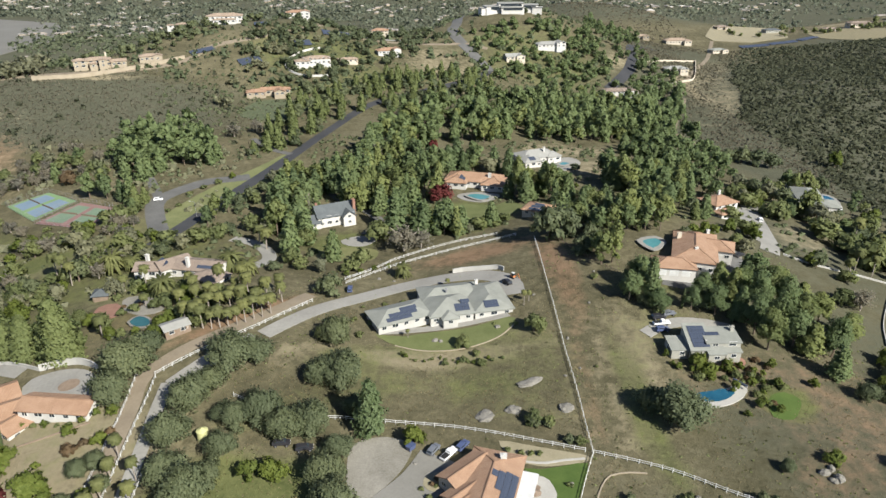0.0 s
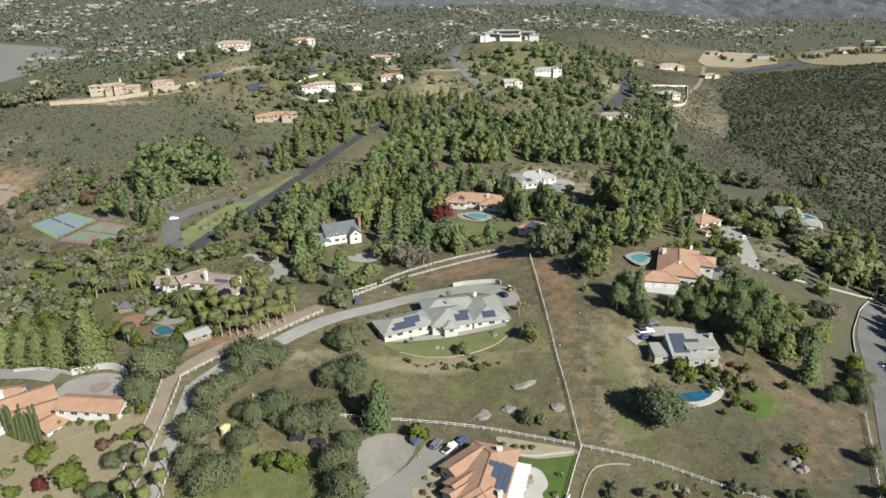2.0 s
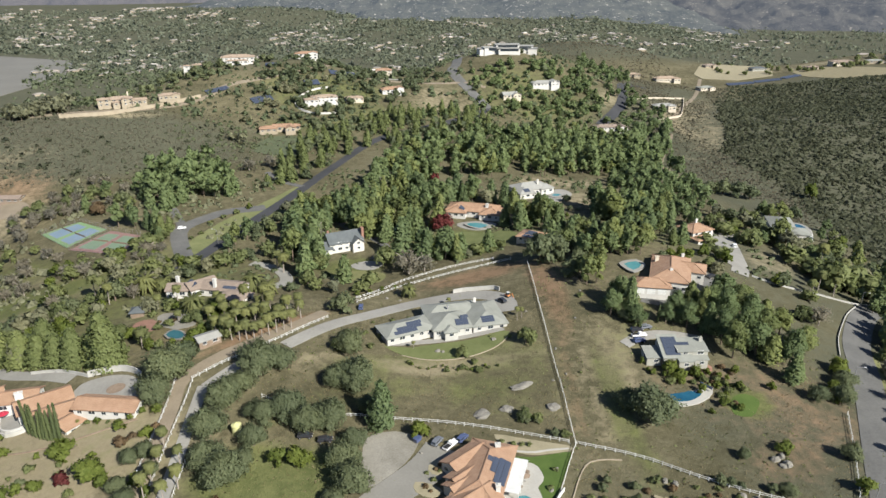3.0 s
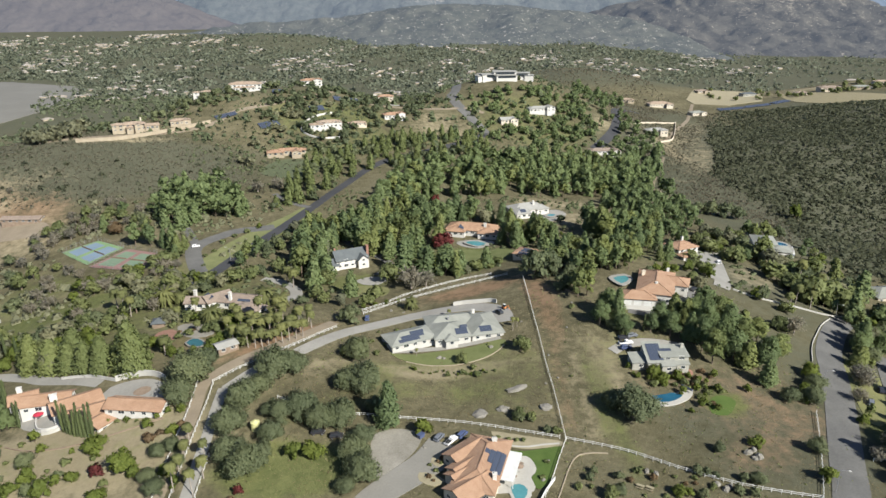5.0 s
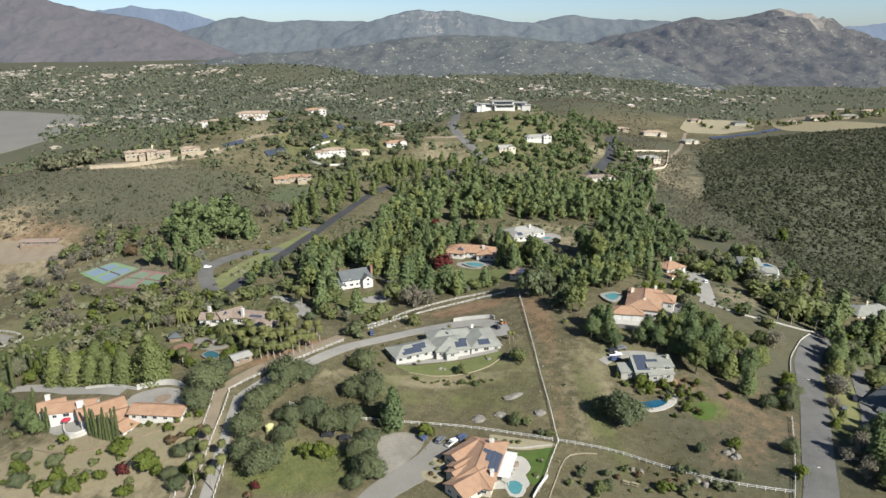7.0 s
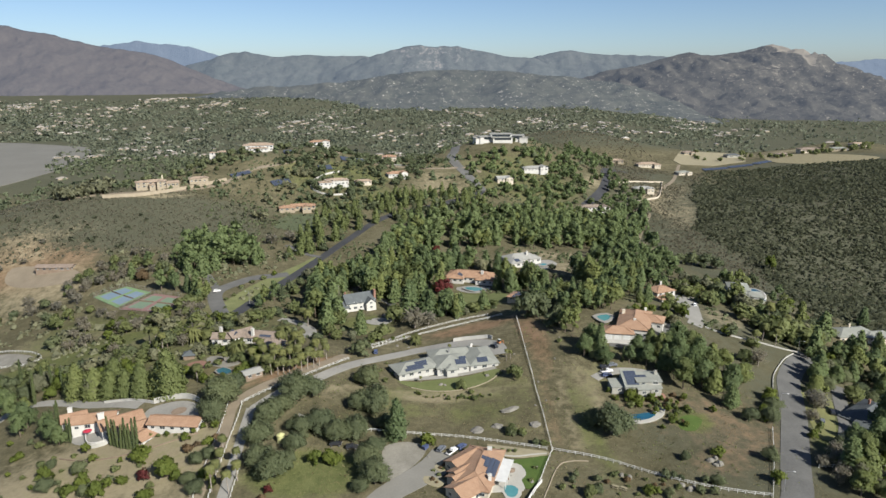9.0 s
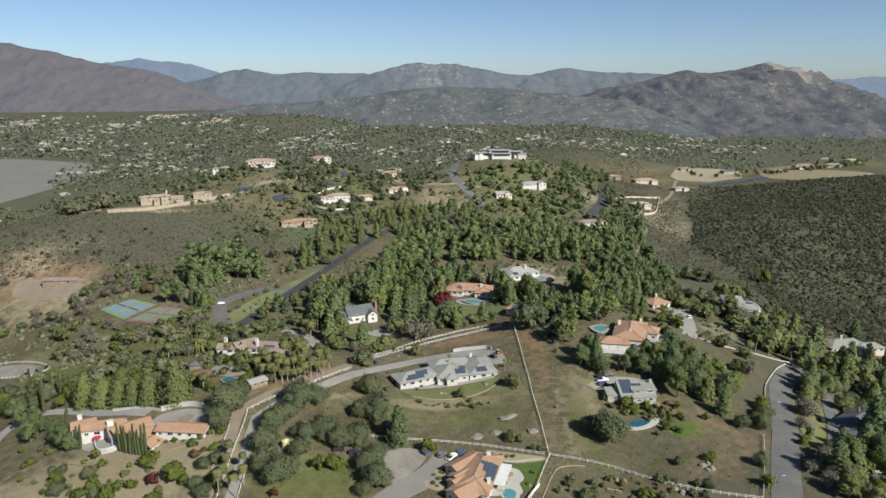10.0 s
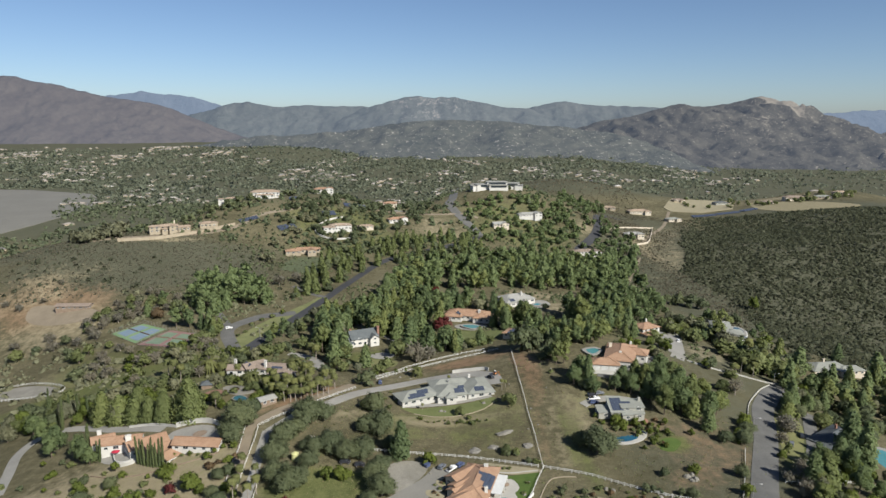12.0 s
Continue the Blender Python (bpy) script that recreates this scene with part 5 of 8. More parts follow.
def trunk_mesh(name, seed, height, radius, limbs=4, spread=0.3, top=0.35):
    """A tapered trunk with limbs, leaning a little."""
    rng = random.Random(seed)
    bm = bmesh.new()

    def tube(p, q, r0, r1, sides=5):
        d = (q - p)
        m = Matrix.Translation((p + q) / 2) @ d.to_track_quat('Z', 'X').to_matrix().to_4x4()
        bmesh.ops.create_cone(bm, cap_ends=True, segments=sides, radius1=r0, radius2=r1, depth=d.length, matrix=m)
    p = Vector((0, 0, -0.06))
    for k in range(3):
        q = Vector((rng.uniform(-0.02, 0.02), rng.uniform(-0.02, 0.02), height * (k + 1) / 3))
        tube(p, q, radius * (1 - k * 0.22), radius * (1 - (k + 1) * 0.22))
        p = q
    for k in range(limbs):
        a = k * 2 * math.pi / limbs + rng.uniform(-0.4, 0.4)
        z = height * rng.uniform(0.55, 0.95)
        tube(Vector((0, 0, z)), Vector((math.cos(a) * spread, math.sin(a) * spread, z + top * rng.uniform(0.5, 1.0))), radius * 0.5, radius * 0.2, 5)
    me = bpy.data.meshes.new(name)
    bm.to_mesh(me)
    bm.free()
    return me


def frond_quads(rng, n, length, width, base_z, rise, droop, feather):
    """Palm fronds: arching ribs with leaflets either side."""
    q = []
    for k in range(n):
        a = k * 2.4 + rng.uniform(-0.2, 0.2)
        tilt = rng.uniform(-0.35, 1.0) * rise
        d = np.array([math.cos(a), math.sin(a), 0.0])
        side = np.array([-d[1], d[0], 0.0])
        ln = length * rng.uniform(0.8, 1.1)
        pts = [np.array([0, 0, base_z]) + d * ln * t + np.array([0, 0, 1]) * (tilt * ln * t - droop * ln * t * t) for t in np.linspace(0, 1, 6)]
        for i in range(5):
            w0, w1 = [width * math.sin(math.pi * (0.12 + 0.8 * t)) * (1.0 if feather else 1.2 * t + 0.2) for t in (i / 5, (i + 1) / 5)]
            dz = np.array([0, 0, -0.35])
            q.append([pts[i], pts[i + 1], pts[i + 1] + side * w1 + dz * w1, pts[i] + side * w0 + dz * w0])
            q.append([pts[i + 1], pts[i], pts[i] - side * w0 + dz * w0, pts[i + 1] - side * w1 + dz * w1])
    q = np.array(q)
    return np.concatenate([q[:, (0, 1, 2)], q[:, (0, 2, 3)]])


def palm_crown(seed, n, length, width, base_z, rise, droop, feather, skirt=0):
    rng = np.random.default_rng(seed)
    q = [frond_quads(rng, n, length, width, base_z, rise, droop, feather)]
    if skirt:
        q.append(frond_quads(rng, skirt, length * 0.6, width * 0.8, base_z, -0.6, 0.6, feather))
    q = np.concatenate(q)
    return shaded(q, q.mean(1) - np.array([0, 0, base_z - 0.25]))


def tree_kind(name, crown, trunk, leaf, bark, label, category):
    """One tree of a kind, to be copied."""
    t = new(name)
    tagged(t, label, category)
    part_of("trunk", trunk, M[bark], t)
    part_of("crown", quads_mesh("crown", crown, True), M[leaf], t)
    return t


oak_trunks = [trunk_mesh("trunk", s, 0.42, 0.045, 5, 0.22, 0.25) for s in (1, 2, 3, 7)]
bush_stems = [trunk_mesh("trunk", s, 0.2, 0.035, 2, 0.16, 0.16) for s in (11, 12, 13)]
pine_trunks = [trunk_mesh("trunk", s, 1.0, 0.04, 3, 0.12, 0.1) for s in (4, 5, 6)]
OAK, SHRUB, GREEN = "dark grey-green live oak with a broad crown", "olive-green rounded shrub on dry ground", "bright green leafy garden shrub"
KINDS = {
    "oak": [tree_kind("oak_tree", lobe_crown(10 + s, 16 + 2 * s, 28, 19, 0.036, 0.8, 0.2), oak_trunks[s], "oak", "bark", OAK, "tree") for s in range(3)],
    "shrub": [tree_kind("shrub", lobe_crown(20 + s, 7 + s, 16, 13, 0.075, 0.66, 0.06), bush_stems[s], "olive", "bark", SHRUB, "shrub") for s in range(3)],
    "green": [tree_kind("leafy_shrub", lobe_crown(30 + s, 9 + s, 17, 13, 0.064, 0.9, 0.1), bush_stems[s], "bright", "bark", GREEN, "shrub") for s in range(3)],
    "broad": [tree_kind("broadleaf_tree", lobe_crown(40 + s, 13 + s, 20, 16, 0.046, 1.0, 0.22), oak_trunks[s], ("olive", "eucalyptus", "olive", "bright")[s], "bark_pale", "spreading olive-green broadleaf tree", "tree") for s in range(4)],
    "pine": [tree_kind("pine_tree", cone_crown(50 + s, 20 + s, 17, 14, 0.056, 0.46, 1.3 + 0.16 * s, 0.16, 0.62), pine_trunks[s], "pine", "bark", "tall dark green pine with a ragged crown", "tree") for s in range(3)]
    + [tree_kind("pine_tree", cone_crown(60 + s, 18, 17, 14, 0.058, 0.47, 1.1 + 0.16 * s, 0.14, 0.5), pine_trunks[s], "pine_light", "bark", "olive-green pine with a full crown", "tree") for s in range(2)],
    "round_pine": [tree_kind("pine_tree", lobe_crown(150 + s, 17, 19, 16, 0.046, 1.6 + 0.2 * s, 0.36), pine_trunks[s], ("pine", "pine_light", "pine")[s], "bark", "green pine with a rounded open crown", "tree") for s in range(3)],
    "conifer": [tree_kind("conifer_tree", cone_crown(70 + s, 28, 28, 14, 0.043, 0.5, 1.1, 0.02, 0.62), pine_trunks[s], "pine_light", "bark", "bright olive-green dense conifer", "tree") for s in range(2)],
    "red": [tree_kind("plum_tree", lobe_crown(80, 10, 14, 10, 0.07, 0.9, 0.18), oak_trunks[0], "red_leaf", "bark", "small plum tree with crimson leaves", "tree")],
    "bare": [tree_kind("bare_tree", lobe_crown(90 + s, 9, 12, 9, 0.045, 0.8, 0.22), trunk_mesh("trunk", 90 + s, 0.5, 0.04, 9, 0.4, 0.4), "bare", "bark_pale", "grey leafless tree with fine twigs", "tree") for s in range(2)],
    "russet": [tree_kind("russet_shrub", lobe_crown(95 + s, 6, 10, 8, 0.11, 0.66, 0.06), oak_trunks[s], "rust_leaf", "bark", "low russet garden shrub", "shrub") for s in range(2)],
    "date_palm": [tree_kind("date_palm", palm_crown(100 + s, 90, 0.52, 0.05, 0.48, 1.1, 0.75, True, 20), trunk_mesh("trunk", 100 + s, 0.5, 0.05, 0), "palm", "bark", "date palm with a wide feathery crown", "palm") for s in range(2)],
    "fan_palm": [tree_kind("fan_palm", palm_crown(110 + s, 64, 0.5, 0.13, 1.5 + 0.35 * s, 1.0, 0.8, False, 24), trunk_mesh("trunk", 110 + s, 1.5 + 0.35 * s, 0.06, 0), "palm", "bark_pale", "slender fan palm with a shaggy crown", "palm") for s in range(3)],
    "cypress": [tree_kind("cypress_tree", cone_crown(120 + s, 32, 9, 8, 0.085, 0.25, 4.2, 0.1, 0.3, 0.35), pine_trunks[s], "cypress", "bark", "narrow dark green column cypress", "tree") for s in range(2)],
}
COARSE = {
    "round_pine": [tree_kind("pine_tree", lobe_crown(560 + s, 10, 12, 9, 0.088, 1.7 + 0.2 * s, 0.4), pine_trunks[s], ("pine", "pine_light")[s], "bark", "green pine with a rounded open crown", "tree") for s in range(2)],
    "oak": [tree_kind("oak_tree", lobe_crown(510 + s, 10, 12, 9, 0.09, 0.8, 0.2), oak_trunks[s], "oak", "bark", OAK, "tree") for s in range(2)],
    "shrub": [tree_kind("shrub", lobe_crown(520 + s, 6, 10, 8, 0.11, 0.66, 0.06), bush_stems[s], "olive", "bark", SHRUB, "shrub") for s in range(2)],
    "green": [tree_kind("leafy_shrub", lobe_crown(530 + s, 7, 10, 8, 0.105, 0.9, 0.1), bush_stems[s], "bright", "bark", GREEN, "shrub") for s in range(2)],
    "broad": [tree_kind("broadleaf_tree", lobe_crown(540 + s, 9, 12, 8, 0.092, 1.0, 0.2), oak_trunks[s], ("olive", "eucalyptus", "olive")[s], "bark_pale", "spreading olive-green broadleaf tree", "tree") for s in range(3)],
    "pine": [tree_kind("pine_tree", cone_crown(550 + s, 14, 13, 9, 0.085, 0.46, 1.2 + 0.15 * s, 0.14, 0.6), pine_trunks[s % 3], ("pine", "pine", "pine_light", "pine")[s], "bark", "tall dark green pine with a ragged crown", "tree") for s in range(4)],
}
tree_rng = random.Random(11)


def plant(kind, x, y, width, group=""):
    """Sets a tree of a kind on the ground."""
    source = tree_rng.choice(COARSE[kind] if kind in COARSE and (y > 205 or width < 4.0) else KINDS[kind])
    m = pose(x, y, ground_at(x, y) - 0.05, tree_rng.uniform(-3, 3), tree_rng.uniform(-3, 3), tree_rng.uniform(0, 360)) @ Matrix.Diagonal((width, width, width * tree_rng.uniform(0.85, 1.2), 1))
    t = copy_thing(source, m)
    if group:
        t["group"] = group
    return t


for table, kind, group, grow in ((OAKS, "oak", "live oaks", 1.0), (SHRUBS, "shrub", "shrubs", 0.9), (GREEN_SHRUBS, "green", "garden shrubs", 0.72), (TALL_CONIFERS, "conifer", "conifers", 1.0),
                                 (PINES, "pine", "pines", 0.9), (RED_TREES, "red", "plum trees", 1.0), (BARE_TREES, "bare", "bare trees", 1.0), (DATE_PALMS, "date_palm", "date palms", 0.78),
                                 (FAN_PALMS, "fan_palm", "fan palms", 1.0), (CYPRESSES, "cypress", "cypresses", 0.95)):
    for x, y, w in table:
        kind_here = kind
        if kind == "pine" and 84 < x < 145 and 150 < y < 216:
            continue
        elif kind == "oak" and x < -20 and y < 165:
            w *= 0.9
            x += 2.4 if -76 < x < -58 else 0.0
        plant(kind_here, x, y, w * grow, group)

# the pines round the two eastern houses, and the planting beside drives and pools
for x, y, w in ((70.7, 202.7, 7), (72.8, 195.7, 7.5), (65.5, 196, 6.5), (74.2, 189.9, 6.5), (90.3, 196.2, 7), (97.9, 201.6, 7.5), (101.2, 197.1, 7.5), (92.5, 188.5, 7), (99.2, 186.2, 7.5), (112.2, 205.4, 8), (115, 199.5, 8), (108, 191.8, 8), (120.8, 203.9, 8), (118.7, 194.2, 8), (125.8, 198.9, 7.5), (121.3, 186.8, 8),
                (128.5, 189.9, 7.5), (110.1, 180.6, 8.5), (113.4, 175.5, 8.5), (104.1, 172.4, 7.5), (116.5, 171.5, 8.5), (123.8, 170.9, 8), (120.4, 160.5, 8), (102.5, 179.8, 7.5), (134, 181, 7), (130, 176, 7), (106, 201, 7), (111, 211, 7)):
    plant(tree_rng.choice(("round_pine", "round_pine", "pine")), x, y, w * 1.1, "pines")
for x, y, w in ((-25.1, 195.5, 2), (-23, 189.6, 2.4), (-27, 201, 1.8), (-19.6, 204, 2.2), (-13.2, 206.7, 1.8), (-9.7, 204.5, 1.6), (-25.8, 180.9, 3), (-28.9, 190.6, 2.6), (-36.6, 186.7, 3.5), (18.9, 189.5, 1.4), (26.1, 188.3, 1.8), (8.2, 169.4, 3), (13.9, 167.5, 3.4), (12.2, 172.5, 3), (2.4, 167.9, 2.4), (-11.2, 172.2, 2),
                (19, 129.6, 1.9), (22.3, 128.3, 1.8), (24.9, 128, 1.8), (27.1, 127.8, 1.8), (-3.2, 115.6, 1.6), (-1.2, 112.6, 1.8), (0.5, 116.6, 1.4), (33, 117, 1.6), (33.8, 116.6, 1.2), (30.6, 109.4, 1.7), (31.4, 110, 1.3)):
    plant("shrub", x, y, w, "garden shrubs")
for x, y, w in ((72.9, 161.8, 2.6), (76.3, 160.2, 2.0), (78.5, 158.6, 1.8), (82.3, 159.4, 1.6), (88.5, 160.4, 2.8), (91.8, 162.7, 3), (94.8, 160.6, 2.6), (94, 151, 2.2), (86.3, 142, 2.4), (99.9, 154.8, 3), (101.5, 163.5, 3.4), (70.7, 167.6, 2.4), (71.5, 163.2, 2), (-37.2, 230.5, 2.6), (-32.1, 234.5, 2.8), (-27, 238, 2.6), (-21.5, 240.6, 2.4), (132.2, 157.4, 4), (130, 149.8, 3.6), (111, 155.6, 3.4), (96, 156, 2)):
    plant("green", x, y, w, "garden shrubs")
for x, y, w in ((88.3, 160.4, 2.2), (94, 161.4, 2.4), (95.9, 157.8, 2.6), (97.9, 166, 2.8), (92, 157.8, 2), (100.4, 163, 2.6), (95.5, 147, 2.2), (-110, 196, 2), (-104, 196, 2.2), (-86, 132, 3), (-96, 128, 2.6), (104, 205, 3), (-60, 99, 3), (0.6, 119, 1.7), (-0.6, 117.2, 1.5), (1.4, 120.4, 1.2), (-3.2, 110, 1.9), (-1.8, 108.2, 1.3), (-94.4, 126.4, 4.2), (-92, 129, 3)):
    plant("russet", x, y, w, "russet shrubs")
for x, y, w in ((-61, 243, 8), (-56, 236, 6.5), (-64, 262, 9), (-81, 278, 8.5), (-89, 283, 8), (-98, 277, 7), (-60, 266, 8), (-48, 233, 6), (-107, 269, 7.5), (-66, 232, 6), (-112, 258, 7), (-118, 250, 7)):
    plant(tree_rng.choice(("oak", "broad", "broad")), x, y, w, "garden trees")
for x, y, w in ((-113, 137, 2.2), (-110, 137.2, 1.8), (-106.5, 136.8, 2.4), (-103, 136.6, 1.6), (-99.5, 136.4, 2), (-96, 137, 2.2), (-115.5, 136.4, 2.6), (-93.5, 140, 2.8), (-92, 146, 3), (-124, 166, 2), (-128, 167.5, 2), (-132, 169, 2.2), (-137, 170.4, 2), (-143, 172, 2), (-119, 124, 2.4), (-110, 120, 2), (-101, 122, 2.6), (-133, 119, 2.4), (-140, 122, 2), (-146, 118, 3), (-123, 116, 1.8)):
    plant("green" if w > 2.1 else "shrub", x, y, w, "garden shrubs")
for x, y, w in ((-15.1, 186.6, 1.9), (2.9, 219.2, 2.0), (29.9, 198.9, 2.3), (31.8, 201, 2.0), (-10, 182.4, 1.6), (7.8, 179, 1.8), (-33, 180, 2.2)):
    plant("fan_palm", x, y, w, "fan palms")

for x, y, w in ((-189.8, 171.5, 9), (-177, 162, 10), (-176, 154.7, 8), (-160, 148, 9), (-151.5, 141.5, 8), (-156, 145, 8), (-203.2, 186.3, 9), (-188, 178, 7)):
    plant("round_pine", x, y, w * 0.85, "garden trees")

# clearings: x, y, radius
CLEARINGS = [(-224, 225, 8), (-210, 231, 8), (-198, 230, 7), (-190, 229, 8), (-181, 242, 8), (-173, 251, 8), (-161, 253, 8), (-200, 262, 9), (58, 388, 30), (75, 385, 18), (17, 342, 24), (46, 289, 14), (-51, 289, 15), (10, 320, 16), (-20, 292, 10), (-93, 226, 16), (127, 284, 10), (197, 336, 17), (100, 395, 14), (-129, 340, 16), (-141, 310, 12), (-207, 317, 28), (-181, 302, 24), (-195, 288, 12),
             (-115, 315, 8), (-108, 345, 8), (-101, 385, 8), (-92, 420, 8), (-75, 458, 8), (-55, 500, 8), (-123, 290, 9), (-112, 330, 8), (150, 300, 7), (146, 262, 8), (155, 610, 15), (63, 649, 10), (100, 681, 14), (-160, 240, 12), (-240, 255, 22), (0, 655, 20), (240, 270, 20), (-100, 184, 9), (-84, 176, 6), (-115, 195, 7), (-103, 201, 6), (46, 268, 8), (181, 161, 14), (160, 237, 10), (178, 232, 10), (-197, 282, 12), (-176, 274, 10), (-208, 292, 10), (83, 171, 14), (79, 291, 8), (89, 294, 7), (92, 318, 6), (56, 358, 10), (66, 346, 10), (78, 345, 11), (84, 324, 10), (73, 328, 10), (72, 312, 8), (86, 308, 7), (46, 345, 11), (60, 350, 11), (74, 362, 11), (68, 336, 8), (30, 338, 8), (0, 318, 9), (2, 306, 7), (-4, 300, 5), (99, 149, 5), (-20, 618, 14), (-2, 622, 15), (16, 624, 12), (28, 640, 8), (8, 683, 9), (3, 700, 8), (165, 700, 11), (163, 655, 8), (-64, 496, 7), (-43, 516, 7), (-22, 535, 7), (8, 572, 7), (-79, 474, 7), (-85, 268, 6), (-75, 256, 6), (-72, 246, 5), (-276, 352, 16), (-286, 340, 14), (-262, 354, 12), (-300, 352, 14), (62, 370, 15), (76, 366, 11), (-14, 124, 13), (31, 116, 9), (24, 110, 7), (8, 183, 12), (-8, 181, 9), (17, 187, 9), (3, 199, 24), (12, 111, 18), (-108, 154, 12), (22, 302, 17), (36, 300, 13), (14, 287, 9), (40, 660, 9), (24, 685, 9), (14, 712, 9), (8, 738, 9), (160, 640, 8), (175, 662, 9), (183, 682, 9), (190, 705, 9), (200, 750, 9), (430, 985, 40), (560, 1010, 40)]


PALM_GARDEN = [(-122, 186), (-118, 215), (-100, 214), (-84, 208), (-60, 208), (-60, 192), (-78, 172), (-96, 172), (-110, 176)]
STREET_EAST = [(172, 192), (186, 214), (206, 226), (240, 250), (275, 262), (275, 225), (215, 185), (196, 168), (178, 180)]
WEST_GARDEN = [(-175, 165), (-160, 150), (-150, 138), (-128, 124), (-96, 128), (-92, 108), (-150, 104), (-185, 130)]
SOUTH_SCRUB = [(44, 110), (54, 117), (72, 110), (88, 103), (88, 92), (44, 92)]
POOL_GARDEN = [(72, 157), (80, 158), (90, 159), (98, 160), (104, 152), (96, 142), (90, 146), (92, 152), (84, 157)]
TILE_GARDEN = [(-8, 320), (2, 328), (10, 314), (36, 312), (42, 300), (36, 285), (10, 272), (-4, 285)]


def inside(poly, x, y):
    hit = False
    for (ax, ay), (bx, by) in zip(poly, poly[1:] + poly[:1]):
        if (ay > y) != (by > y) and x < (bx - ax) * (y - ay) / (by - ay) + ax:
            hit = not hit
    return hit


def scatter(poly, count, kinds, low, high, apart, seed, group):
    """Trees over a plot, kept apart from one another and out of the clearings."""
    rng = random.Random(seed)
    xs, ys = [p[0] for p in poly], [p[1] for p in poly]
    done = []
    for _ in range(count * 30):
        if len(done) >= count:
            break
        x, y = rng.uniform(min(xs), max(xs)), rng.uniform(min(ys), max(ys))
        if not inside(poly, x, y) or any((x - a) ** 2 + (y - b) ** 2 < r * r for a, b, r in CLEARINGS) or any((x - a) ** 2 + (y - b) ** 2 < apart * apart for a, b in done):
            continue
        done.append((x, y))
        kind, w = rng.choice(kinds), rng.uniform(low, high)
        if group == "wood pines" and x > 48 and y < 312:
            w *= 0.6  # the young trees on the open slope
        plant(kind, x, y, min(w, 4.2) if kind == "fan_palm" else w, group)


scatter([p for p in WOOD_MAIN if p[1] < 420], 150, ["pine"] * 6 + ["round_pine"] * 4 + ["broad"], 8, 12, 5.0, 1, "wood pines")
scatter(WOOD_HOUSE, 34, ["pine", "pine", "round_pine"], 8, 11.5, 5.0, 3, "wood pines")
scatter(MIXED_WEST, 40, ["broad", "broad", "green", "oak", "broad", "shrub"], 4.5, 8, 5.0, 4, "garden trees")
# the trees round the ball courts and along the cul-de-sac
for kind, x, y, w in (("round_pine", -184, 322, 9), ("round_pine", -177, 326, 8), ("round_pine", -174, 320.5, 8), ("pine", -164, 317, 8), ("pine", -158, 312, 8.5), ("pine", -153, 306, 8), ("pine", -151.6, 314, 7), ("pine", -152, 300, 7), ("oak", -196, 359, 9), ("oak", -190, 351, 7), ("russet", -205, 342.5, 10), ("russet", -210, 350, 9),
                      ("pine", -213, 346, 8), ("round_pine", -211, 368, 8), ("bare", -150.6, 282, 10), ("bare", -146, 286.5, 7), ("bare", -240, 337, 9), ("bare", -237, 316, 9), ("bare", -235, 344, 8), ("bare", -221, 349, 9), ("bare", -254, 338, 9), ("bare", -228, 346, 8), ("bare", -246, 327, 8),
                      ("broad", -219, 298, 6), ("bare", -208, 290, 7), ("bare", -199, 284, 7), ("broad", -178, 270, 7), ("broad", -166, 276, 7), ("broad", -160, 264, 6), ("shrub", -128, 334, 4), ("shrub", -122.4, 341, 4.4), ("shrub", -133, 310, 3.4), ("shrub", -132.4, 325, 4), ("green", -117, 349, 4), ("shrub", -136, 303, 3)):
    plant(kind, x, y, w, "court trees")
for x, y, w in ((-110, 296, 7), (-106, 304, 7.5), (-103, 313, 7), (-99, 321, 8), (-101, 304, 6), (-95, 331, 7.5), (-92, 341, 8), (-96, 316, 6.5), (-88, 350, 7), (-111, 287, 6), (-86, 362, 7.5)):
    plant(tree_rng.choice(("oak", "round_pine", "broad")), x, y, w, "roadside trees")
scatter(MIXED_FAR_WEST, 36, ["broad", "bare", "bare", "oak", "broad", "bare"], 6, 10, 7.0, 5, "valley trees")
scatter(HEDGE_WEST, 40, ["broad", "broad", "oak", "green"], 6, 9, 4.5, 6, "garden trees")
scatter(EAST_ROW, 74, ["oak", "oak", "round_pine", "green", "broad"], 4.5, 8, 4.8, 9, "slope trees")
scatter(RED_BARK_WEST, 26, ["broad", "broad", "bare"], 6, 9, 5.0, 10, "valley trees")
scatter(PALM_GARDEN, 60, ["green", "shrub", "broad", "shrub", "fan_palm"], 3, 6.5, 3.6, 12, "garden trees")
for x, y, w in ((154.9, 132.3, 7), (154.1, 123.7, 7.5), (146, 112, 7), (140, 101, 7), (166.7, 135.4, 7), (164.4, 126.4, 8), (169.3, 140, 6.5), (172.5, 193, 7), (181, 206, 7.5), (188, 218.3, 7), (203, 228, 8), (213.5, 213, 8), (209.6, 221, 8), (217.9, 240.6, 8), (148, 143, 3.5), (157, 168, 3), (172, 182, 3)):
    plant("round_pine", x, y, w, "street trees")
scatter([(139, 100), (146, 118), (156, 132), (176, 134), (190, 112), (176, 92), (150, 90)], 26, ["round_pine", "broad", "oak", "green"], 5, 8, 5.0, 18, "street trees")
scatter(STREET_EAST, 64, ["oak", "oak", "pine", "round_pine", "broad"], 6, 10, 5.0, 13, "street trees")
scatter(WEST_GARDEN, 26, ["shrub", "green", "oak", "shrub"], 2.0, 4.5, 4.5, 14, "garden shrubs")
scatter(SOUTH_SCRUB, 26, ["shrub", "shrub", "russet"], 0.9, 2.0, 2.6, 15, "garden shrubs")
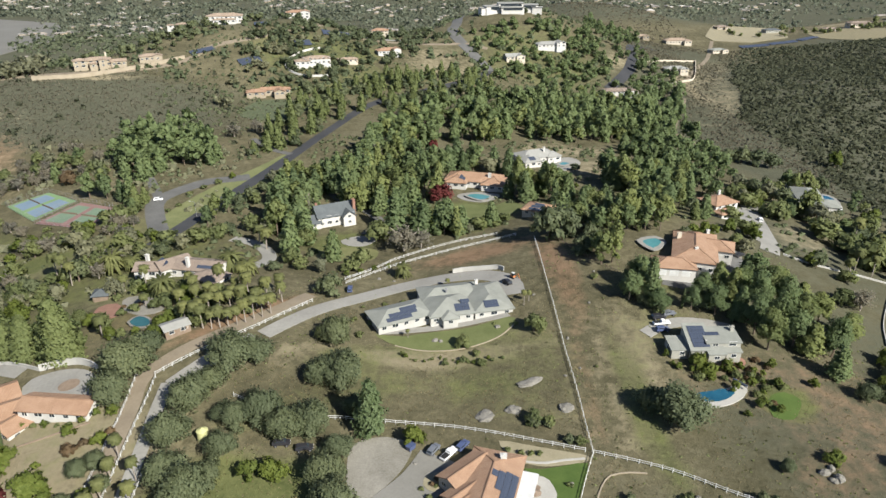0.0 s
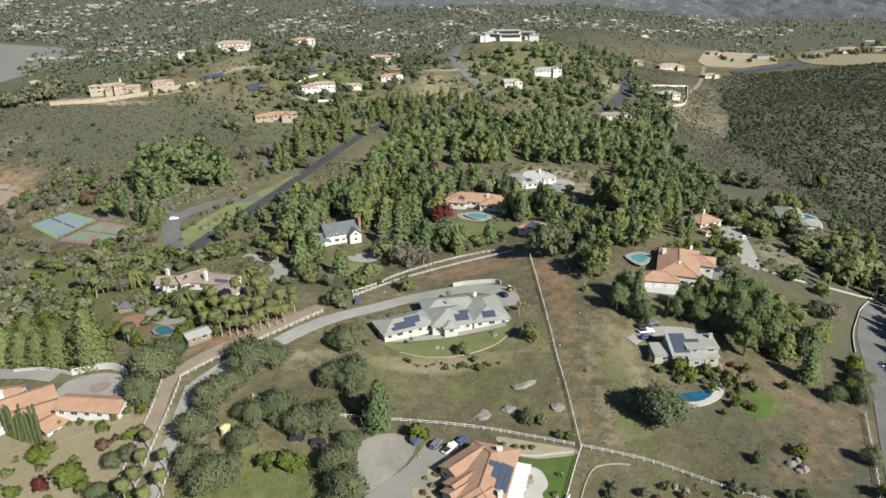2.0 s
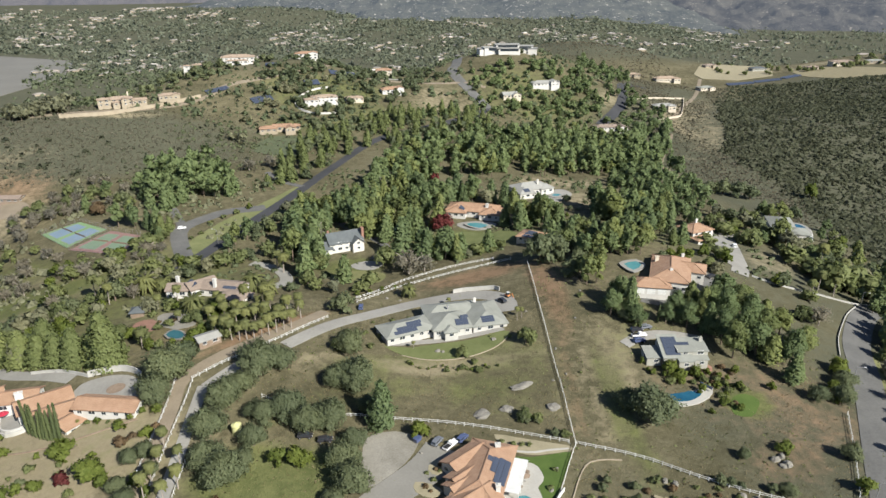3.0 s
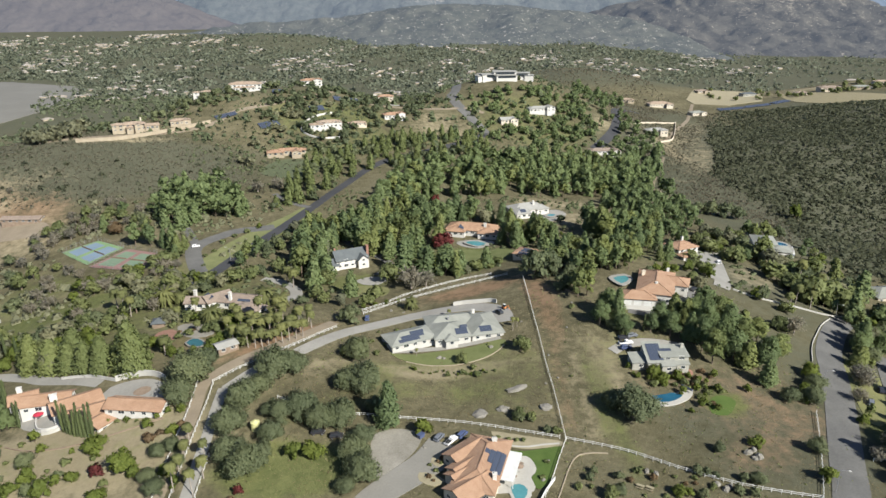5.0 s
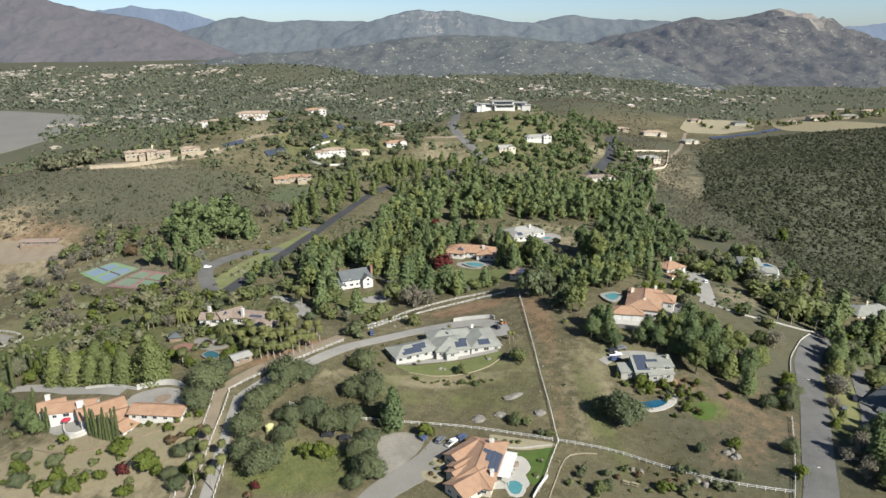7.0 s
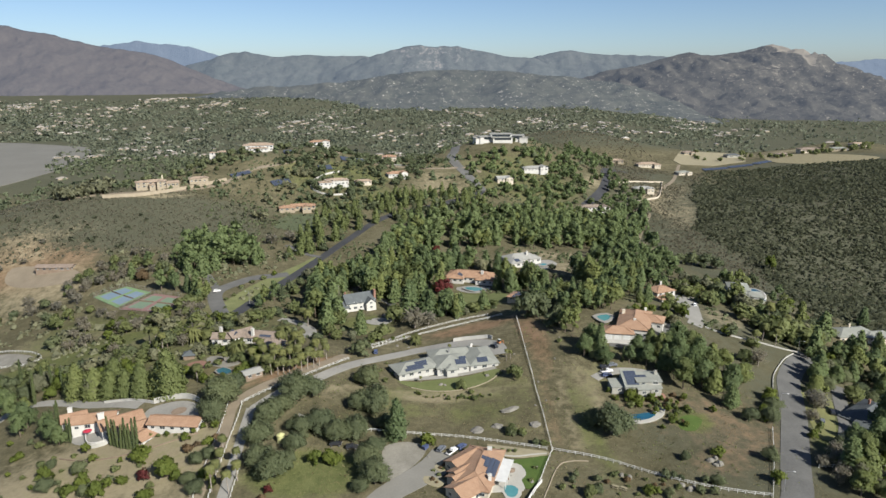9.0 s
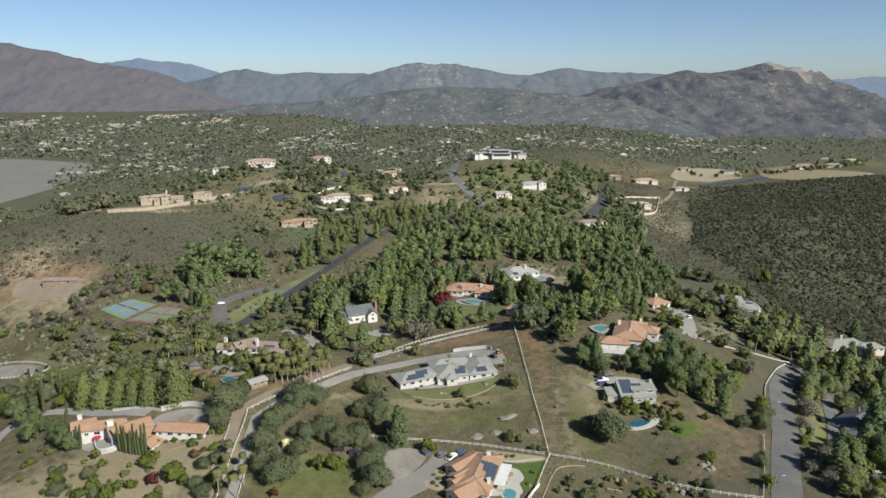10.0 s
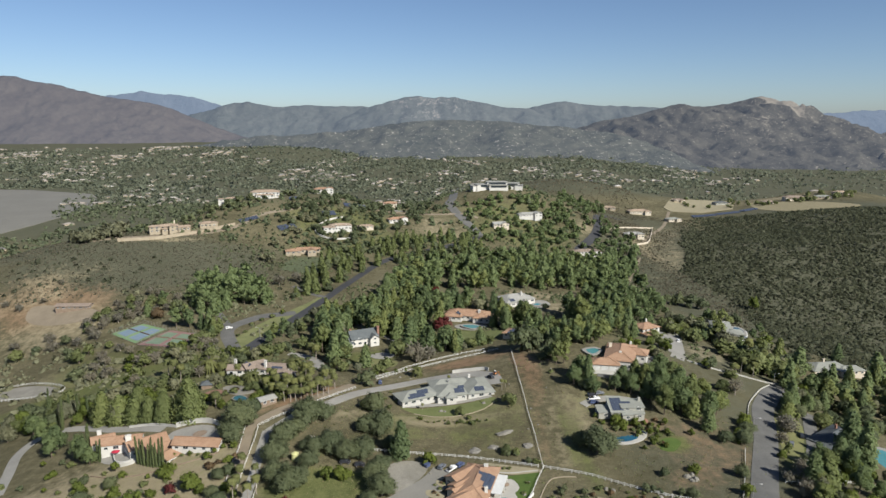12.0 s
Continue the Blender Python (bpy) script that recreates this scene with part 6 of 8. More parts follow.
for kind, x, y, w in (("oak", 46.8, 111.8, 2.6), ("oak", 45, 108.6, 3), ("oak", 53.8, 109, 3.4), ("shrub", 60, 111.8, 3.2), ("green", 69.6, 102.6, 4.2), ("green", 72.4, 101.8, 3.4), ("oak", 76, 100.8, 3.8), ("oak", 52.6, 102.8, 4), ("shrub", 49.6, 100.6, 4.4),
                      ("shrub", 41, 104.8, 2.6), ("shrub", 76.6, 109, 2.2), ("oak", 78, 111.4, 3.6), ("oak", 80.8, 110.8, 3), ("oak", 83, 109.8, 2.6), ("oak", 90.6, 108.4, 3), ("oak", 94.9, 107.6, 5), ("oak", 88.4, 122, 4), ("green", 101.4, 125.2, 5), ("oak", 119.3, 121.6, 5.6),
                      ("green", 115.4, 108.4, 5.4), ("oak", 87.4, 103.4, 3.4), ("oak", 91.6, 102, 3.2), ("shrub", 80.4, 104.8, 2.2), ("russet", 64, 108.6, 2.6), ("russet", 57, 108, 2.4), ("shrub", 48.6, 163.3, 1.4), ("oak", 35.6, 132.4, 3), ("oak", 38, 131.8, 2.6), ("shrub", 150.6, 205.6, 5),
                      ("oak", 27.2, 139.4, 3.4), ("oak", 30.8, 138.8, 2.8)):
    plant(kind, x, y, w, "field shrubs")
for kind, x, y, w in (("broad", 159.5, 172.4, 3.6), ("bare", 150.8, 153.4, 6), ("green", 143.4, 138.4, 4), ("oak", 155.2, 153.8, 2), ("bare", 135.8, 117.8, 6), ("bare", 140.6, 112.6, 5.5), ("pine", 170.6, 187.6, 7), ("pine", 174.8, 194.4, 7.5), ("pine", 178.6, 201.6, 7), ("oak", 147.4, 127.6, 8), ("oak", 152.4, 119.6, 8.5),
                      ("fan_palm", 160.6, 231, 4), ("fan_palm", 169.9, 241.4, 4.4), ("fan_palm", 175.7, 238.6, 4), ("fan_palm", 164.6, 236, 3.6), ("oak", 148.6, 232.6, 8), ("oak", 158.2, 226.2, 4.5), ("oak", 141, 241, 4), ("oak", 145, 246, 4.4)):
    plant(kind, x, y, w, "street trees")
# the dark trees in the gully and round the low house beside it
for x, y, w in ((165, 352, 9), (170, 345, 9.5), (173, 334, 10), (177, 325, 10), (178, 317, 9.5), (182, 309, 10), (183, 300, 10), (182, 291, 9), (190, 299, 8), (197, 297, 8), (203, 291, 8), (196, 284, 9), (188, 280, 9), (200, 274, 9), (192, 266, 9), (206, 266, 9), (212, 274, 8), (196, 252, 9), (203, 250, 8), (186, 256, 8),
                (222, 268, 7), (214, 288, 7), (214, 366, 8), (222, 372, 9), (206, 372, 7), (227, 344, 6), (224, 330, 6), (219, 318, 6), (196, 424, 13), (205, 421, 14), (213, 417, 12), (187, 427, 10)):
    plant(tree_rng.choice(("oak", "oak", "round_pine", "broad")), x, y, w, "slope trees")
for k in range(18):
    plant("green" if k % 3 == 0 else "shrub", -10 + 1.75 * k + tree_rng.uniform(-0.8, 0.8), 170.2 - 0.09 * k + tree_rng.uniform(-1.6, 1.6), tree_rng.uniform(0.8, 1.9), "bank shrubs")
scatter(POOL_GARDEN, 22, ["shrub", "green", "shrub"], 2.0, 4.0, 2.6, 16, "garden shrubs")
scatter(TILE_GARDEN, 26, ["broad", "green", "shrub"], 3.5, 6.5, 4.5, 17, "garden trees")
scatter([(60, 238), (75, 252), (100, 258), (122, 262), (121, 300), (92, 306), (70, 300), (56, 272)], 34, ["round_pine", "broad", "pine", "oak"], 5.5, 8.5, 5.5, 21, "slope trees")
# the open slope between the hillside houses, and the planting round the eastern tile house
for x, y, w in ((77.3, 372.6, 6), (90.6, 343.2, 7), (54.3, 356.4, 5), (62.1, 327.8, 5), (68.7, 311.2, 4.5), (72, 338, 3), (80, 330, 3.4), (66, 352, 2.8), (84, 316, 3.6), (58, 342, 5), (52, 336, 5.5), (70, 322, 3), (88, 328, 4.5), (76, 354, 3.2), (81, 304, 4)):
    plant(tree_rng.choice(("oak", "shrub", "green")), x, y, w, "slope trees")
for x, y, w in ((97.4, 238.2, 5), (101, 240, 5), (105.5, 241.5, 5), (110, 243, 5.5), (123.2, 254.2, 7), (128.2, 246.6, 7), (119, 250, 6), (76, 208, 4), (78, 216, 4)):
    plant(tree_rng.choice(("broad", "oak", "green")), x, y, w, "garden trees")
for x, y, w in ((70, 246.8, 8), (79.2, 254.4, 8.5), (86.6, 253.3, 8), (93, 253.3, 8), (60.8, 226.1, 7.5), (67.8, 229.3, 7), (48, 256, 8), (57.7, 258.4, 8), (64.8, 246.7, 7.5), (101.6, 277.7, 8), (52.6, 271.4, 8), (90.2, 292.4, 7), (86.3, 262, 7.5)):
    plant("round_pine", x, y, w, "pines")
for kind, x, y, w in (("round_pine", 60.4, 219.1, 8), ("round_pine", 64.5, 219.7, 7.5), ("oak", 53.7, 227.7, 6), ("oak", 68.8, 197.6, 6.5), ("oak", 70.5, 193.3, 6.5), ("shrub", 73.4, 187.7, 3.5), ("round_pine", 68.3, 204.8, 6), ("oak", 74.0, 193.6, 5), ("round_pine", 85.0, 190.3, 6), ("oak", 89.3, 192.5, 6), ("cypress", 82.3, 191.2, 2), ("oak", 95.3, 236.3, 5), ("oak", 99.2, 235.0, 5.5), ("oak", 102.7, 232.5, 5.5), ("oak", 106.0, 231.2, 5), ("broad", 118.9, 230.4, 6.5), ("broad", 116.5, 236.1, 6), ("round_pine", 83.3, 245.2, 7), ("round_pine", 88.7, 243.7, 6.5), ("round_pine", 76.5, 246.6, 7), ("round_pine", 72.9, 250.4, 7), ("shrub", 56.4, 210.5, 3)):
    plant(kind, x, y, w, "garden trees")
for sources in (*KINDS.values(), *COARSE.values()):
    for t in sources:
        for o in (*t.children_recursive, t):
            bpy.data.objects.remove(o)


# ---- brush and far woods ----
TRACK_SPOTS = [(229 + 117 * k / 11, 653 + 262 * k / 11, 4.5) for k in range(12)] + [(169 + 44 * k / 9, 482 + 118 * k / 9, 4.5) for k in range(10)]


def brush(name, seed, count, bounds, low, high, material, label, accept, leaves=9, flat=0.75, category="brush", blade=0.62):
    """Thousands of bushes in one sheet of leaves, thick where accept says."""
    rng = np.random.default_rng(seed)
    x, y = rng.uniform(bounds[0], bounds[1], count * 6), rng.uniform(bounds[2], bounds[3], count * 6)
    keep = rng.uniform(0, 1, len(x)) < accept(x, y)
    for a, b, r in CLEARINGS + TRACK_SPOTS:
        keep &= (x - a) ** 2 + (y - b) ** 2 > (r * 0.8) ** 2
    x, y = x[keep][:count], y[keep][:count]
    n = len(x)
    size = low + (high - low) * rng.uniform(0, 1, n) ** 2
    d = sphere_points(rng, n * leaves)
    d[:, 2] = np.abs(d[:, 2])
    base = np.repeat(np.stack([x, y, heights(x, y)], 1), leaves, 0)
    s = np.repeat(size, leaves)[:, None]
    c = base + d * s * 0.42 * np.array([1, 1, flat * 1.6]) * rng.uniform(0.7, 1.15, (n * leaves, 1)) + np.array([0, 0, 0.05])
    q = shaded(leaf_quads(rng, c, d, s[:, 0] * blade, 1.0, 0.4), d + np.array([0, 0, 0.35]))
    return tagged(part_of(name, quads_mesh(name, q, True), M[material]), label, category, kind="stuff")


def rough_weight(x, y, scale=0.02, cut=0.0):
    """A patchy field between 0 and 1."""
    f = np.sin(x * scale * 1.3 + 1.7) + np.sin(y * scale * 1.1 + 0.3) + np.sin((x + y) * scale * 0.7) + np.sin((x - 0.6 * y) * scale * 2.1 + 2.0)
    return np.clip(0.5 + f * 0.25 - cut, 0, 1)


def grove(name, seed, spots, crowns, low, high, material, label):
    """Coarse crowns on thin trunks at given spots, in one sheet."""
    rng = random.Random(seed)
    q, trunks = [], []
    for x, y in spots:
        w, t = rng.uniform(low, high), rng.uniform(0, 6.28)
        c, s_, z = math.cos(t), math.sin(t), ground_at(x, y)
        k = crowns[rng.randrange(len(crowns))]
        turned = np.stack([k[..., 0] * c - k[..., 1] * s_, k[..., 0] * s_ + k[..., 1] * c, k[..., 2]], -1)
        turned[:, :3] = turned[:, :3] * np.array([w, w, w * rng.uniform(0.85, 1.2)]) + np.array([x, y, z])
        q.append(turned)
        for j in range(4):
            a0, a1 = j * 1.5708, (j + 1) * 1.5708
            trunks.append([(x + 0.25 * math.cos(a0), y + 0.25 * math.sin(a0), z - 0.4), (x + 0.25 * math.cos(a1), y + 0.25 * math.sin(a1), z - 0.4), (x + 0.12 * math.cos(a1), y + 0.12 * math.sin(a1), z + w * 0.7), (x + 0.12 * math.cos(a0), y + 0.12 * math.sin(a0), z + w * 0.7)])
    tagged(part_of(name, quads_mesh(name, np.concatenate(q), True), M[material]), label, "wood", kind="stuff")
    tagged(part_of(name + "_trunks", quads_mesh(name + "_trunks", np.array(trunks)), M["bark"]), "thin trunks of a far wood", "wood", kind="stuff")


def far_wood(name, seed, poly, count, crowns, low, high, apart, material, label):
    """A far wood in one sheet, its trees set apart over a plot."""
    rng = random.Random(seed)
    xs, ys = [p[0] for p in poly], [p[1] for p in poly]
    spots = []
    for _ in range(count * 40):
        if len(spots) >= count:
            break
        x, y = rng.uniform(min(xs), max(xs)), rng.uniform(min(ys), max(ys))
        if not inside(poly, x, y) or any((x - a) ** 2 + (y - b) ** 2 < r * r for a, b, r in CLEARINGS) or any((x - a) ** 2 + (y - b) ** 2 < apart * apart for a, b in spots):
            continue
        spots.append((x, y))
    grove(name, seed + 500, spots, crowns, low, high, material, label)


PINE_COARSE = [cone_crown(400 + s, 11, 11, 7, 0.115, 0.46, 1.2 + 0.16 * s, 0.13, 0.6) for s in range(4)]
ROUND_COARSE = [lobe_crown(420 + s, 6, 7, 6, 0.155, 0.8, 0.1) for s in range(4)]
PINE_ROUND = [lobe_crown(440 + s, 8, 9, 7, 0.12, 1.6 + 0.2 * s, 0.4) for s in range(3)]
far_wood("pine_wood", 31, [p for p in WOOD_MAIN if p[1] > 370], 190, PINE_COARSE[:3] + PINE_ROUND, 8, 12.5, 5.0, "pine", "dark green pines of the far wood")
WOOD_EAST = [(115, 311), (102, 352), (100, 372), (116, 425), (149, 529), (189, 612), (212, 612), (186, 515), (181, 447), (171, 368), (141, 317)]
far_wood("western_wood", 46, WOOD_WEST, 48, PINE_COARSE + PINE_ROUND, 8.5, 12, 5.5, "pine", "tall dark green pines beside the road")
far_wood("eastern_wood", 38, WOOD_EAST, 130, PINE_ROUND + PINE_COARSE[:2], 6.5, 10, 5.0, "pine", "rounded green pines at the wood's edge")
far_wood("middle_wood", 39, [p for p in WOOD_MAIN if p[1] > 370], 60, PINE_ROUND, 7, 10, 4.5, "pine_light", "olive-green pines among darker ones")
far_wood("plateau_trees", 40, [(380, 960), (400, 940), (520, 935), (640, 940), (690, 1000), (600, 1030), (400, 1030)], 60, ROUND_COARSE, 5, 9, 6.0, "olive", "garden trees on the bare plateau")
far_wood("ridge_pines", 32, ROADSIDE, 75, PINE_COARSE, 6, 9.5, 5.0, "pine_light", "pines along the far road")
far_wood("ridge_end_wood", 41, [(-352, 505), (-330, 478), (-305, 500), (-305, 530), (-345, 560), (-370, 530)], 34, ROUND_COARSE, 9, 15, 6.0, "eucalyptus", "tall grey-brown trees at the ridge end")
for name, seed, spots, material, label in (
        ("ridge_grove", 43, [(-158, 582), (-150, 586), (-142, 584), (-138, 590), (-148, 594), (-135, 610), (-115, 620), (-165, 527), (-160, 549), (-148, 557), (-168, 492), (-160, 488), (-156, 560), (-128, 616)], "eucalyptus", "grey-brown spreading trees on the ridge"),
        ("ranch_grove", 44, [(-106, 522), (-100, 526), (-94, 521), (-87, 524), (-80, 518), (-77, 523), (-68, 524), (-94, 494), (-87, 452), (-107, 478), (-100, 500), (-92, 506), (-86, 497), (-62, 530), (-98, 486), (-110, 530)], "oak", "rounded dark green trees beside a ranch house"),
        ("slope_conifers", 45, [(-12, 571), (0, 577), (10.5, 589), (-20, 566), (5, 584), (-28, 562)], "pine", "small conifers along a bare slope")):
    grove(name, seed, spots, ROUND_COARSE if material != "pine" else PINE_COARSE, 7, 10.5, material, label)
far_wood("roadside_wood", 33, ROADSIDE, 55, ROUND_COARSE, 4, 8, 4.0, "oak", "broadleaf trees along the far road")
far_wood("orchard_wood", 34, ORCHARD_FAR, 120, ROUND_COARSE, 5, 10.5, 5.0, "pine", "trees on the far garden slope")
far_wood("hilltop_wood", 35, [(60, 540), (110, 590), (175, 590), (235, 650), (200, 720), (230, 860), (170, 880), (150, 760), (100, 640)], 150, ROUND_COARSE + PINE_ROUND, 4.5, 10, 5.0, "pine", "trees between the hilltop gardens")
far_wood("ridge_wood", 36, [(-330, 560), (-300, 530), (-240, 570), (-170, 660), (-200, 720), (-330, 640)], 90, ROUND_COARSE, 5, 10, 6.0, "oak", "oaks behind the ridge villa")
far_wood("west_ridge_garden", 37, [(-190, 600), (-160, 560), (-160, 520), (-100, 530), (-40, 600), (0, 690), (-60, 760), (-140, 700)], 170, ROUND_COARSE, 4, 10, 5.0, "oak", "grey-green trees between ridge houses")
def heath(x, y):
    """Where the eastern slope is bare of tall chaparral: a grey-brown heath beside the wood."""
    return np.clip((x - np.where(y < 600, 228 + 0.1 * (600 - y) - 0.3 * np.clip(430 - y, 0, 200), 228 + 0.5 * (y - 600))) / 14, 0, 1)


brush("chaparral", 201, 44000, (165, 820, 275, 990), 1.7, 4.8, "scrub", "dark olive chaparral covering the hillside", lambda x, y: heath(x, y) * np.clip(0.2 + 0.55 * rough_weight(x, y, 0.035) + 0.45 * rough_weight(y, x, 0.11), 0, 1) * (y < 860 - 0.25 * (x - 400)) * (patch_weight(PALE_GROUND, x, y) < 0.3), 5, 0.5)
brush("sage_brush", 202, 9000, (160, 520, 350, 990), 0.8, 2.4, "scrub_grey", "pale grey sage between the chaparral", lambda x, y: np.clip((x - 165) / 40, 0, 1) * (1.15 - heath(x, y)) * rough_weight(x, y, 0.04) * (y < 850 - 0.25 * (x - 400)), 5, 0.45)
brush("hill_brush", 203, 12000, (-470, -110, 385, 620), 0.6, 1.8, "scrub_grey", "low grey-brown brush on the western hill", lambda x, y: np.clip(patch_weight([(-270, 460, 125, 66, 12, 1.0), (-350, 510, 80, 70, 0, 1.0)], x, y), 0, 1), 5, 0.35)
brush("hill_bushes", 204, 420, (-470, -110, 385, 680), 1.6, 4.2, "scrub", "darker bushes on the western hill", lambda x, y: rough_weight(x, y, 0.03) * 0.8 * np.clip(patch_weight([(-270, 470, 130, 80, 12, 1.0), (-320, 560, 90, 100, 0, 1.0)], x, y), 0, 1))
brush("knoll_brush", 205, 12000, (-60, 560, 850, 1450), 1.2, 3.6, "scrub_grey", "brown-green brush over the far knoll", lambda x, y: (0.4 + 0.6 * rough_weight(x, y, 0.02)) * (patch_weight(PALE_GROUND, x, y) < 0.2) * ((x < 320) | (y > 1120)), 5, 0.4)
def off_roads(x, y, gap=9.0):
    """True away from the pine road, its side road and the verge between."""
    keep = np.ones(np.shape(x), bool)
    for px, py in ((-127, 265), (-124, 277), (-122, 286), (-119, 298), (-117, 307), (-113, 319), (-110, 330), (-105, 345), (-100, 359), (-96, 375), (-91, 390), (-87, 405), (-84, 420), (-80, 435), (-75, 450), (-70, 465), (-65, 480), (-54, 502), (-131, 279), (-139, 295), (-145, 311), (-145, 322), (-137, 335), (-128, 344), (-118, 348), (-130, 300), (-127, 315), (-120, 332)):
        keep &= (x - px) ** 2 + (y - py) ** 2 > gap * gap
    return keep


brush("garden_brush", 206, 2600, (-215, 260, 235, 640), 1.2, 3.6, "oak", "mixed low bushes between the houses", lambda x, y: rough_weight(x, y, 0.06, 0.0) * ((np.abs(x - 20) > 75) | (y > 268)) * (x < 165) * off_roads(x, y), 16, 0.75, "brush", 0.44)
brush("valley_brush", 210, 700, (-320, -120, 200, 400), 1.5, 4.5, "eucalyptus", "grey-green bushes in the western hollow", lambda x, y: rough_weight(x, y, 0.05, 0.0) * (patch_weight([(-275, 350, 40, 30, 0, 1.0), (-310, 410, 50, 34, 20, 1.0)], x, y) < 0.3), 12)
brush("ridge_trees", 207, 2300, (-330, 330, 520, 960), 2.0, 7.0, "oak", "trees between the ridge houses", lambda x, y: rough_weight(x, y, 0.045, 0.05) * 0.9 * (x < 150 + 0.12 * (y - 520)), 8, 1.0, "wood")
brush("field_tufts", 208, 9000, (-60, 130, 100, 230), 0.2, 0.55, "dry_grass", "dry grass tufts on the mown field", lambda x, y: rough_weight(x, y, 0.12, 0.1), 3, 0.25)
brush("field_weeds", 213, 1800, (-65, 135, 98, 235), 0.25, 0.9, "olive", "low green and brown weeds over the fields", lambda x, y: rough_weight(x, y, 0.1, 0.2), 3, 0.3)
def valley_cover(x, y):
    """How thick the trees stand over the valley: clumps between lots, none on the levelled field or the bare knoll."""
    w = (np.abs(x) < 200 + 0.75 * (y + 100)) * np.clip(rough_weight(x, y, 0.012, 0.2) * 1.6 + 0.9 * rough_weight(y, x, 0.034, 0.3), 0.12, 1)
    w = w * ((x > -820 - 0.42 * (y - 1230)) | (y < 1200) | (y > 1930)) * np.clip((3100 - y) / 500, 0, 1) * ((y > 1120) | (x < 330))
    return w * (((x - 220) / 260) ** 2 + ((y - 1120) / 230) ** 2 > 1) * np.where((x > 300) & (y < 2000), 0.35, 1.0) * (1 - 0.75 * ((x > 900) & (y > 1500)))


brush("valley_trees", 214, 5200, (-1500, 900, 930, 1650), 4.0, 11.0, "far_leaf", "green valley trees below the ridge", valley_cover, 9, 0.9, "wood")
brush("valley_wood", 209, 24000, (-2700, 1900, 1600, 3200), 5.0, 14.0, "hazy_valley_leaf", "far valley woods between houses", valley_cover, 4, 0.8, "wood")


def town(seed, count):
    """The far town: small hip-roofed houses, walls and roofs."""
    rng = np.random.default_rng(seed)
    x, y = rng.uniform(-2500, 1100, count * 8), rng.uniform(1050, 3700, count * 8)
    w = (np.abs(x) < 150 + 0.72 * (y + 100)) * np.clip(rough_weight(x, y, 0.011, 0.35) * rough_weight(y, x, 0.021, 0.1) * 4.5, 0, 1) * ((x > -820 - 0.42 * (y - 1230)) | (y < 1200) | (y > 1930)) * np.where((x > 150) & (y < 2050), 0.1, 1.0) * np.where(y < 1350, 0.3, 1.0) * np.where((y > 2650) & (x > -900), 0.06, 1.0) * np.where(y > 3150, 0.0, 1.0) * np.where((x > 250) & (y > 2050), 1.6, 1.0)
    keep = rng.uniform(0, 1, len(x)) < w
    x, y = x[keep][:count], y[keep][:count]
    z = heights(x, y)
    walls, roofs = [], []
    for px, py, pz in zip(x, y, z):
        a, b, h = rng.uniform(6, 12), rng.uniform(4, 6.5), rng.uniform(2.0, 3.6)
        t = rng.uniform(0, math.pi)
        c, s = math.cos(t), math.sin(t)

        def at(u, v, k):
            return (px + u * c - v * s, py + u * s + v * c, pz + k)
        low, top, eave = [at(*p, -3) for p in ((-a, -b), (a, -b), (a, b), (-a, b))], [at(*p, h) for p in ((-a, -b), (a, -b), (a, b), (-a, b))], [at(p[0] * 1.08, p[1] * 1.08, h) for p in ((-a, -b), (a, -b), (a, b), (-a, b))]
        r0, r1 = at(-(a - b), 0, h + b * 0.45), at(a - b, 0, h + b * 0.45)
        walls += [(low[i], low[(i + 1) % 4], top[(i + 1) % 4], top[i]) for i in range(4)]
        roofs += [(eave[0], eave[1], r1, r0), (eave[2], eave[3], r0, r1), (eave[1], eave[2], r1, r1), (eave[3], eave[0], r0, r0)]
    w = tagged(part_of("town_houses", quads_mesh("town_houses", np.array(walls)), M["stone_tan"]), "pale walls of far valley houses", "town", kind="stuff")
    me = quads_mesh("town_roofs", np.array(roofs))
    m, nt, b = nodes_of("town_roofs")
    isl = nt.nodes.new("ShaderNodeNewGeometry").outputs["Random Per Island"]
    link(nt, ramp(nt, isl, [(0.0, (0.13, 0.125, 0.12)), (0.45, (0.22, 0.205, 0.185)), (0.8, (0.29, 0.25, 0.215)), (1.0, (0.48, 0.46, 0.43))]), b.inputs["Base Color"])
    b.inputs["Roughness"].default_value = 0.9
    tagged(part_of("town_roofs", me, m), "pale roofs of far valley houses", "town", kind="stuff")


town(301, 950)


# ---- fences and walls ----
def unit_box(name, sx, sy, sz, chamfer=0.0):
    bm = bmesh.new()
    box(bm, (-sx / 2, -sy / 2, 0), (sx / 2, sy / 2, sz))
    if chamfer:
        bmesh.ops.bevel(bm, geom=list(bm.edges), offset=chamfer, segments=1, affect='EDGES')
    me = bpy.data.meshes.new(name)
    bm.to_mesh(me)
    bm.free()
    return me


POST, RAIL = unit_box("post", 0.16, 0.16, 1.95, 0.015), unit_box("rail", 1.0, 0.05, 0.15)
WOOD_POST, WOOD_RAIL = POST.copy(), RAIL.copy()
for me, mt in ((POST, "white_paint"), (RAIL, "white_paint"), (WOOD_POST, "wood"), (WOOD_RAIL, "wood")):
    me.materials.append(M[mt])


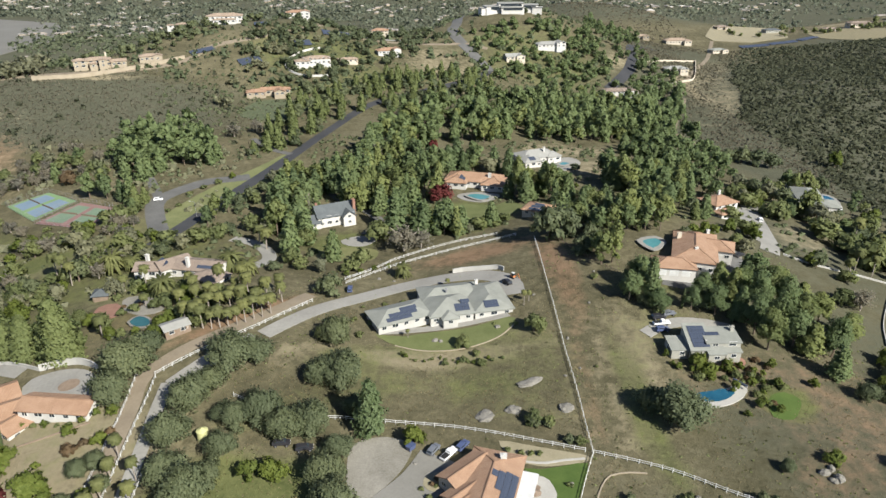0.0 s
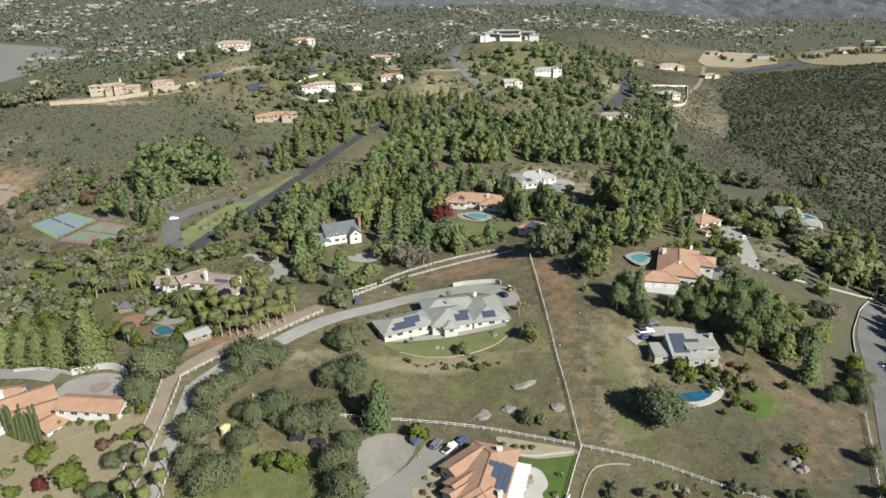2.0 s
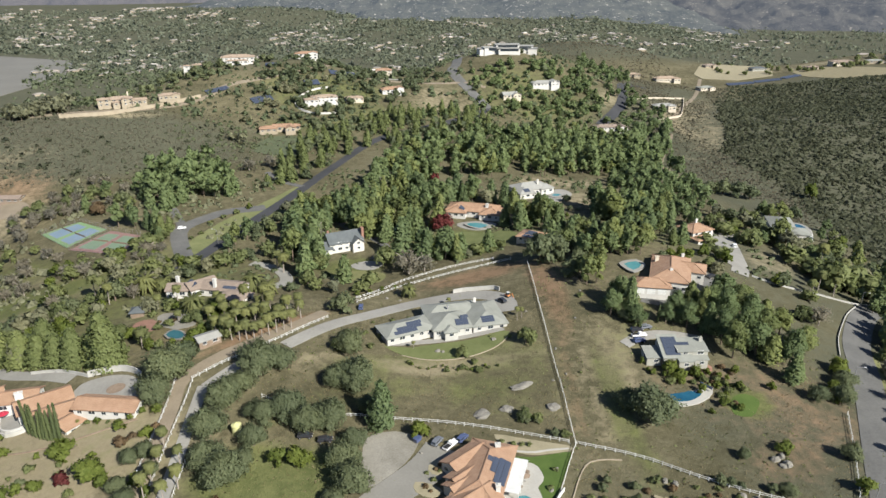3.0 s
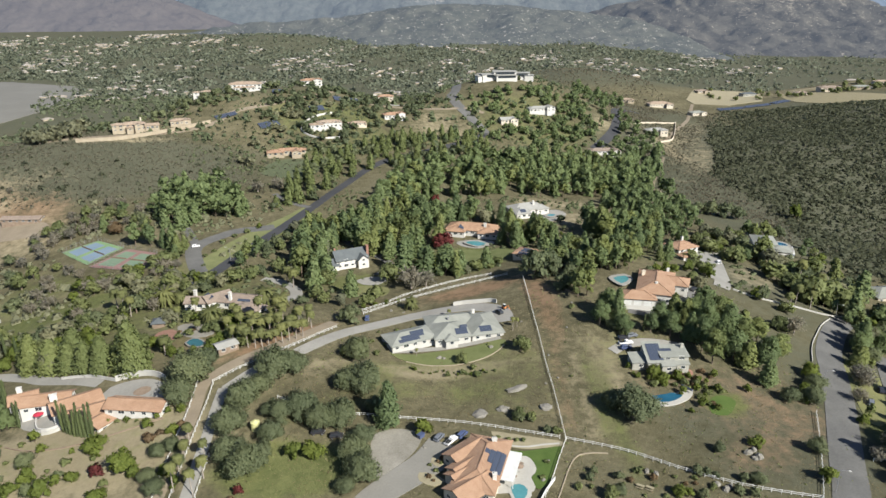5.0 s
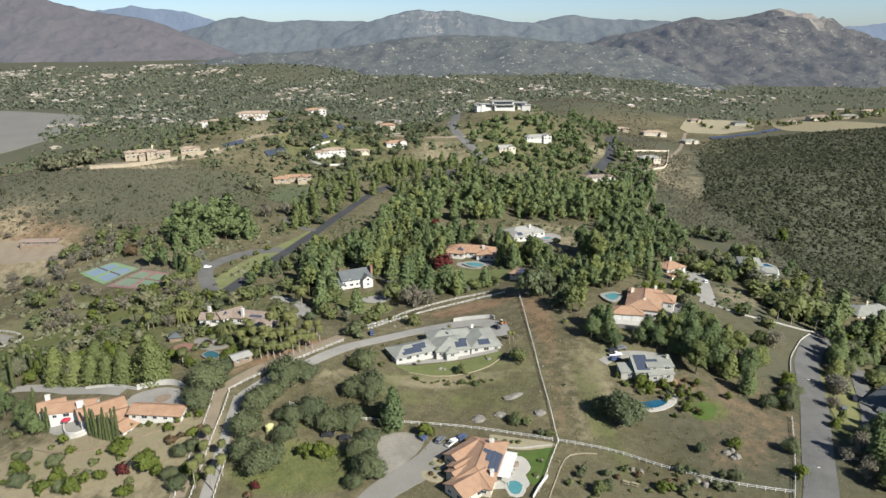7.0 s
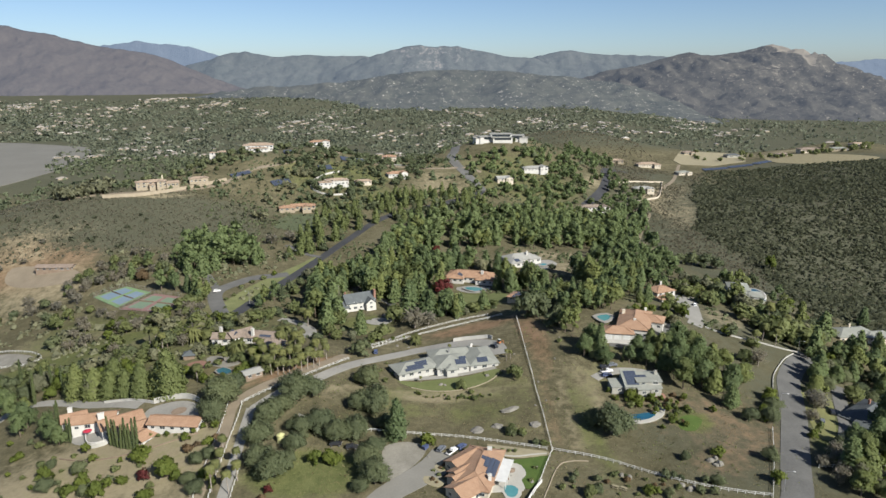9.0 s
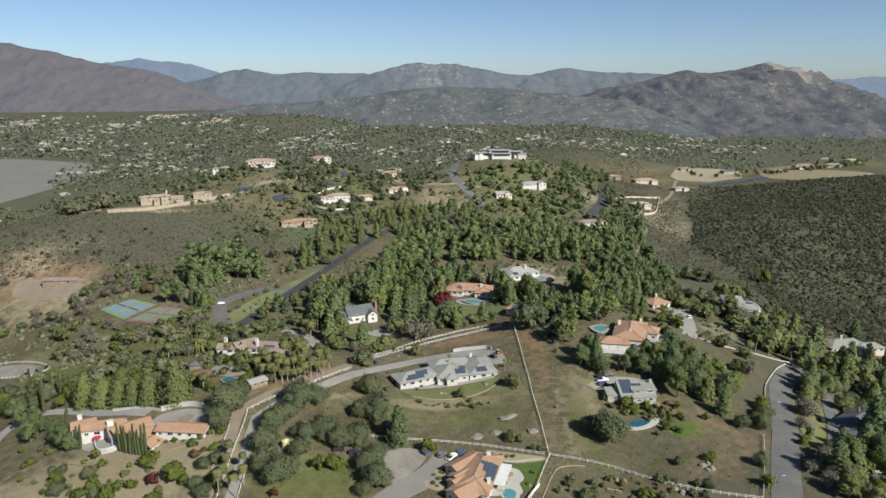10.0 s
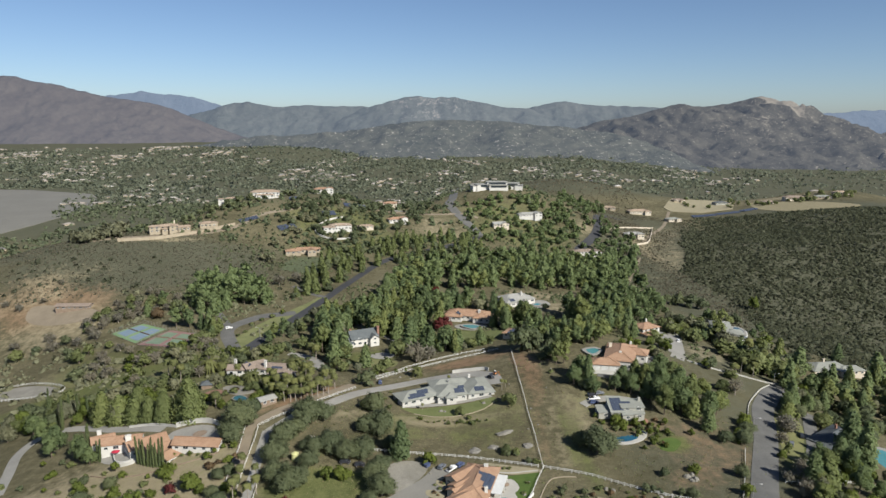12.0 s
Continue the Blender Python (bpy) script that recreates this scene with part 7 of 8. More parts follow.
def rail_fence(points, label, rails=(0.55, 1.12), spacing=2.44, wooden=False):
    """A ranch fence: a post every eight feet and boards from post to post."""
    f = tagged(new("rail_fence"), label, "fence", "fences")
    f.location = (points[0][0], points[0][1], ground_at(*points[0]))
    line = smooth_line(points, 0.5)
    spots, run = [line[0]], 0.0
    for a, b in zip(line, line[1:]):
        run += (b - a).length
        if run >= spacing:
            spots.append(b)
            run = 0.0
    p3 = [Vector((q.x, q.y, ground_at(q.x, q.y))) for q in spots]
    base = Matrix.Translation(f.location).inverted()
    for k, p in enumerate(p3):
        part_of("post", WOOD_POST if wooden else POST, None, f, m=base @ Matrix.Translation(p - Vector((0, 0, 0.5))))
        if k + 1 < len(p3):
            d = p3[k + 1] - p
            for z in rails:
                m = Matrix.Translation((p + p3[k + 1]) / 2 + Vector((0, 0, z))) @ d.to_track_quat('X', 'Z').to_matrix().to_4x4() @ Matrix.Diagonal((d.length, 1, 1, 1))
                part_of("rail", WOOD_RAIL if wooden else RAIL, None, f, m=base @ m)
    return f


WHITE_RAIL = "white-painted rail fence on dry grass"
rail_fence([(-57, 146), (-50, 143.3), (-34, 140), (-24, 140.3), (-1, 139.4), (13.6, 136.8), (27.8, 132.3), (40.6, 128)], WHITE_RAIL)
rail_fence([(41, 127.8), (58.5, 121.3), (74, 112.8), (89, 106.3), (101, 102.8), (110.4, 100.6)], WHITE_RAIL)
rail_fence([(40.9, 128.6), (40.9, 153.6), (40.3, 172), (40, 190.5), (39.5, 216.7), (39.5, 253.8)], "weathered pale rail fence dividing two fields")
rail_fence([(-82.4, 154.4), (-74.4, 163), (-66.5, 171.4), (-57, 183), (-44.8, 202.4)], "white rail fence along the concrete drive")
rail_fence([(-36, 221.6), (-18.6, 242.5), (4.8, 256), (34.3, 262)], "white rail fence along the dirt bank")
rail_fence([(-37, 226), (-28, 237), (-19, 249.5), (-5, 260), (10, 266), (25, 267)], "white rail fence beside a bridle path")
rail_fence([(47.9, 247), (55, 227.6), (66, 210.5)], "grey weathered wooden rail fence", wooden=True)
rail_fence([(-88, 155), (-86.2, 139.6), (-85.6, 126), (-84.4, 108.7), (-83.6, 100), (-82, 85)], "white rail fence beside the dirt track")
rail_fence([(-81.9, 153.5), (-81, 143.6), (-80.4, 129.5), (-79.6, 116.7), (-78.6, 101.7), (-77, 86)], "white rail fence between track and drive")
rail_fence([(-72.2, 118), (-71, 101), (-69, 86)], "white rail fence beside the pale drive")
rail_fence([(130, 143.5), (120.6, 122), (110.7, 101), (103, 86)], "white rail fence beside the street")
rail_fence([(40.7, 126.9), (37, 117.4), (34.1, 109.3), (30.3, 100)], "white rail fence beside bright turf")
rail_fence([(134.5, 117.4), (140.5, 117.8), (156, 120), (176, 121)], "white rail fence in tree shade")
rail_fence([(-270, 262.7), (-252, 262), (-231.4, 253.4), (-218.5, 242.6), (-223.3, 236.4), (-242, 239.8), (-257.7, 243.5), (-270, 250)], "white corral fence round bare sand")


def garden_wall(points, high, thick, material, label, lift=0.0, deep=1.5):
    """A wall along a line, with a coping, that steps with the ground."""
    line = smooth_line(points, 2.0)
    verts, faces = [], []
    for k, q in enumerate(line):
        t = (line[min(k + 1, len(line) - 1)] - line[max(k - 1, 0)]).normalized()
        s = Vector((-t.y, t.x)) * thick / 2
        z = ground_at(q.x, q.y) + lift
        c = s * 1.35
        verts += [(q.x - s.x, q.y - s.y, z - deep), (q.x - s.x, q.y - s.y, z + high), (q.x - c.x, q.y - c.y, z + high), (q.x - c.x, q.y - c.y, z + high + 0.12),
                  (q.x + c.x, q.y + c.y, z + high + 0.12), (q.x + c.x, q.y + c.y, z + high), (q.x + s.x, q.y + s.y, z + high), (q.x + s.x, q.y + s.y, z - deep)]
    for k in range(len(line) - 1):
        faces += [(8 * k + j, 8 * k + j + 1, 8 * k + 9 + j, 8 * k + 8 + j) for j in range(7)]
    n = 8 * (len(line) - 1)
    faces += [tuple(range(7, -1, -1)), tuple(range(n, n + 8))]
    return tagged(part_of("garden_wall", mesh_from("garden_wall", verts, faces), M[material]), label, "wall", kind="structure")


garden_wall([(5, 231), (9, 231.6), (13.7, 231), (19, 230), (22.8, 228.8), (24.8, 226.5)], 1.8, 0.3, "wall_pale", "white retaining wall behind the drive")
garden_wall([(-148, 171.4), (-135.4, 168.9), (-122, 162.6)], 1.1, 0.3, "wall_pale", "low white garden wall")
garden_wall([(-122, 162.5), (-115, 163.5), (-108, 162.6), (-101, 158), (-98.5, 152)], 2.2, 0.3, "wall_pale", "curved white court wall")
garden_wall([(181.5, 230.6), (172, 220), (164, 209), (153.6, 193.5), (147, 180)], 0.6, 0.2, "wall_pale", "low curved white street wall")
garden_wall([(137, 237), (143.7, 234.6), (152, 234.2), (166.3, 235.3), (182.4, 234.5), (193, 237), (206, 239)], 0.6, 0.3, "wall_pale", "low pale wall along the drive")
garden_wall([(34.6, 108.6), (31.4, 103.6), (28.6, 98)], 1.2, 0.15, "white_paint", "solid white panel fence")
garden_wall([(-300, 488), (-272, 500.5), (-245.5, 526.5), (-222, 551), (-213, 559.5)], 2.6, 0.6, "stone_tan", "tan retaining wall under the ridge road", 0.3)
garden_wall([(194, 661), (203, 646), (213, 643), (228, 652), (241, 664), (258, 710), (278, 772)], 2.0, 0.4, "stucco_cream", "pale wall round the hilltop garden")
garden_wall([(279, 773), (240, 738), (204, 704)], 1.6, 0.4, "stucco_cream", "pale wall between hilltop gardens")
garden_wall([(53, 120.4), (48.6, 120.8), (43.7, 119.8), (41, 116.4), (38.8, 111.6), (37.2, 107.4), (34.6, 100.8), (33, 96)], 0.2, 0.25, "stone_tan", "low concrete kerb round a scrub bed")
garden_wall([(-110, 607), (-122, 596), (-130.4, 581.7), (-133, 567), (-126, 557), (-112, 552), (-96, 556)], 1.6, 0.4, "stucco_white", "white terrace wall below the villa")
garden_wall([(-142.5, 144.4), (-141, 141.5), (-138.4, 138), (-134.5, 136.8), (-131, 138.2), (-129.2, 141.4)], 1.4, 0.3, "stucco_white", "curved white terrace wall")

# ---- yards, lawns, beds ----
area("lawn_grey_house", [(-21, 183), (-14, 177.6), (-4.5, 175.4), (8.2, 176.6), (19.5, 182), (26, 189.5), (24, 193), (10.4, 188.4), (-3, 185.8), (-15, 182)], M["lawn"], "mown green lawn in front of a white house", "lawn", 0.10)
garden_wall([(-14, 177.2), (-4.5, 175), (8.2, 176.2), (19.7, 181.6), (26.4, 189.3)], 0.15, 0.25, "stone_tan", "low concrete lawn edging")
area("turf_south", [(22.4, 123.0), (27, 122.6), (33, 123.6), (39, 124.4), (37, 118.4), (34.6, 112), (32.6, 107.6), (30.2, 105), (28.3, 105.4), (27.3, 109.8), (28.6, 111.6), (29.5, 114), (28.4, 118.4), (25.3, 120.2)], M["turf"], "bright green lawn beside a white patio", "lawn", 0.14)
area("patio_south", [(13.5, 104), (20.9, 118), (25.4, 120.4), (28.5, 118.6), (29.7, 114), (28.8, 111.5), (27.6, 109.7), (28.4, 105.4), (26.4, 103), (20, 103)], M["white_paving"], "pale concrete patio with garden furniture", "patio", 0.17)
strip("path_edge", [(20.4, 126.4), (24, 125.3), (28.4, 124.8), (33, 125.6), (38.6, 126)], 0.8, M["white_paving"], "narrow pale path round a gravel bed", "path", 0.15)
area("path_south", [(17, 133.6), (20, 126.6), (24, 124.6), (28, 123.6), (33, 124), (39, 125), (39.4, 127), (32, 129.4), (24, 131.8)], M["worn_earth"], "tan gravel bed above bright turf", "path", 0.1)
area("planting_bed", [(-1.8, 120.6), (1.9, 121.9), (3.0, 119.4), (0.1, 114.9), (-2.7, 117.1)], M["worn_earth"], "pale gravel bed with russet shrubs", "bed", 0.28)
area("planting_bed", [(-6.2, 112), (-1.7, 111.2), (1.6, 108.3), (-1.6, 105.8), (-6, 108.1)], M["worn_earth"], "pale gravel bed with low shrubs", "bed", 0.28)
area("court_west", [(-122, 152), (-122.6, 158.6), (-114.7, 161.2), (-106.5, 160), (-100.4, 155.3), (-98, 147.5), (-110.6, 147.5)], M["concrete"], "pale concrete court with a round medallion", "court", 0.12)
area("medallion", [(-108 + 3.2 * math.cos(a * 0.6283), 153.4 + 2.6 * math.sin(a * 0.6283)) for a in range(10)], M["wood"], "round brown paved medallion in a court", "paving", 0.17)
area("terrace_west", [(-151, 146.5), (-147, 150), (-138, 149), (-131, 143.4), (-131.5, 139), (-137.6, 138), (-144.7, 140)], M["concrete"], "pale terrace below a white house", "terrace", 0.12)
strip("driveway_far_west", [(-128, 163), (-140, 168), (-156, 173), (-168, 179), (-186, 185), (-197, 181), (-198, 165), (-190, 145), (-182, 125)], 5, M["concrete"], "pale concrete drive curving through shrubs", "driveway", 0.16)
area("patio_red", [(-120.7, 199.2), (-114.7, 200.5), (-109, 193), (-112.7, 188), (-119, 191)], M["brick"], "round reddish brick patio", "patio", 0.15)
area("lawn_palm", [(-110, 203), (-103, 207), (-97, 201), (-101, 195)], M["lawn"], "small green lawn below palms", "lawn", 0.1)
area("terrace_modern", [(80.5, 164), (84, 166.4), (88, 167), (93.7, 167.7), (94.5, 165), (91.4, 163), (84.4, 161.6)], M["brick"], "reddish brick terrace behind a grey house", "terrace", 0.3)
area("lawn_modern", [(96.6, 151), (101, 152.6), (104.4, 149.6), (102, 145), (98.4, 141), (93.4, 141.8), (94.2, 147)], M["turf"], "small bright green lawn", "lawn", 0.1)
strip("drive_modern", [(66.8, 178), (72.6, 182), (80, 184), (88.6, 183.5), (96.2, 181.5)], 4.5, M["concrete"], "pale concrete drive behind the grey house", "driveway", 0.2)
area("yard_orange", [(106, 214), (114, 222), (116, 230), (110, 232), (104, 222)], M["gravel"], "paved forecourt beside an orange roof", "yard", 0.15)
strip("drive_orange", [(80, 206.5), (88, 203.5), (97, 204), (106, 213), (114, 225)], 5, M["asphalt"], "grey drive past the garage doors", "driveway", 0.16)
area("terrace_pale_house", [(60, 380), (68, 395), (79, 402), (84, 392), (77, 378), (66, 370)], M["concrete"], "white paved terrace with pool", "terrace", 0.3)
strip("drive_gabled", [(-36, 282), (-30, 296), (-38, 310), (-52, 322), (-70, 345)], 4.5, M["asphalt"], "grey drive in deep pine shade", "driveway", 0.16)
area("yard_gabled", [(-46, 274), (-38, 280), (-30, 276), (-34, 268), (-42, 268)], M["concrete"], "pale paved yard below a gabled house", "yard", 0.14)
area("lawn_gabled", [(-52, 262), (-40, 266), (-28, 262), (-30, 250), (-44, 250)], M["dry_lawn"], "patchy lawn with fruit shrubs", "lawn", 0.1)
area("lawn_tile_house", [(0, 312), (10, 318), (26, 312), (34, 318), (40, 306), (30, 292), (12, 292), (0, 300)], M["lawn"], "green garden lawn below a pool", "lawn", 0.12)
area("terrace_tile_house", [(8, 331), (20, 334), (30, 329), (28, 323), (20, 318.5), (10, 324)], M["concrete"], "pale paving round a pool", "terrace", 0.16)
area("terrace_canyon", [(196, 320), (204, 342), (212, 358), (220, 350), (212, 328), (204, 318)], M["white_paint"], "white terrace beside a low house", "terrace", 0.5)
area("verge_west", [(-136, 270), (-137, 286), (-135, 304), (-127, 329), (-117, 350), (-106, 371), (-97, 391), (-95.5, 386), (-104, 357), (-110.5, 338), (-117, 320), (-122, 300), (-127, 280)], M["verge"], "yellow-green verge between two roads", "verge", 0.13)
area("lawn_street", [(162, 184), (171.5, 185.5), (172, 177), (164, 160), (153.5, 141), (146.5, 139), (152, 160)], M["dry_lawn"], "green front lawn beside the street", "lawn", 0.12)
strip("drive_street", [(156, 138.5), (164, 151), (171, 166), (178, 181), (186, 197)], 6, M["asphalt"], "grey asphalt drive in front of a grey house", "driveway", 0.15)
area("orchard_yard", [(-318, 380), (-296, 378), (-262, 366), (-258, 352), (-285, 350), (-312, 362)], M["dirt_road"], "bare brown yard round a stable", "yard", 0.12)
area("corral_sand", [(-268, 260), (-252, 260), (-232, 251.5), (-221, 242), (-225, 238), (-242, 241.5), (-257, 245), (-268, 251)], M["gravel"], "bare sand inside a white corral", "corral", 0.1)
area("dry_lake_bed", [(-1620, 1905), (-1330, 1906), (-1221, 1894), (-1000, 1806), (-944, 1717), (-849, 1507), (-868, 1405), (-879, 1313), (-898, 1229), (-1040, 1130), (-1500, 1250), (-1700, 1600)], M["lake_bed"], "bare grey levelled field in the valley", "field", 1.5, smooth=False, rings=24)
area("plateau_field", [(347, 945), (372, 1000), (386, 1028), (484, 1019), (470, 975), (449, 926), (392, 903), (350, 918)], M["worn_earth"], "bare tan levelled field on the plateau", "field", 0.5, smooth=False)
area("plateau_grass", [(505, 990), (550, 970), (590, 900), (600, 850), (560, 820), (515, 810), (490, 850), (476, 900)], M["straw_bank"], "dry yellow grass on the plateau", "field", 0.4)
area("orchard_green", [(-148, 476), (-146, 496), (-134, 507), (-118, 508), (-104, 504), (-105, 476), (-120, 466), (-138, 468)], M["garden_ground"], "dark green planted slope below a ranch house", "lawn", 0.2)

# ---- pools ----
def pool(deck, water, label, colour="pool", lift=0.2, edge="concrete"):
    p = new("swimming_pool")
    c = sum((Vector(q) for q in water), Vector((0, 0))) / len(water)
    z = ground_at(c.x, c.y) + lift
    tagged(p, label, "pool")
    for name, pts, mt, top in (("coping", deck, edge, z), ("water", water, colour, z + 0.03)):
        ob = area(name, pts, M[mt], "", "", 0.0, kind="", level=top)
        ob.parent = p
    return p


pool([(72, 157), (78.5, 156.8), (84, 155.4), (88.6, 157.4), (91, 154.6), (88, 149.6), (81.5, 145.6), (74.6, 145.6)], [(75.5, 152.4), (81.2, 153.6), (86.2, 152.2), (84.6, 149.8), (80.4, 147.4), (75.4, 147.8)], "kidney-shaped blue swimming pool with white coping", lift=0.15, edge="white_paving")
pool([(20.2, 106.6), (23.9, 108.2), (27.2, 104.8), (25.6, 99.4), (21.4, 99.4)], [(21.2, 105.6), (23.9, 106.8), (26, 104.4), (24.6, 100.4), (22, 100.6)], "small turquoise pool beside a patio", "pool_pale", edge="white_paving")
pool([(77, 234), (85.5, 238), (88, 231.6), (81, 224)], [(79, 233), (84.8, 235.6), (86, 231.6), (81.4, 226.4)], "turquoise garden pool among rocks", "pool_pale", 0.6)
pool([(11.5, 327.4), (18.3, 331), (27.5, 326), (20.4, 319.4)], [(13, 327.2), (18.3, 329.6), (25.2, 325.8), (20.2, 321)], "pale turquoise pool on a terrace", "pool_pale", 0.8)
pool([(67, 383), (72, 390), (79, 387), (74, 380)], [(69.4, 384), (72.4, 387.6), (75.8, 386), (72.8, 382.6)], "pale pool on a white terrace", "pool_pale", 1.0)
pool([(205, 334), (211, 352), (217, 346), (212, 330)], [(206.5, 335), (211.6, 349.6), (215, 344), (210.6, 332)], "blue pool on a white terrace", "pool", 1.2)
pool([(-103, 183), (-101, 187.6), (-96, 185.6), (-94, 180.6), (-98.4, 179.4)], [(-102.2, 183.2), (-100.6, 186.8), (-96.6, 185), (-95, 181.2), (-98.4, 180.2)], "teal pool with rocks under palms", "pool_teal", 0.5, "rock")
pool([(186, 144.6), (196, 166), (206, 160), (194, 144)], [(188, 146.4), (196.4, 163.4), (203, 159), (193.4, 146)], "turquoise pool beside a grey house", "pool_pale", 0.6)


# ---- ball courts ----
def ball_court(corners, base, field, label):
    """Two courts in one fenced pad, with lines and a net each."""
    c = [Vector(p) for p in corners]
    t = new("tennis_court")
    tagged(t, label, "court")

    def at(u, v):
        return c[0] * (1 - u) * (1 - v) + c[1] * u * (1 - v) + c[2] * u * v + c[3] * (1 - u) * v

    def sheet(name, u0, u1, v0, v1, mt, lift, n=5):
        pts = np.array([[*at(u0 + (u1 - u0) * i / n, v0 + (v1 - v0) * j / n)] for j in range(n + 1) for i in range(n + 1)])
        z = heights(pts[:, 0], pts[:, 1]) + lift
        faces = [(j * (n + 1) + i, j * (n + 1) + i + 1, (j + 1) * (n + 1) + i + 1, (j + 1) * (n + 1) + i) for j in range(n) for i in range(n)]
        part_of(name, mesh_from(name, np.c_[pts, z], faces), M[mt], t)
    sheet("pad", 0, 1, 0, 1, base, 0.2)
    for k in range(2):
        u0, u1 = 0.07 + 0.49 * k, 0.44 + 0.49 * k
        sheet("playing_field", u0, u1, 0.12, 0.88, field, 0.24)
        for a, b, d, e in ((u0, u1, 0.12, 0.125), (u0, u1, 0.875, 0.88), (u0, u0 + 0.007, 0.12, 0.88), (u1 - 0.007, u1, 0.12, 0.88), (u0, u1, 0.3, 0.306), (u0, u1, 0.7, 0.706)):
            sheet("line", a, b, d, e, "concrete", 0.27)
        p, q = at(u0 - 0.02, 0.5), at(u1 + 0.02, 0.5)
        bm = bmesh.new()
        bar(bm, (p.x, p.y, ground_at(*p) + 0.75), (q.x, q.y, ground_at(*q) + 0.75), 0.06, 1.0)
        part("net", bm, M["wood"], t)
    for i in range(4):
        a, b = c[i], c[(i + 1) % 4]
        for j in range(8):
            q = a + (b - a) * j / 8
            part_of("fence_post", COURT_POST, None, t, m=pose(q.x, q.y, ground_at(*q)))
        bm = bmesh.new()
        for z in (0.4, 1.7, 3.0):
            bar(bm, (a.x, a.y, ground_at(*a) + z), (b.x, b.y, ground_at(*b) + z), 0.05, 0.05)
        part("fence_rail", bm, M["metal"], t)


COURT_POST = unit_box("fence_post", 0.07, 0.07, 3.1)
COURT_POST.materials.append(M["metal"])
ball_court([(-229, 322), (-203, 300), (-190, 320), (-212, 333.5)], "court_lime", "court_blue", "two blue tennis courts on a green pad")
ball_court([(-200, 296.6), (-166.4, 283.4), (-165.6, 308.6), (-186.4, 317.4)], "court_red", "court_green", "two green tennis courts on a red pad")


# ---- vehicles ----
def vehicle(place, turn, paint, label, kind="car", length=4.6):
    """A car, van or pickup: bonnet, cabin and tail in one body, glass, lamps and wheels."""
    v = new(kind)
    x, y = place
    v.matrix_basis = pose(x, y, ground_at(x, y) + 0.2, 0, 0, turn)
    tagged(v, label, "car", "parked vehicles")
    a, w = length / 2, 0.92
    if kind == "pickup_truck":
        side = [(-a, 0.45), (-a, 1.05), (-0.3, 1.08), (-0.25, 1.8), (0.9, 1.82), (1.5, 1.15), (a - 0.1, 1.05), (a, 0.9), (a, 0.45)]
    else:
        side = [(-a, 0.45), (-a, 1.0), (-a + 0.35, 1.65), (-0.2, 1.72), (0.6, 1.65), (1.25, 1.08), (a - 0.1, 0.95), (a, 0.8), (a, 0.4)]
    bm = bmesh.new()
    rows = []
    for s, pinch in ((-1, 1.0), (1, 1.0)):
        rows.append([bm.verts.new((px, s * w * (0.82 if pz > 1.3 else 1.0), pz)) for px, pz in side])
    n = len(side)
    for k in range(n):
        bm.faces.new((rows[0][k], rows[1][k], rows[1][(k + 1) % n], rows[0][(k + 1) % n]))
    bm.faces.new(rows[0])
    bm.faces.new(rows[1][::-1])
    bmesh.ops.recalc_face_normals(bm, faces=bm.faces)
    bmesh.ops.bevel(bm, geom=list(bm.edges), offset=0.06, segments=2, affect='EDGES')
    part("body", bm, M[paint], v)
    c0, c1 = (-0.25, 0.95) if kind == "pickup_truck" else (-a + 0.45, 0.6)
    for s in (-1, 1):
        bm = bmesh.new()
        box(bm, (c0 + 0.1, s * 0.80 - 0.06, 1.18), (c1, s * 0.80 + 0.06, 1.55))
        part("side_window", bm, M["glass"], v)
    bm = bmesh.new()
    bar(bm, (c1 + 0.05, 0, 1.68), (c1 + 0.58, 0, 1.2), 1.45, 0.05)
    part("windscreen", bm, M["glass"], v)
    bm = bmesh.new()
    if kind == "pickup_truck":
        box(bm, (-a + 0.15, -0.78, 1.06), (-0.45, 0.78, 1.11))
        part("load_bed", bm, M["rubber"], v)
    else:
        bar(bm, (-a + 0.02, 0, 1.12), (-a + 0.3, 0, 1.55), 1.4, 0.05)
        part("rear_window", bm, M["glass"], v)
    for sx in (-a * 0.62, a * 0.62):
        for s in (-1, 1):
            bm = bmesh.new()
            bmesh.ops.create_cone(bm, cap_ends=True, segments=14, radius1=0.36, radius2=0.36, depth=0.24, matrix=pose(sx, s * 0.86, 0.2, 90))
            wheel = part("wheel", bm, M["rubber"], v)
            bm = bmesh.new()
            bmesh.ops.create_cone(bm, cap_ends=True, segments=10, radius1=0.2, radius2=0.18, depth=0.06, matrix=pose(sx, s * 0.99, 0.2, 90))
            part("hub", bm, M["metal"], wheel)
    for s in (-1, 1):
        bm = bmesh.new()
        box(bm, (a - 0.06, s * 0.65 - 0.16, 0.68), (a + 0.03, s * 0.65 + 0.16, 0.84))
        part("headlight", bm, M["white_paint"], v)
    return v


vehicle((3.6, 127.8), 52, "car_white", "white pickup truck parked on grey asphalt", "pickup_truck", 5.7)
vehicle((-0.4, 129.4), 60, "car_grey", "grey hatchback parked on grey asphalt")
vehicle((7.2, 131.0), 55, "car_blue", "dark blue car parked beside a house")
vehicle((-33.6, 215), 95, "car_blue", "dark blue van parked on a concrete drive", "van", 5.0)
vehicle((73.2, 182.6), 8, "car_white", "white pickup truck parked behind a house", "pickup_truck", 5.6)
vehicle((73, 185.6), 8, "car_dark", "dark car parked behind a house")
vehicle((72.6, 179.4), 12, "car_blue", "blue car parked under trees")
vehicle((114.5, 226), 30, "car_dark", "dark car parked beside an orange roof")
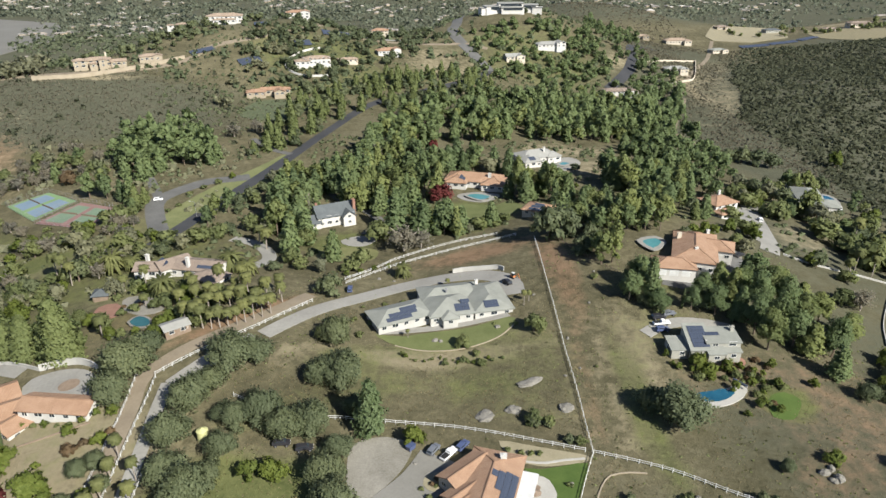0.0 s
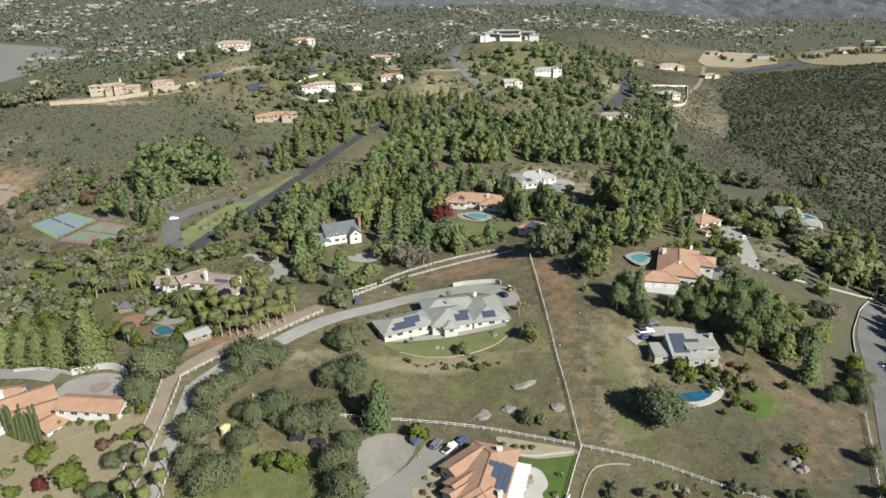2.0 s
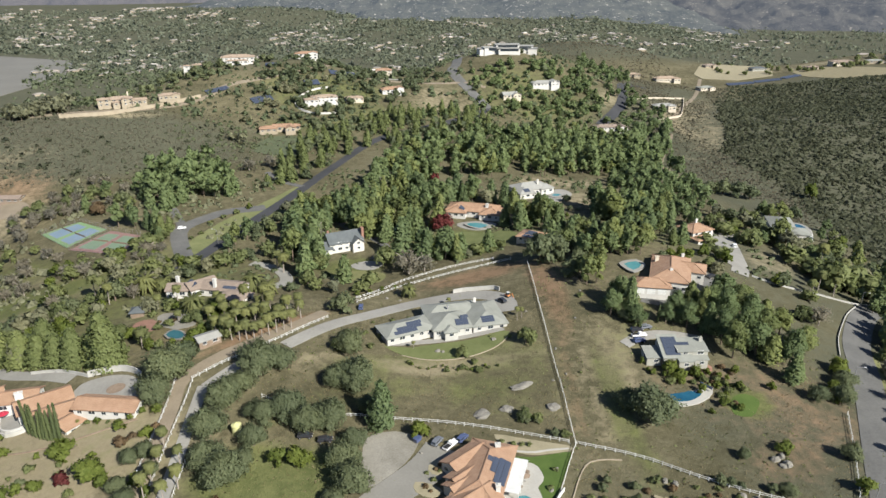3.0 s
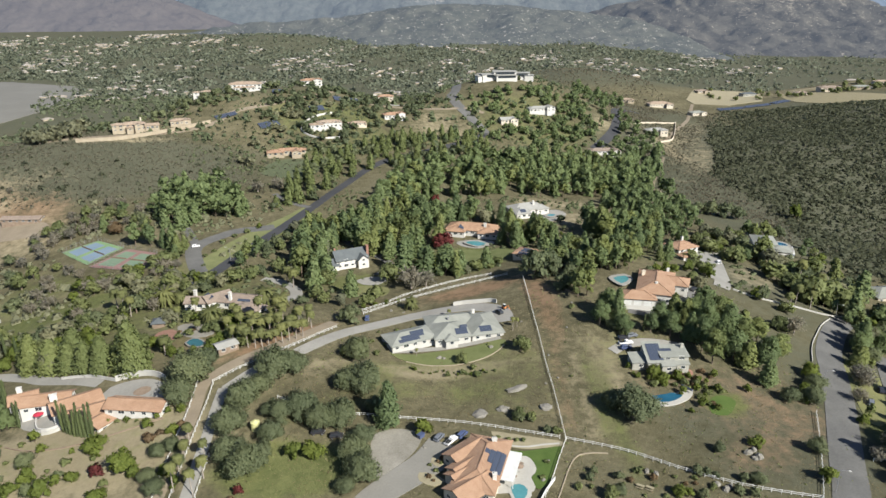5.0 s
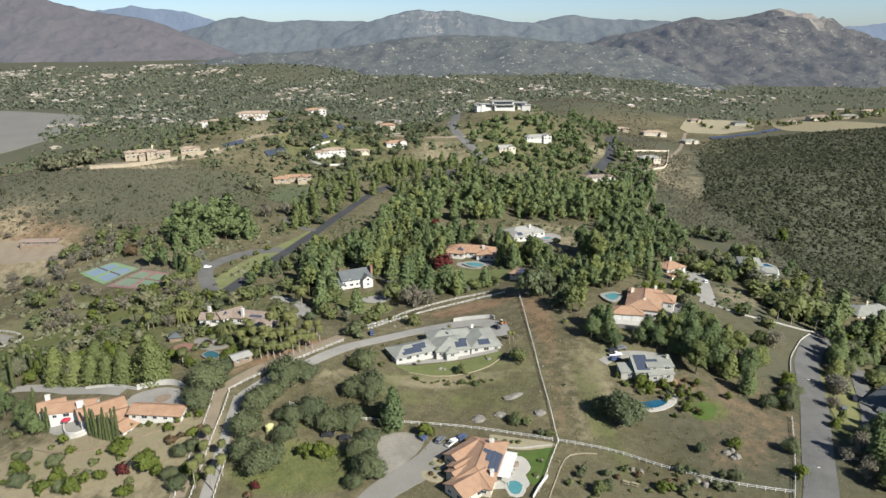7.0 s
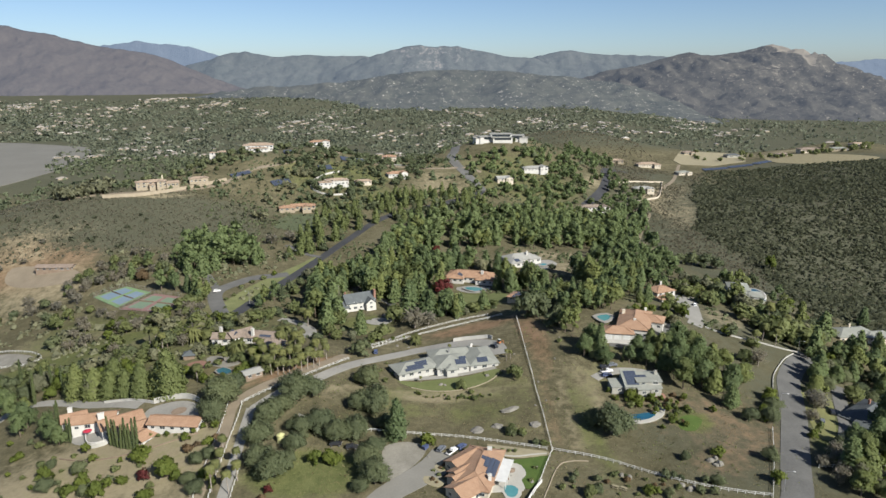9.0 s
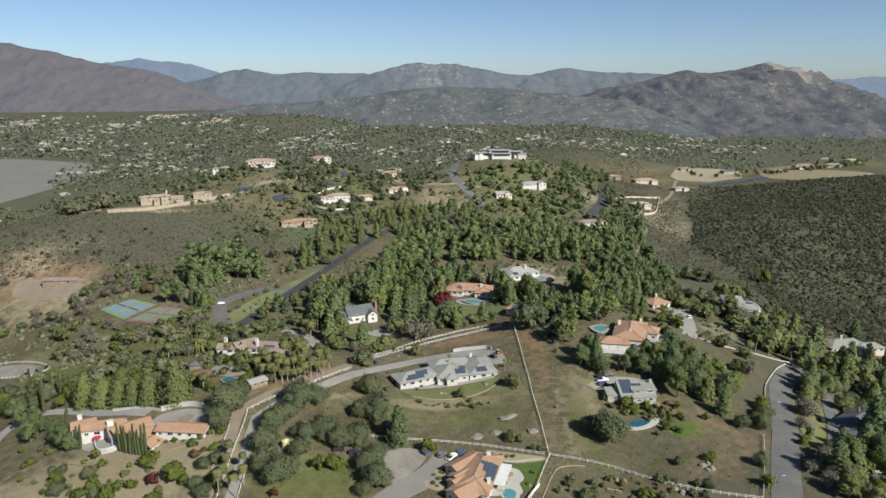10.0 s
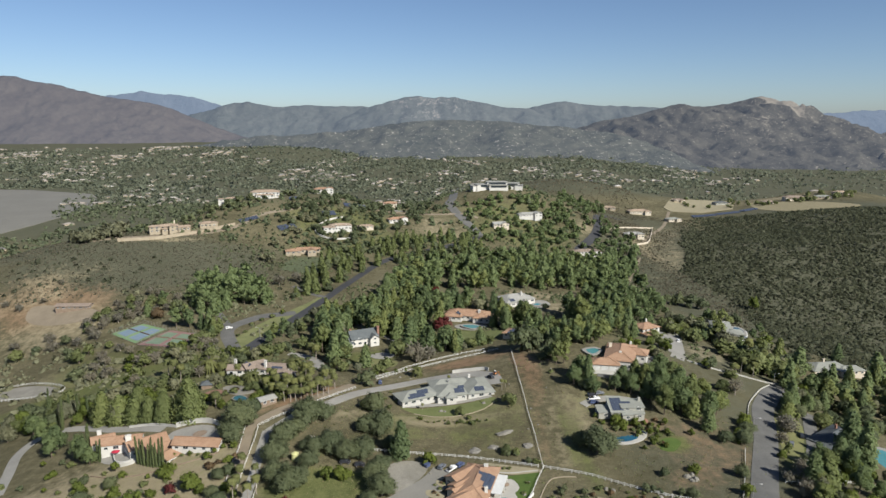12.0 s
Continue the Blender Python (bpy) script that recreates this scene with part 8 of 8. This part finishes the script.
vehicle((-146, 317), 20, "car_white", "white car parked on a side road")
vehicle((154.5, 152.5), 60, "car_grey", "grey car parked on a drive")
vehicle((164.5, 163), 70, "car_dark", "dark car parked on a drive")
vehicle((-33.8, 127.8), 10, "car_dark", "dark car parked under oaks")
vehicle((-40, 129), 5, "car_dark", "black car parked on dirt")
vehicle((149, 286), 80, "car_white", "white car parked on a pale drive")


# ---- boulders ----
def boulder(place, size, turn, label, seed):
    rng = random.Random(seed)
    bm = bmesh.new()
    bmesh.ops.create_icosphere(bm, subdivisions=3, radius=1.0)
    for v in bm.verts:
        k = 1 + noise.noise(v.co * 1.6 + Vector((seed, 0, 0))) * 0.35 + noise.noise(v.co * 4.5 + Vector((seed, 0, 0))) * 0.12
        v.co = Vector((v.co.x * k * size[0] / 2, v.co.y * k * size[1] / 2, v.co.z * k * size[2]))
    ob = part("boulder", bm, M["rock"])
    ob.matrix_basis = pose(place[0], place[1], ground_at(*place) + size[2] * 0.1, rng.uniform(-4, 4), rng.uniform(-4, 4), turn)
    return tagged(ob, label, "rock", "boulders")


for k, (p, s, t) in enumerate([((28, 158), (10, 3.2, 0.7), 28), ((13.6, 143.8), (4.6, 6, 0.7), -20), ((22, 146), (4.4, 3.6, 0.9), 0), ((37, 146), (5, 4, 0.8), 10), ((97.2, 121), (2.8, 2, 1.1), 10), ((99.8, 119), (3, 2.4, 1.2), 50),
                               ((99.6, 122.6), (2.4, 1.7, 0.9), 80), ((98, 118.4), (2.2, 1.6, 0.8), 120), ((82.3, 106.8), (2.2, 1.8, 1.0), 0), ((84.2, 104.6), (2.6, 2.0, 1.1), 30), ((63, 112.2), (2.2, 1.6, 0.8), 60), ((65.4, 111), (2.4, 1.8, 0.9), 90), ((80.8, 105.4), (1.6, 1.2, 0.7), 20), ((86, 106), (1.8, 1.4, 0.8), 70), ((152.8, 152.4), (2.0, 1.4, 0.9), 30),
                               ((-1, 181), (2.2, 1.6, 0.8), 20), ((0.8, 180.6), (1.5, 1.4, 0.6), 70), ((20, 187.4), (2, 1.5, 0.9), 10), ((33.6, 117.4), (1.6, 1.1, 0.5), 15), ((31.2, 108.6), (1.5, 1.2, 0.5), 40), ((-24, 228), (1.4, 1.2, 0.7), 0), ((-5, 124.6), (1.2, 1.0, 0.5), 0)]):
    boulder(p, s, t, "weathered pale granite boulder on dry ground", k + 3)


# ---- small things ----
def street_lamp(place, turn):
    lp = new("street_lamp")
    lp.matrix_basis = pose(place[0], place[1], ground_at(*place), 0, 0, turn)
    tagged(lp, "tall grey street lamp with a single arm", "street lamp", "street lamps")
    bm = bmesh.new()
    bmesh.ops.create_cone(bm, cap_ends=True, segments=10, radius1=0.12, radius2=0.07, depth=8.0, matrix=pose(0, 0, 4.0))
    part("pole", bm, M["metal"], lp)
    bm = bmesh.new()
    bar(bm, (0, 0, 7.9), (2.2, 0, 8.3), 0.08, 0.08)
    part("arm", bm, M["metal"], lp)
    bm = bmesh.new()
    box(bm, (2.0, -0.16, 8.22), (2.75, 0.16, 8.4))
    part("lamp_head", bm, M["white_paint"], lp)


street_lamp((115.2, 103), -22)
street_lamp((140.6, 160), -22)
street_lamp((184.4, 231.6), -60)
street_lamp((-119.6, 297), 170)


def sunshade(place, cloth, label, wide=3.0):
    s = new("parasol")
    s.matrix_basis = pose(place[0], place[1], ground_at(*place) + 0.15)
    tagged(s, label, "parasol")
    bm = bmesh.new()
    bmesh.ops.create_cone(bm, cap_ends=True, segments=8, radius1=wide / 2, radius2=0.05, depth=0.7, matrix=pose(0, 0, 2.5))
    part("canopy", bm, M[cloth], s)
    bm = bmesh.new()
    bmesh.ops.create_cone(bm, cap_ends=True, segments=8, radius1=0.04, radius2=0.04, depth=2.3, matrix=pose(0, 0, 1.1))
    part("pole", bm, M["metal"], s)
    bm = bmesh.new()
    bmesh.ops.create_cone(bm, cap_ends=True, segments=12, radius1=0.35, radius2=0.3, depth=0.15, matrix=pose(0, 0, 0.0))
    part("foot", bm, M["concrete"], s)


sunshade((-142, 145.2), "red_fabric", "closed crimson garden parasol on a terrace", 3.6)
sunshade((24.2, 112.4), "wood", "dark garden parasol on a patio")


def round_table(place, label):
    t = new("garden_table")
    t.matrix_basis = pose(place[0], place[1], ground_at(*place) + 0.12)
    tagged(t, label, "table")
    bm = bmesh.new()
    bmesh.ops.create_cone(bm, cap_ends=True, segments=20, radius1=0.75, radius2=0.75, depth=0.06, matrix=pose(0, 0, 0.72))
    part("tabletop", bm, M["wood"], t)
    for k in range(4):
        bm = bmesh.new()
        bar(bm, (0.5 * math.cos(k * 1.571), 0.5 * math.sin(k * 1.571), 0.0), (0.4 * math.cos(k * 1.571), 0.4 * math.sin(k * 1.571), 0.7), 0.06, 0.06)
        part("leg", bm, M["metal"], t)


round_table((25.2, 115.6), "round dark garden table on a patio")
round_table((22.6, 109.6), "round dark garden table on a patio")


def skip_bin(place, turn):
    b = new("waste_bin")
    b.matrix_basis = pose(place[0], place[1], ground_at(*place) + 0.3, 0, 0, turn)
    tagged(b, "blue waste skip standing on gravel", "bin")
    bm = bmesh.new()
    r = box(bm, (-1.2, -0.8, 0), (1.2, 0.8, 1.3))
    for v in r:
        if v.co.z < 0.5:
            v.co.x, v.co.y = v.co.x * 0.85, v.co.y * 0.85
    part("tub", bm, M["car_blue"], b)
    bm = bmesh.new()
    box(bm, (-1.25, -0.85, 1.3), (1.25, 0.85, 1.38))
    part("lid", bm, M["car_blue"], b)


skip_bin((-6.4, 130), 50)


def water_tank(place):
    t = new("water_tank")
    t.matrix_basis = pose(place[0], place[1], ground_at(*place))
    tagged(t, "pale yellow-green plastic water tank under oaks", "tank")
    bm = bmesh.new()
    bmesh.ops.create_cone(bm, cap_ends=True, segments=24, radius1=1.5, radius2=1.5, depth=3.0, matrix=pose(0, 0, 1.4))
    part("tank_wall", bm, M["tank"], t)
    bm = bmesh.new()
    bmesh.ops.create_cone(bm, cap_ends=True, segments=24, radius1=1.55, radius2=0.3, depth=0.6, matrix=pose(0, 0, 3.2))
    part("tank_top", bm, M["tank"], t)
    bm = bmesh.new()
    bmesh.ops.create_cone(bm, cap_ends=True, segments=12, radius1=0.3, radius2=0.3, depth=0.15, matrix=pose(0, 0, 3.55))
    part("lid", bm, M["tank"], t)


M["tank"] = plain("pale_plastic", (0.42, 0.42, 0.20), (0.50, 0.50, 0.26), 0.5, 3.0, 0.5, relief=0)
water_tank((-60.6, 130))


def solar_field(place, turn, cols, rows, label, tilt=22):
    f = new("solar_array")
    f.matrix_basis = pose(place[0], place[1], ground_at(*place), 0, 0, turn)
    tagged(f, label, "solar array", "solar arrays")
    z0 = ground_at(*place)
    for j in range(rows):
        for i in range(cols):
            x, y = (i - (cols - 1) / 2) * 1.03, j * 3.6
            w = f.matrix_basis @ Vector((x, y, 0))
            part_of("solar_panel", SOLAR_WIDE, None, f, m=pose(x, y, ground_at(w.x, w.y) - z0 + 1.1, tilt))
        for i in range(0, cols, 4):
            x, y = (i - (cols - 1) / 2) * 1.03, j * 3.6
            w = f.matrix_basis @ Vector((x, y, 0))
            part_of("stand", SOLAR_LEG, None, f, m=pose(x, y, ground_at(w.x, w.y) - z0 - 0.4))


SOLAR_WIDE = unit_box("solar_panel", 1.0, 3.3, 0.05)
SOLAR_WIDE.materials.append(M["solar"])
SOLAR_LEG = unit_box("stand", 0.1, 0.1, 1.5)
SOLAR_LEG.materials.append(M["metal"])
solar_field((-202.4, 574), 40, 20, 2, "dark blue solar panels on a hillside")
solar_field((-160, 564), 35, 18, 3, "dark blue solar panels on a hillside")
solar_field((-124.5, 608), 24, 14, 3, "dark solar panels on a slope")
solar_field((-168, 641), 14, 14, 2, "dark solar panels beside a hilltop house")
solar_field((-107, 643), 20, 12, 3, "dark solar panels on a slope")
solar_field((-92.6, 650), 20, 14, 3, "dark solar panels on a slope")
solar_field((386, 874), 3, 34, 3, "long rows of solar panels on a plateau")
solar_field((424, 880), 6, 34, 3, "long rows of solar panels on a plateau")
solar_field((462, 894), 28, 30, 3, "long rows of solar panels on a plateau")
area("patio_grey_house", [(-19.6, 186.2), (-5.5, 189.2), (4.1, 191), (16.3, 194), (23.7, 195.6), (24.7, 193.4), (16.2, 191.4), (4.1, 188.1), (-5.4, 186.3), (-18.6, 183.4)], M["concrete"], "narrow pale concrete terrace along a house", "patio", 0.2, smooth=False)
area("terrace_palm", [(-113.5, 203.2), (-109.1, 205.2), (-98, 199.4), (-94, 191), (-100.2, 188.6), (-108.4, 193.4)], M["gravel"], "pale stepped gravel garden below palms", "terrace", 0.12)
area("yard_slope", [(148.9, 312), (145.9, 294), (140.5, 266), (136, 250), (131, 246), (129, 252), (134, 268), (139, 292), (143, 312)], M["concrete"], "wide pale concrete forecourt on a slope", "driveway", 0.2)


def picnic_table(place, turn):
    t = new("picnic_table")
    t.matrix_basis = pose(place[0], place[1], ground_at(*place), 0, 0, turn)
    tagged(t, "weathered pale picnic table with two benches", "table", "picnic tables")
    for name, y, z, w in (("tabletop", 0, 0.72, 0.8), ("bench", -0.85, 0.42, 0.3), ("bench", 0.85, 0.42, 0.3)):
        bm = bmesh.new()
        box(bm, (-1.2, y - w / 2, z), (1.2, y + w / 2, z + 0.06))
        part(name, bm, M["worn_earth"], t)
    for x in (-0.8, 0.8):
        for s in (-1, 1):
            bm = bmesh.new()
            bar(bm, (x, s * 0.8, 0.0), (x, s * 0.2, 0.72), 0.09, 0.05)
            part("leg", bm, M["wood"], t)


picnic_table((59.2, 105.4), -30)
picnic_table((61.8, 104.6), -30)


def mini_digger(place, turn):
    d = new("mini_digger")
    d.matrix_basis = pose(place[0], place[1], ground_at(*place) + 0.05, 0, 0, turn)
    tagged(d, "small orange tracked digger parked beside the drive", "digger")
    for s in (-1, 1):
        bm = bmesh.new()
        box(bm, (-1.1, s * 0.75 - 0.18, 0.0), (1.1, s * 0.75 + 0.18, 0.5))
        bmesh.ops.bevel(bm, geom=list(bm.edges), offset=0.12, segments=2, affect='EDGES')
        part("track", bm, M["rubber"], d)
    for name, lo, hi, mt in (("body", (-1.2, -0.75, 0.5), (0.7, 0.75, 1.25), "orange_paint"), ("cab", (-0.5, -0.7, 1.25), (0.6, 0.2, 2.3), "glass"), ("roof", (-0.6, -0.75, 2.3), (0.7, 0.25, 2.4), "white_paint")):
        bm = bmesh.new()
        box(bm, lo, hi)
        bmesh.ops.bevel(bm, geom=list(bm.edges), offset=0.05, segments=1, affect='EDGES')
        part(name, bm, M[mt], d)
    bm = bmesh.new()
    bar(bm, (0.6, 0.4, 1.0), (2.0, 0.4, 2.3), 0.22, 0.3)
    part("boom", bm, M["orange_paint"], d)
    bm = bmesh.new()
    bar(bm, (2.0, 0.4, 2.3), (2.9, 0.4, 0.6), 0.18, 0.24)
    arm = part("arm", bm, M["orange_paint"], d)
    bm = bmesh.new()
    box(bm, (2.55, 0.1, 0.1), (3.1, 0.7, 0.6))
    part("bucket", bm, M["metal"], arm)


mini_digger((27.9, 219.2), -50)
vehicle((25.2, 215.6), 120, "car_dark", "dark car parked behind a grey-roofed house")
for k, (x, y) in enumerate(((-14, 229), (34, 205), (42, 178), (43.5, 163), (38.6, 160), (-18, 226), (57, 215), (52, 196))):
    boulder((x, y), (1.0 + 0.2 * (k % 3), 0.8, 0.4), 40 * k, "small pale granite stone on dry ground", 60 + k)


def pool_cover_roll(place, turn):
    c = new("pool_cover_roll")
    c.matrix_basis = pose(place[0], place[1], ground_at(*place) + 1.0, 0, 0, turn)
    tagged(c, "grey-blue rolled pool cover on the coping", "pool cover")
    bm = bmesh.new()
    bmesh.ops.create_cone(bm, cap_ends=True, segments=12, radius1=0.4, radius2=0.4, depth=4.4, matrix=pose(0, 0, 0.4, 90))
    part("roll", bm, M["solar"], c)
    for s in (-1, 1):
        bm = bmesh.new()
        box(bm, (-0.3, s * 2.3 - 0.06, -0.1), (0.3, s * 2.3 + 0.06, 0.5))
        part("stand", bm, M["metal"], c)


pool_cover_roll((88.6, 154.4), 35)
vehicle((76.8, 187.4), 15, "car_grey", "grey car parked under trees")
garden_wall([(-146, 131), (-136, 127.5), (-124, 127), (-112, 130), (-100, 134.5), (-94, 137)], 0.25, 0.3, "wood", "low dark edging round a hillside garden")
garden_wall([(-140, 137.5), (-135.5, 135.4), (-131, 136.4), (-128.6, 139)], 1.3, 0.25, "wall_pale", "curved white terrace parapet")
strip("drive_palm_house", [(-95, 272), (-85, 268), (-76, 258), (-72, 246), (-76, 236)], 6, M["concrete"], "pale concrete drive behind a palm garden", "driveway", 0.15)
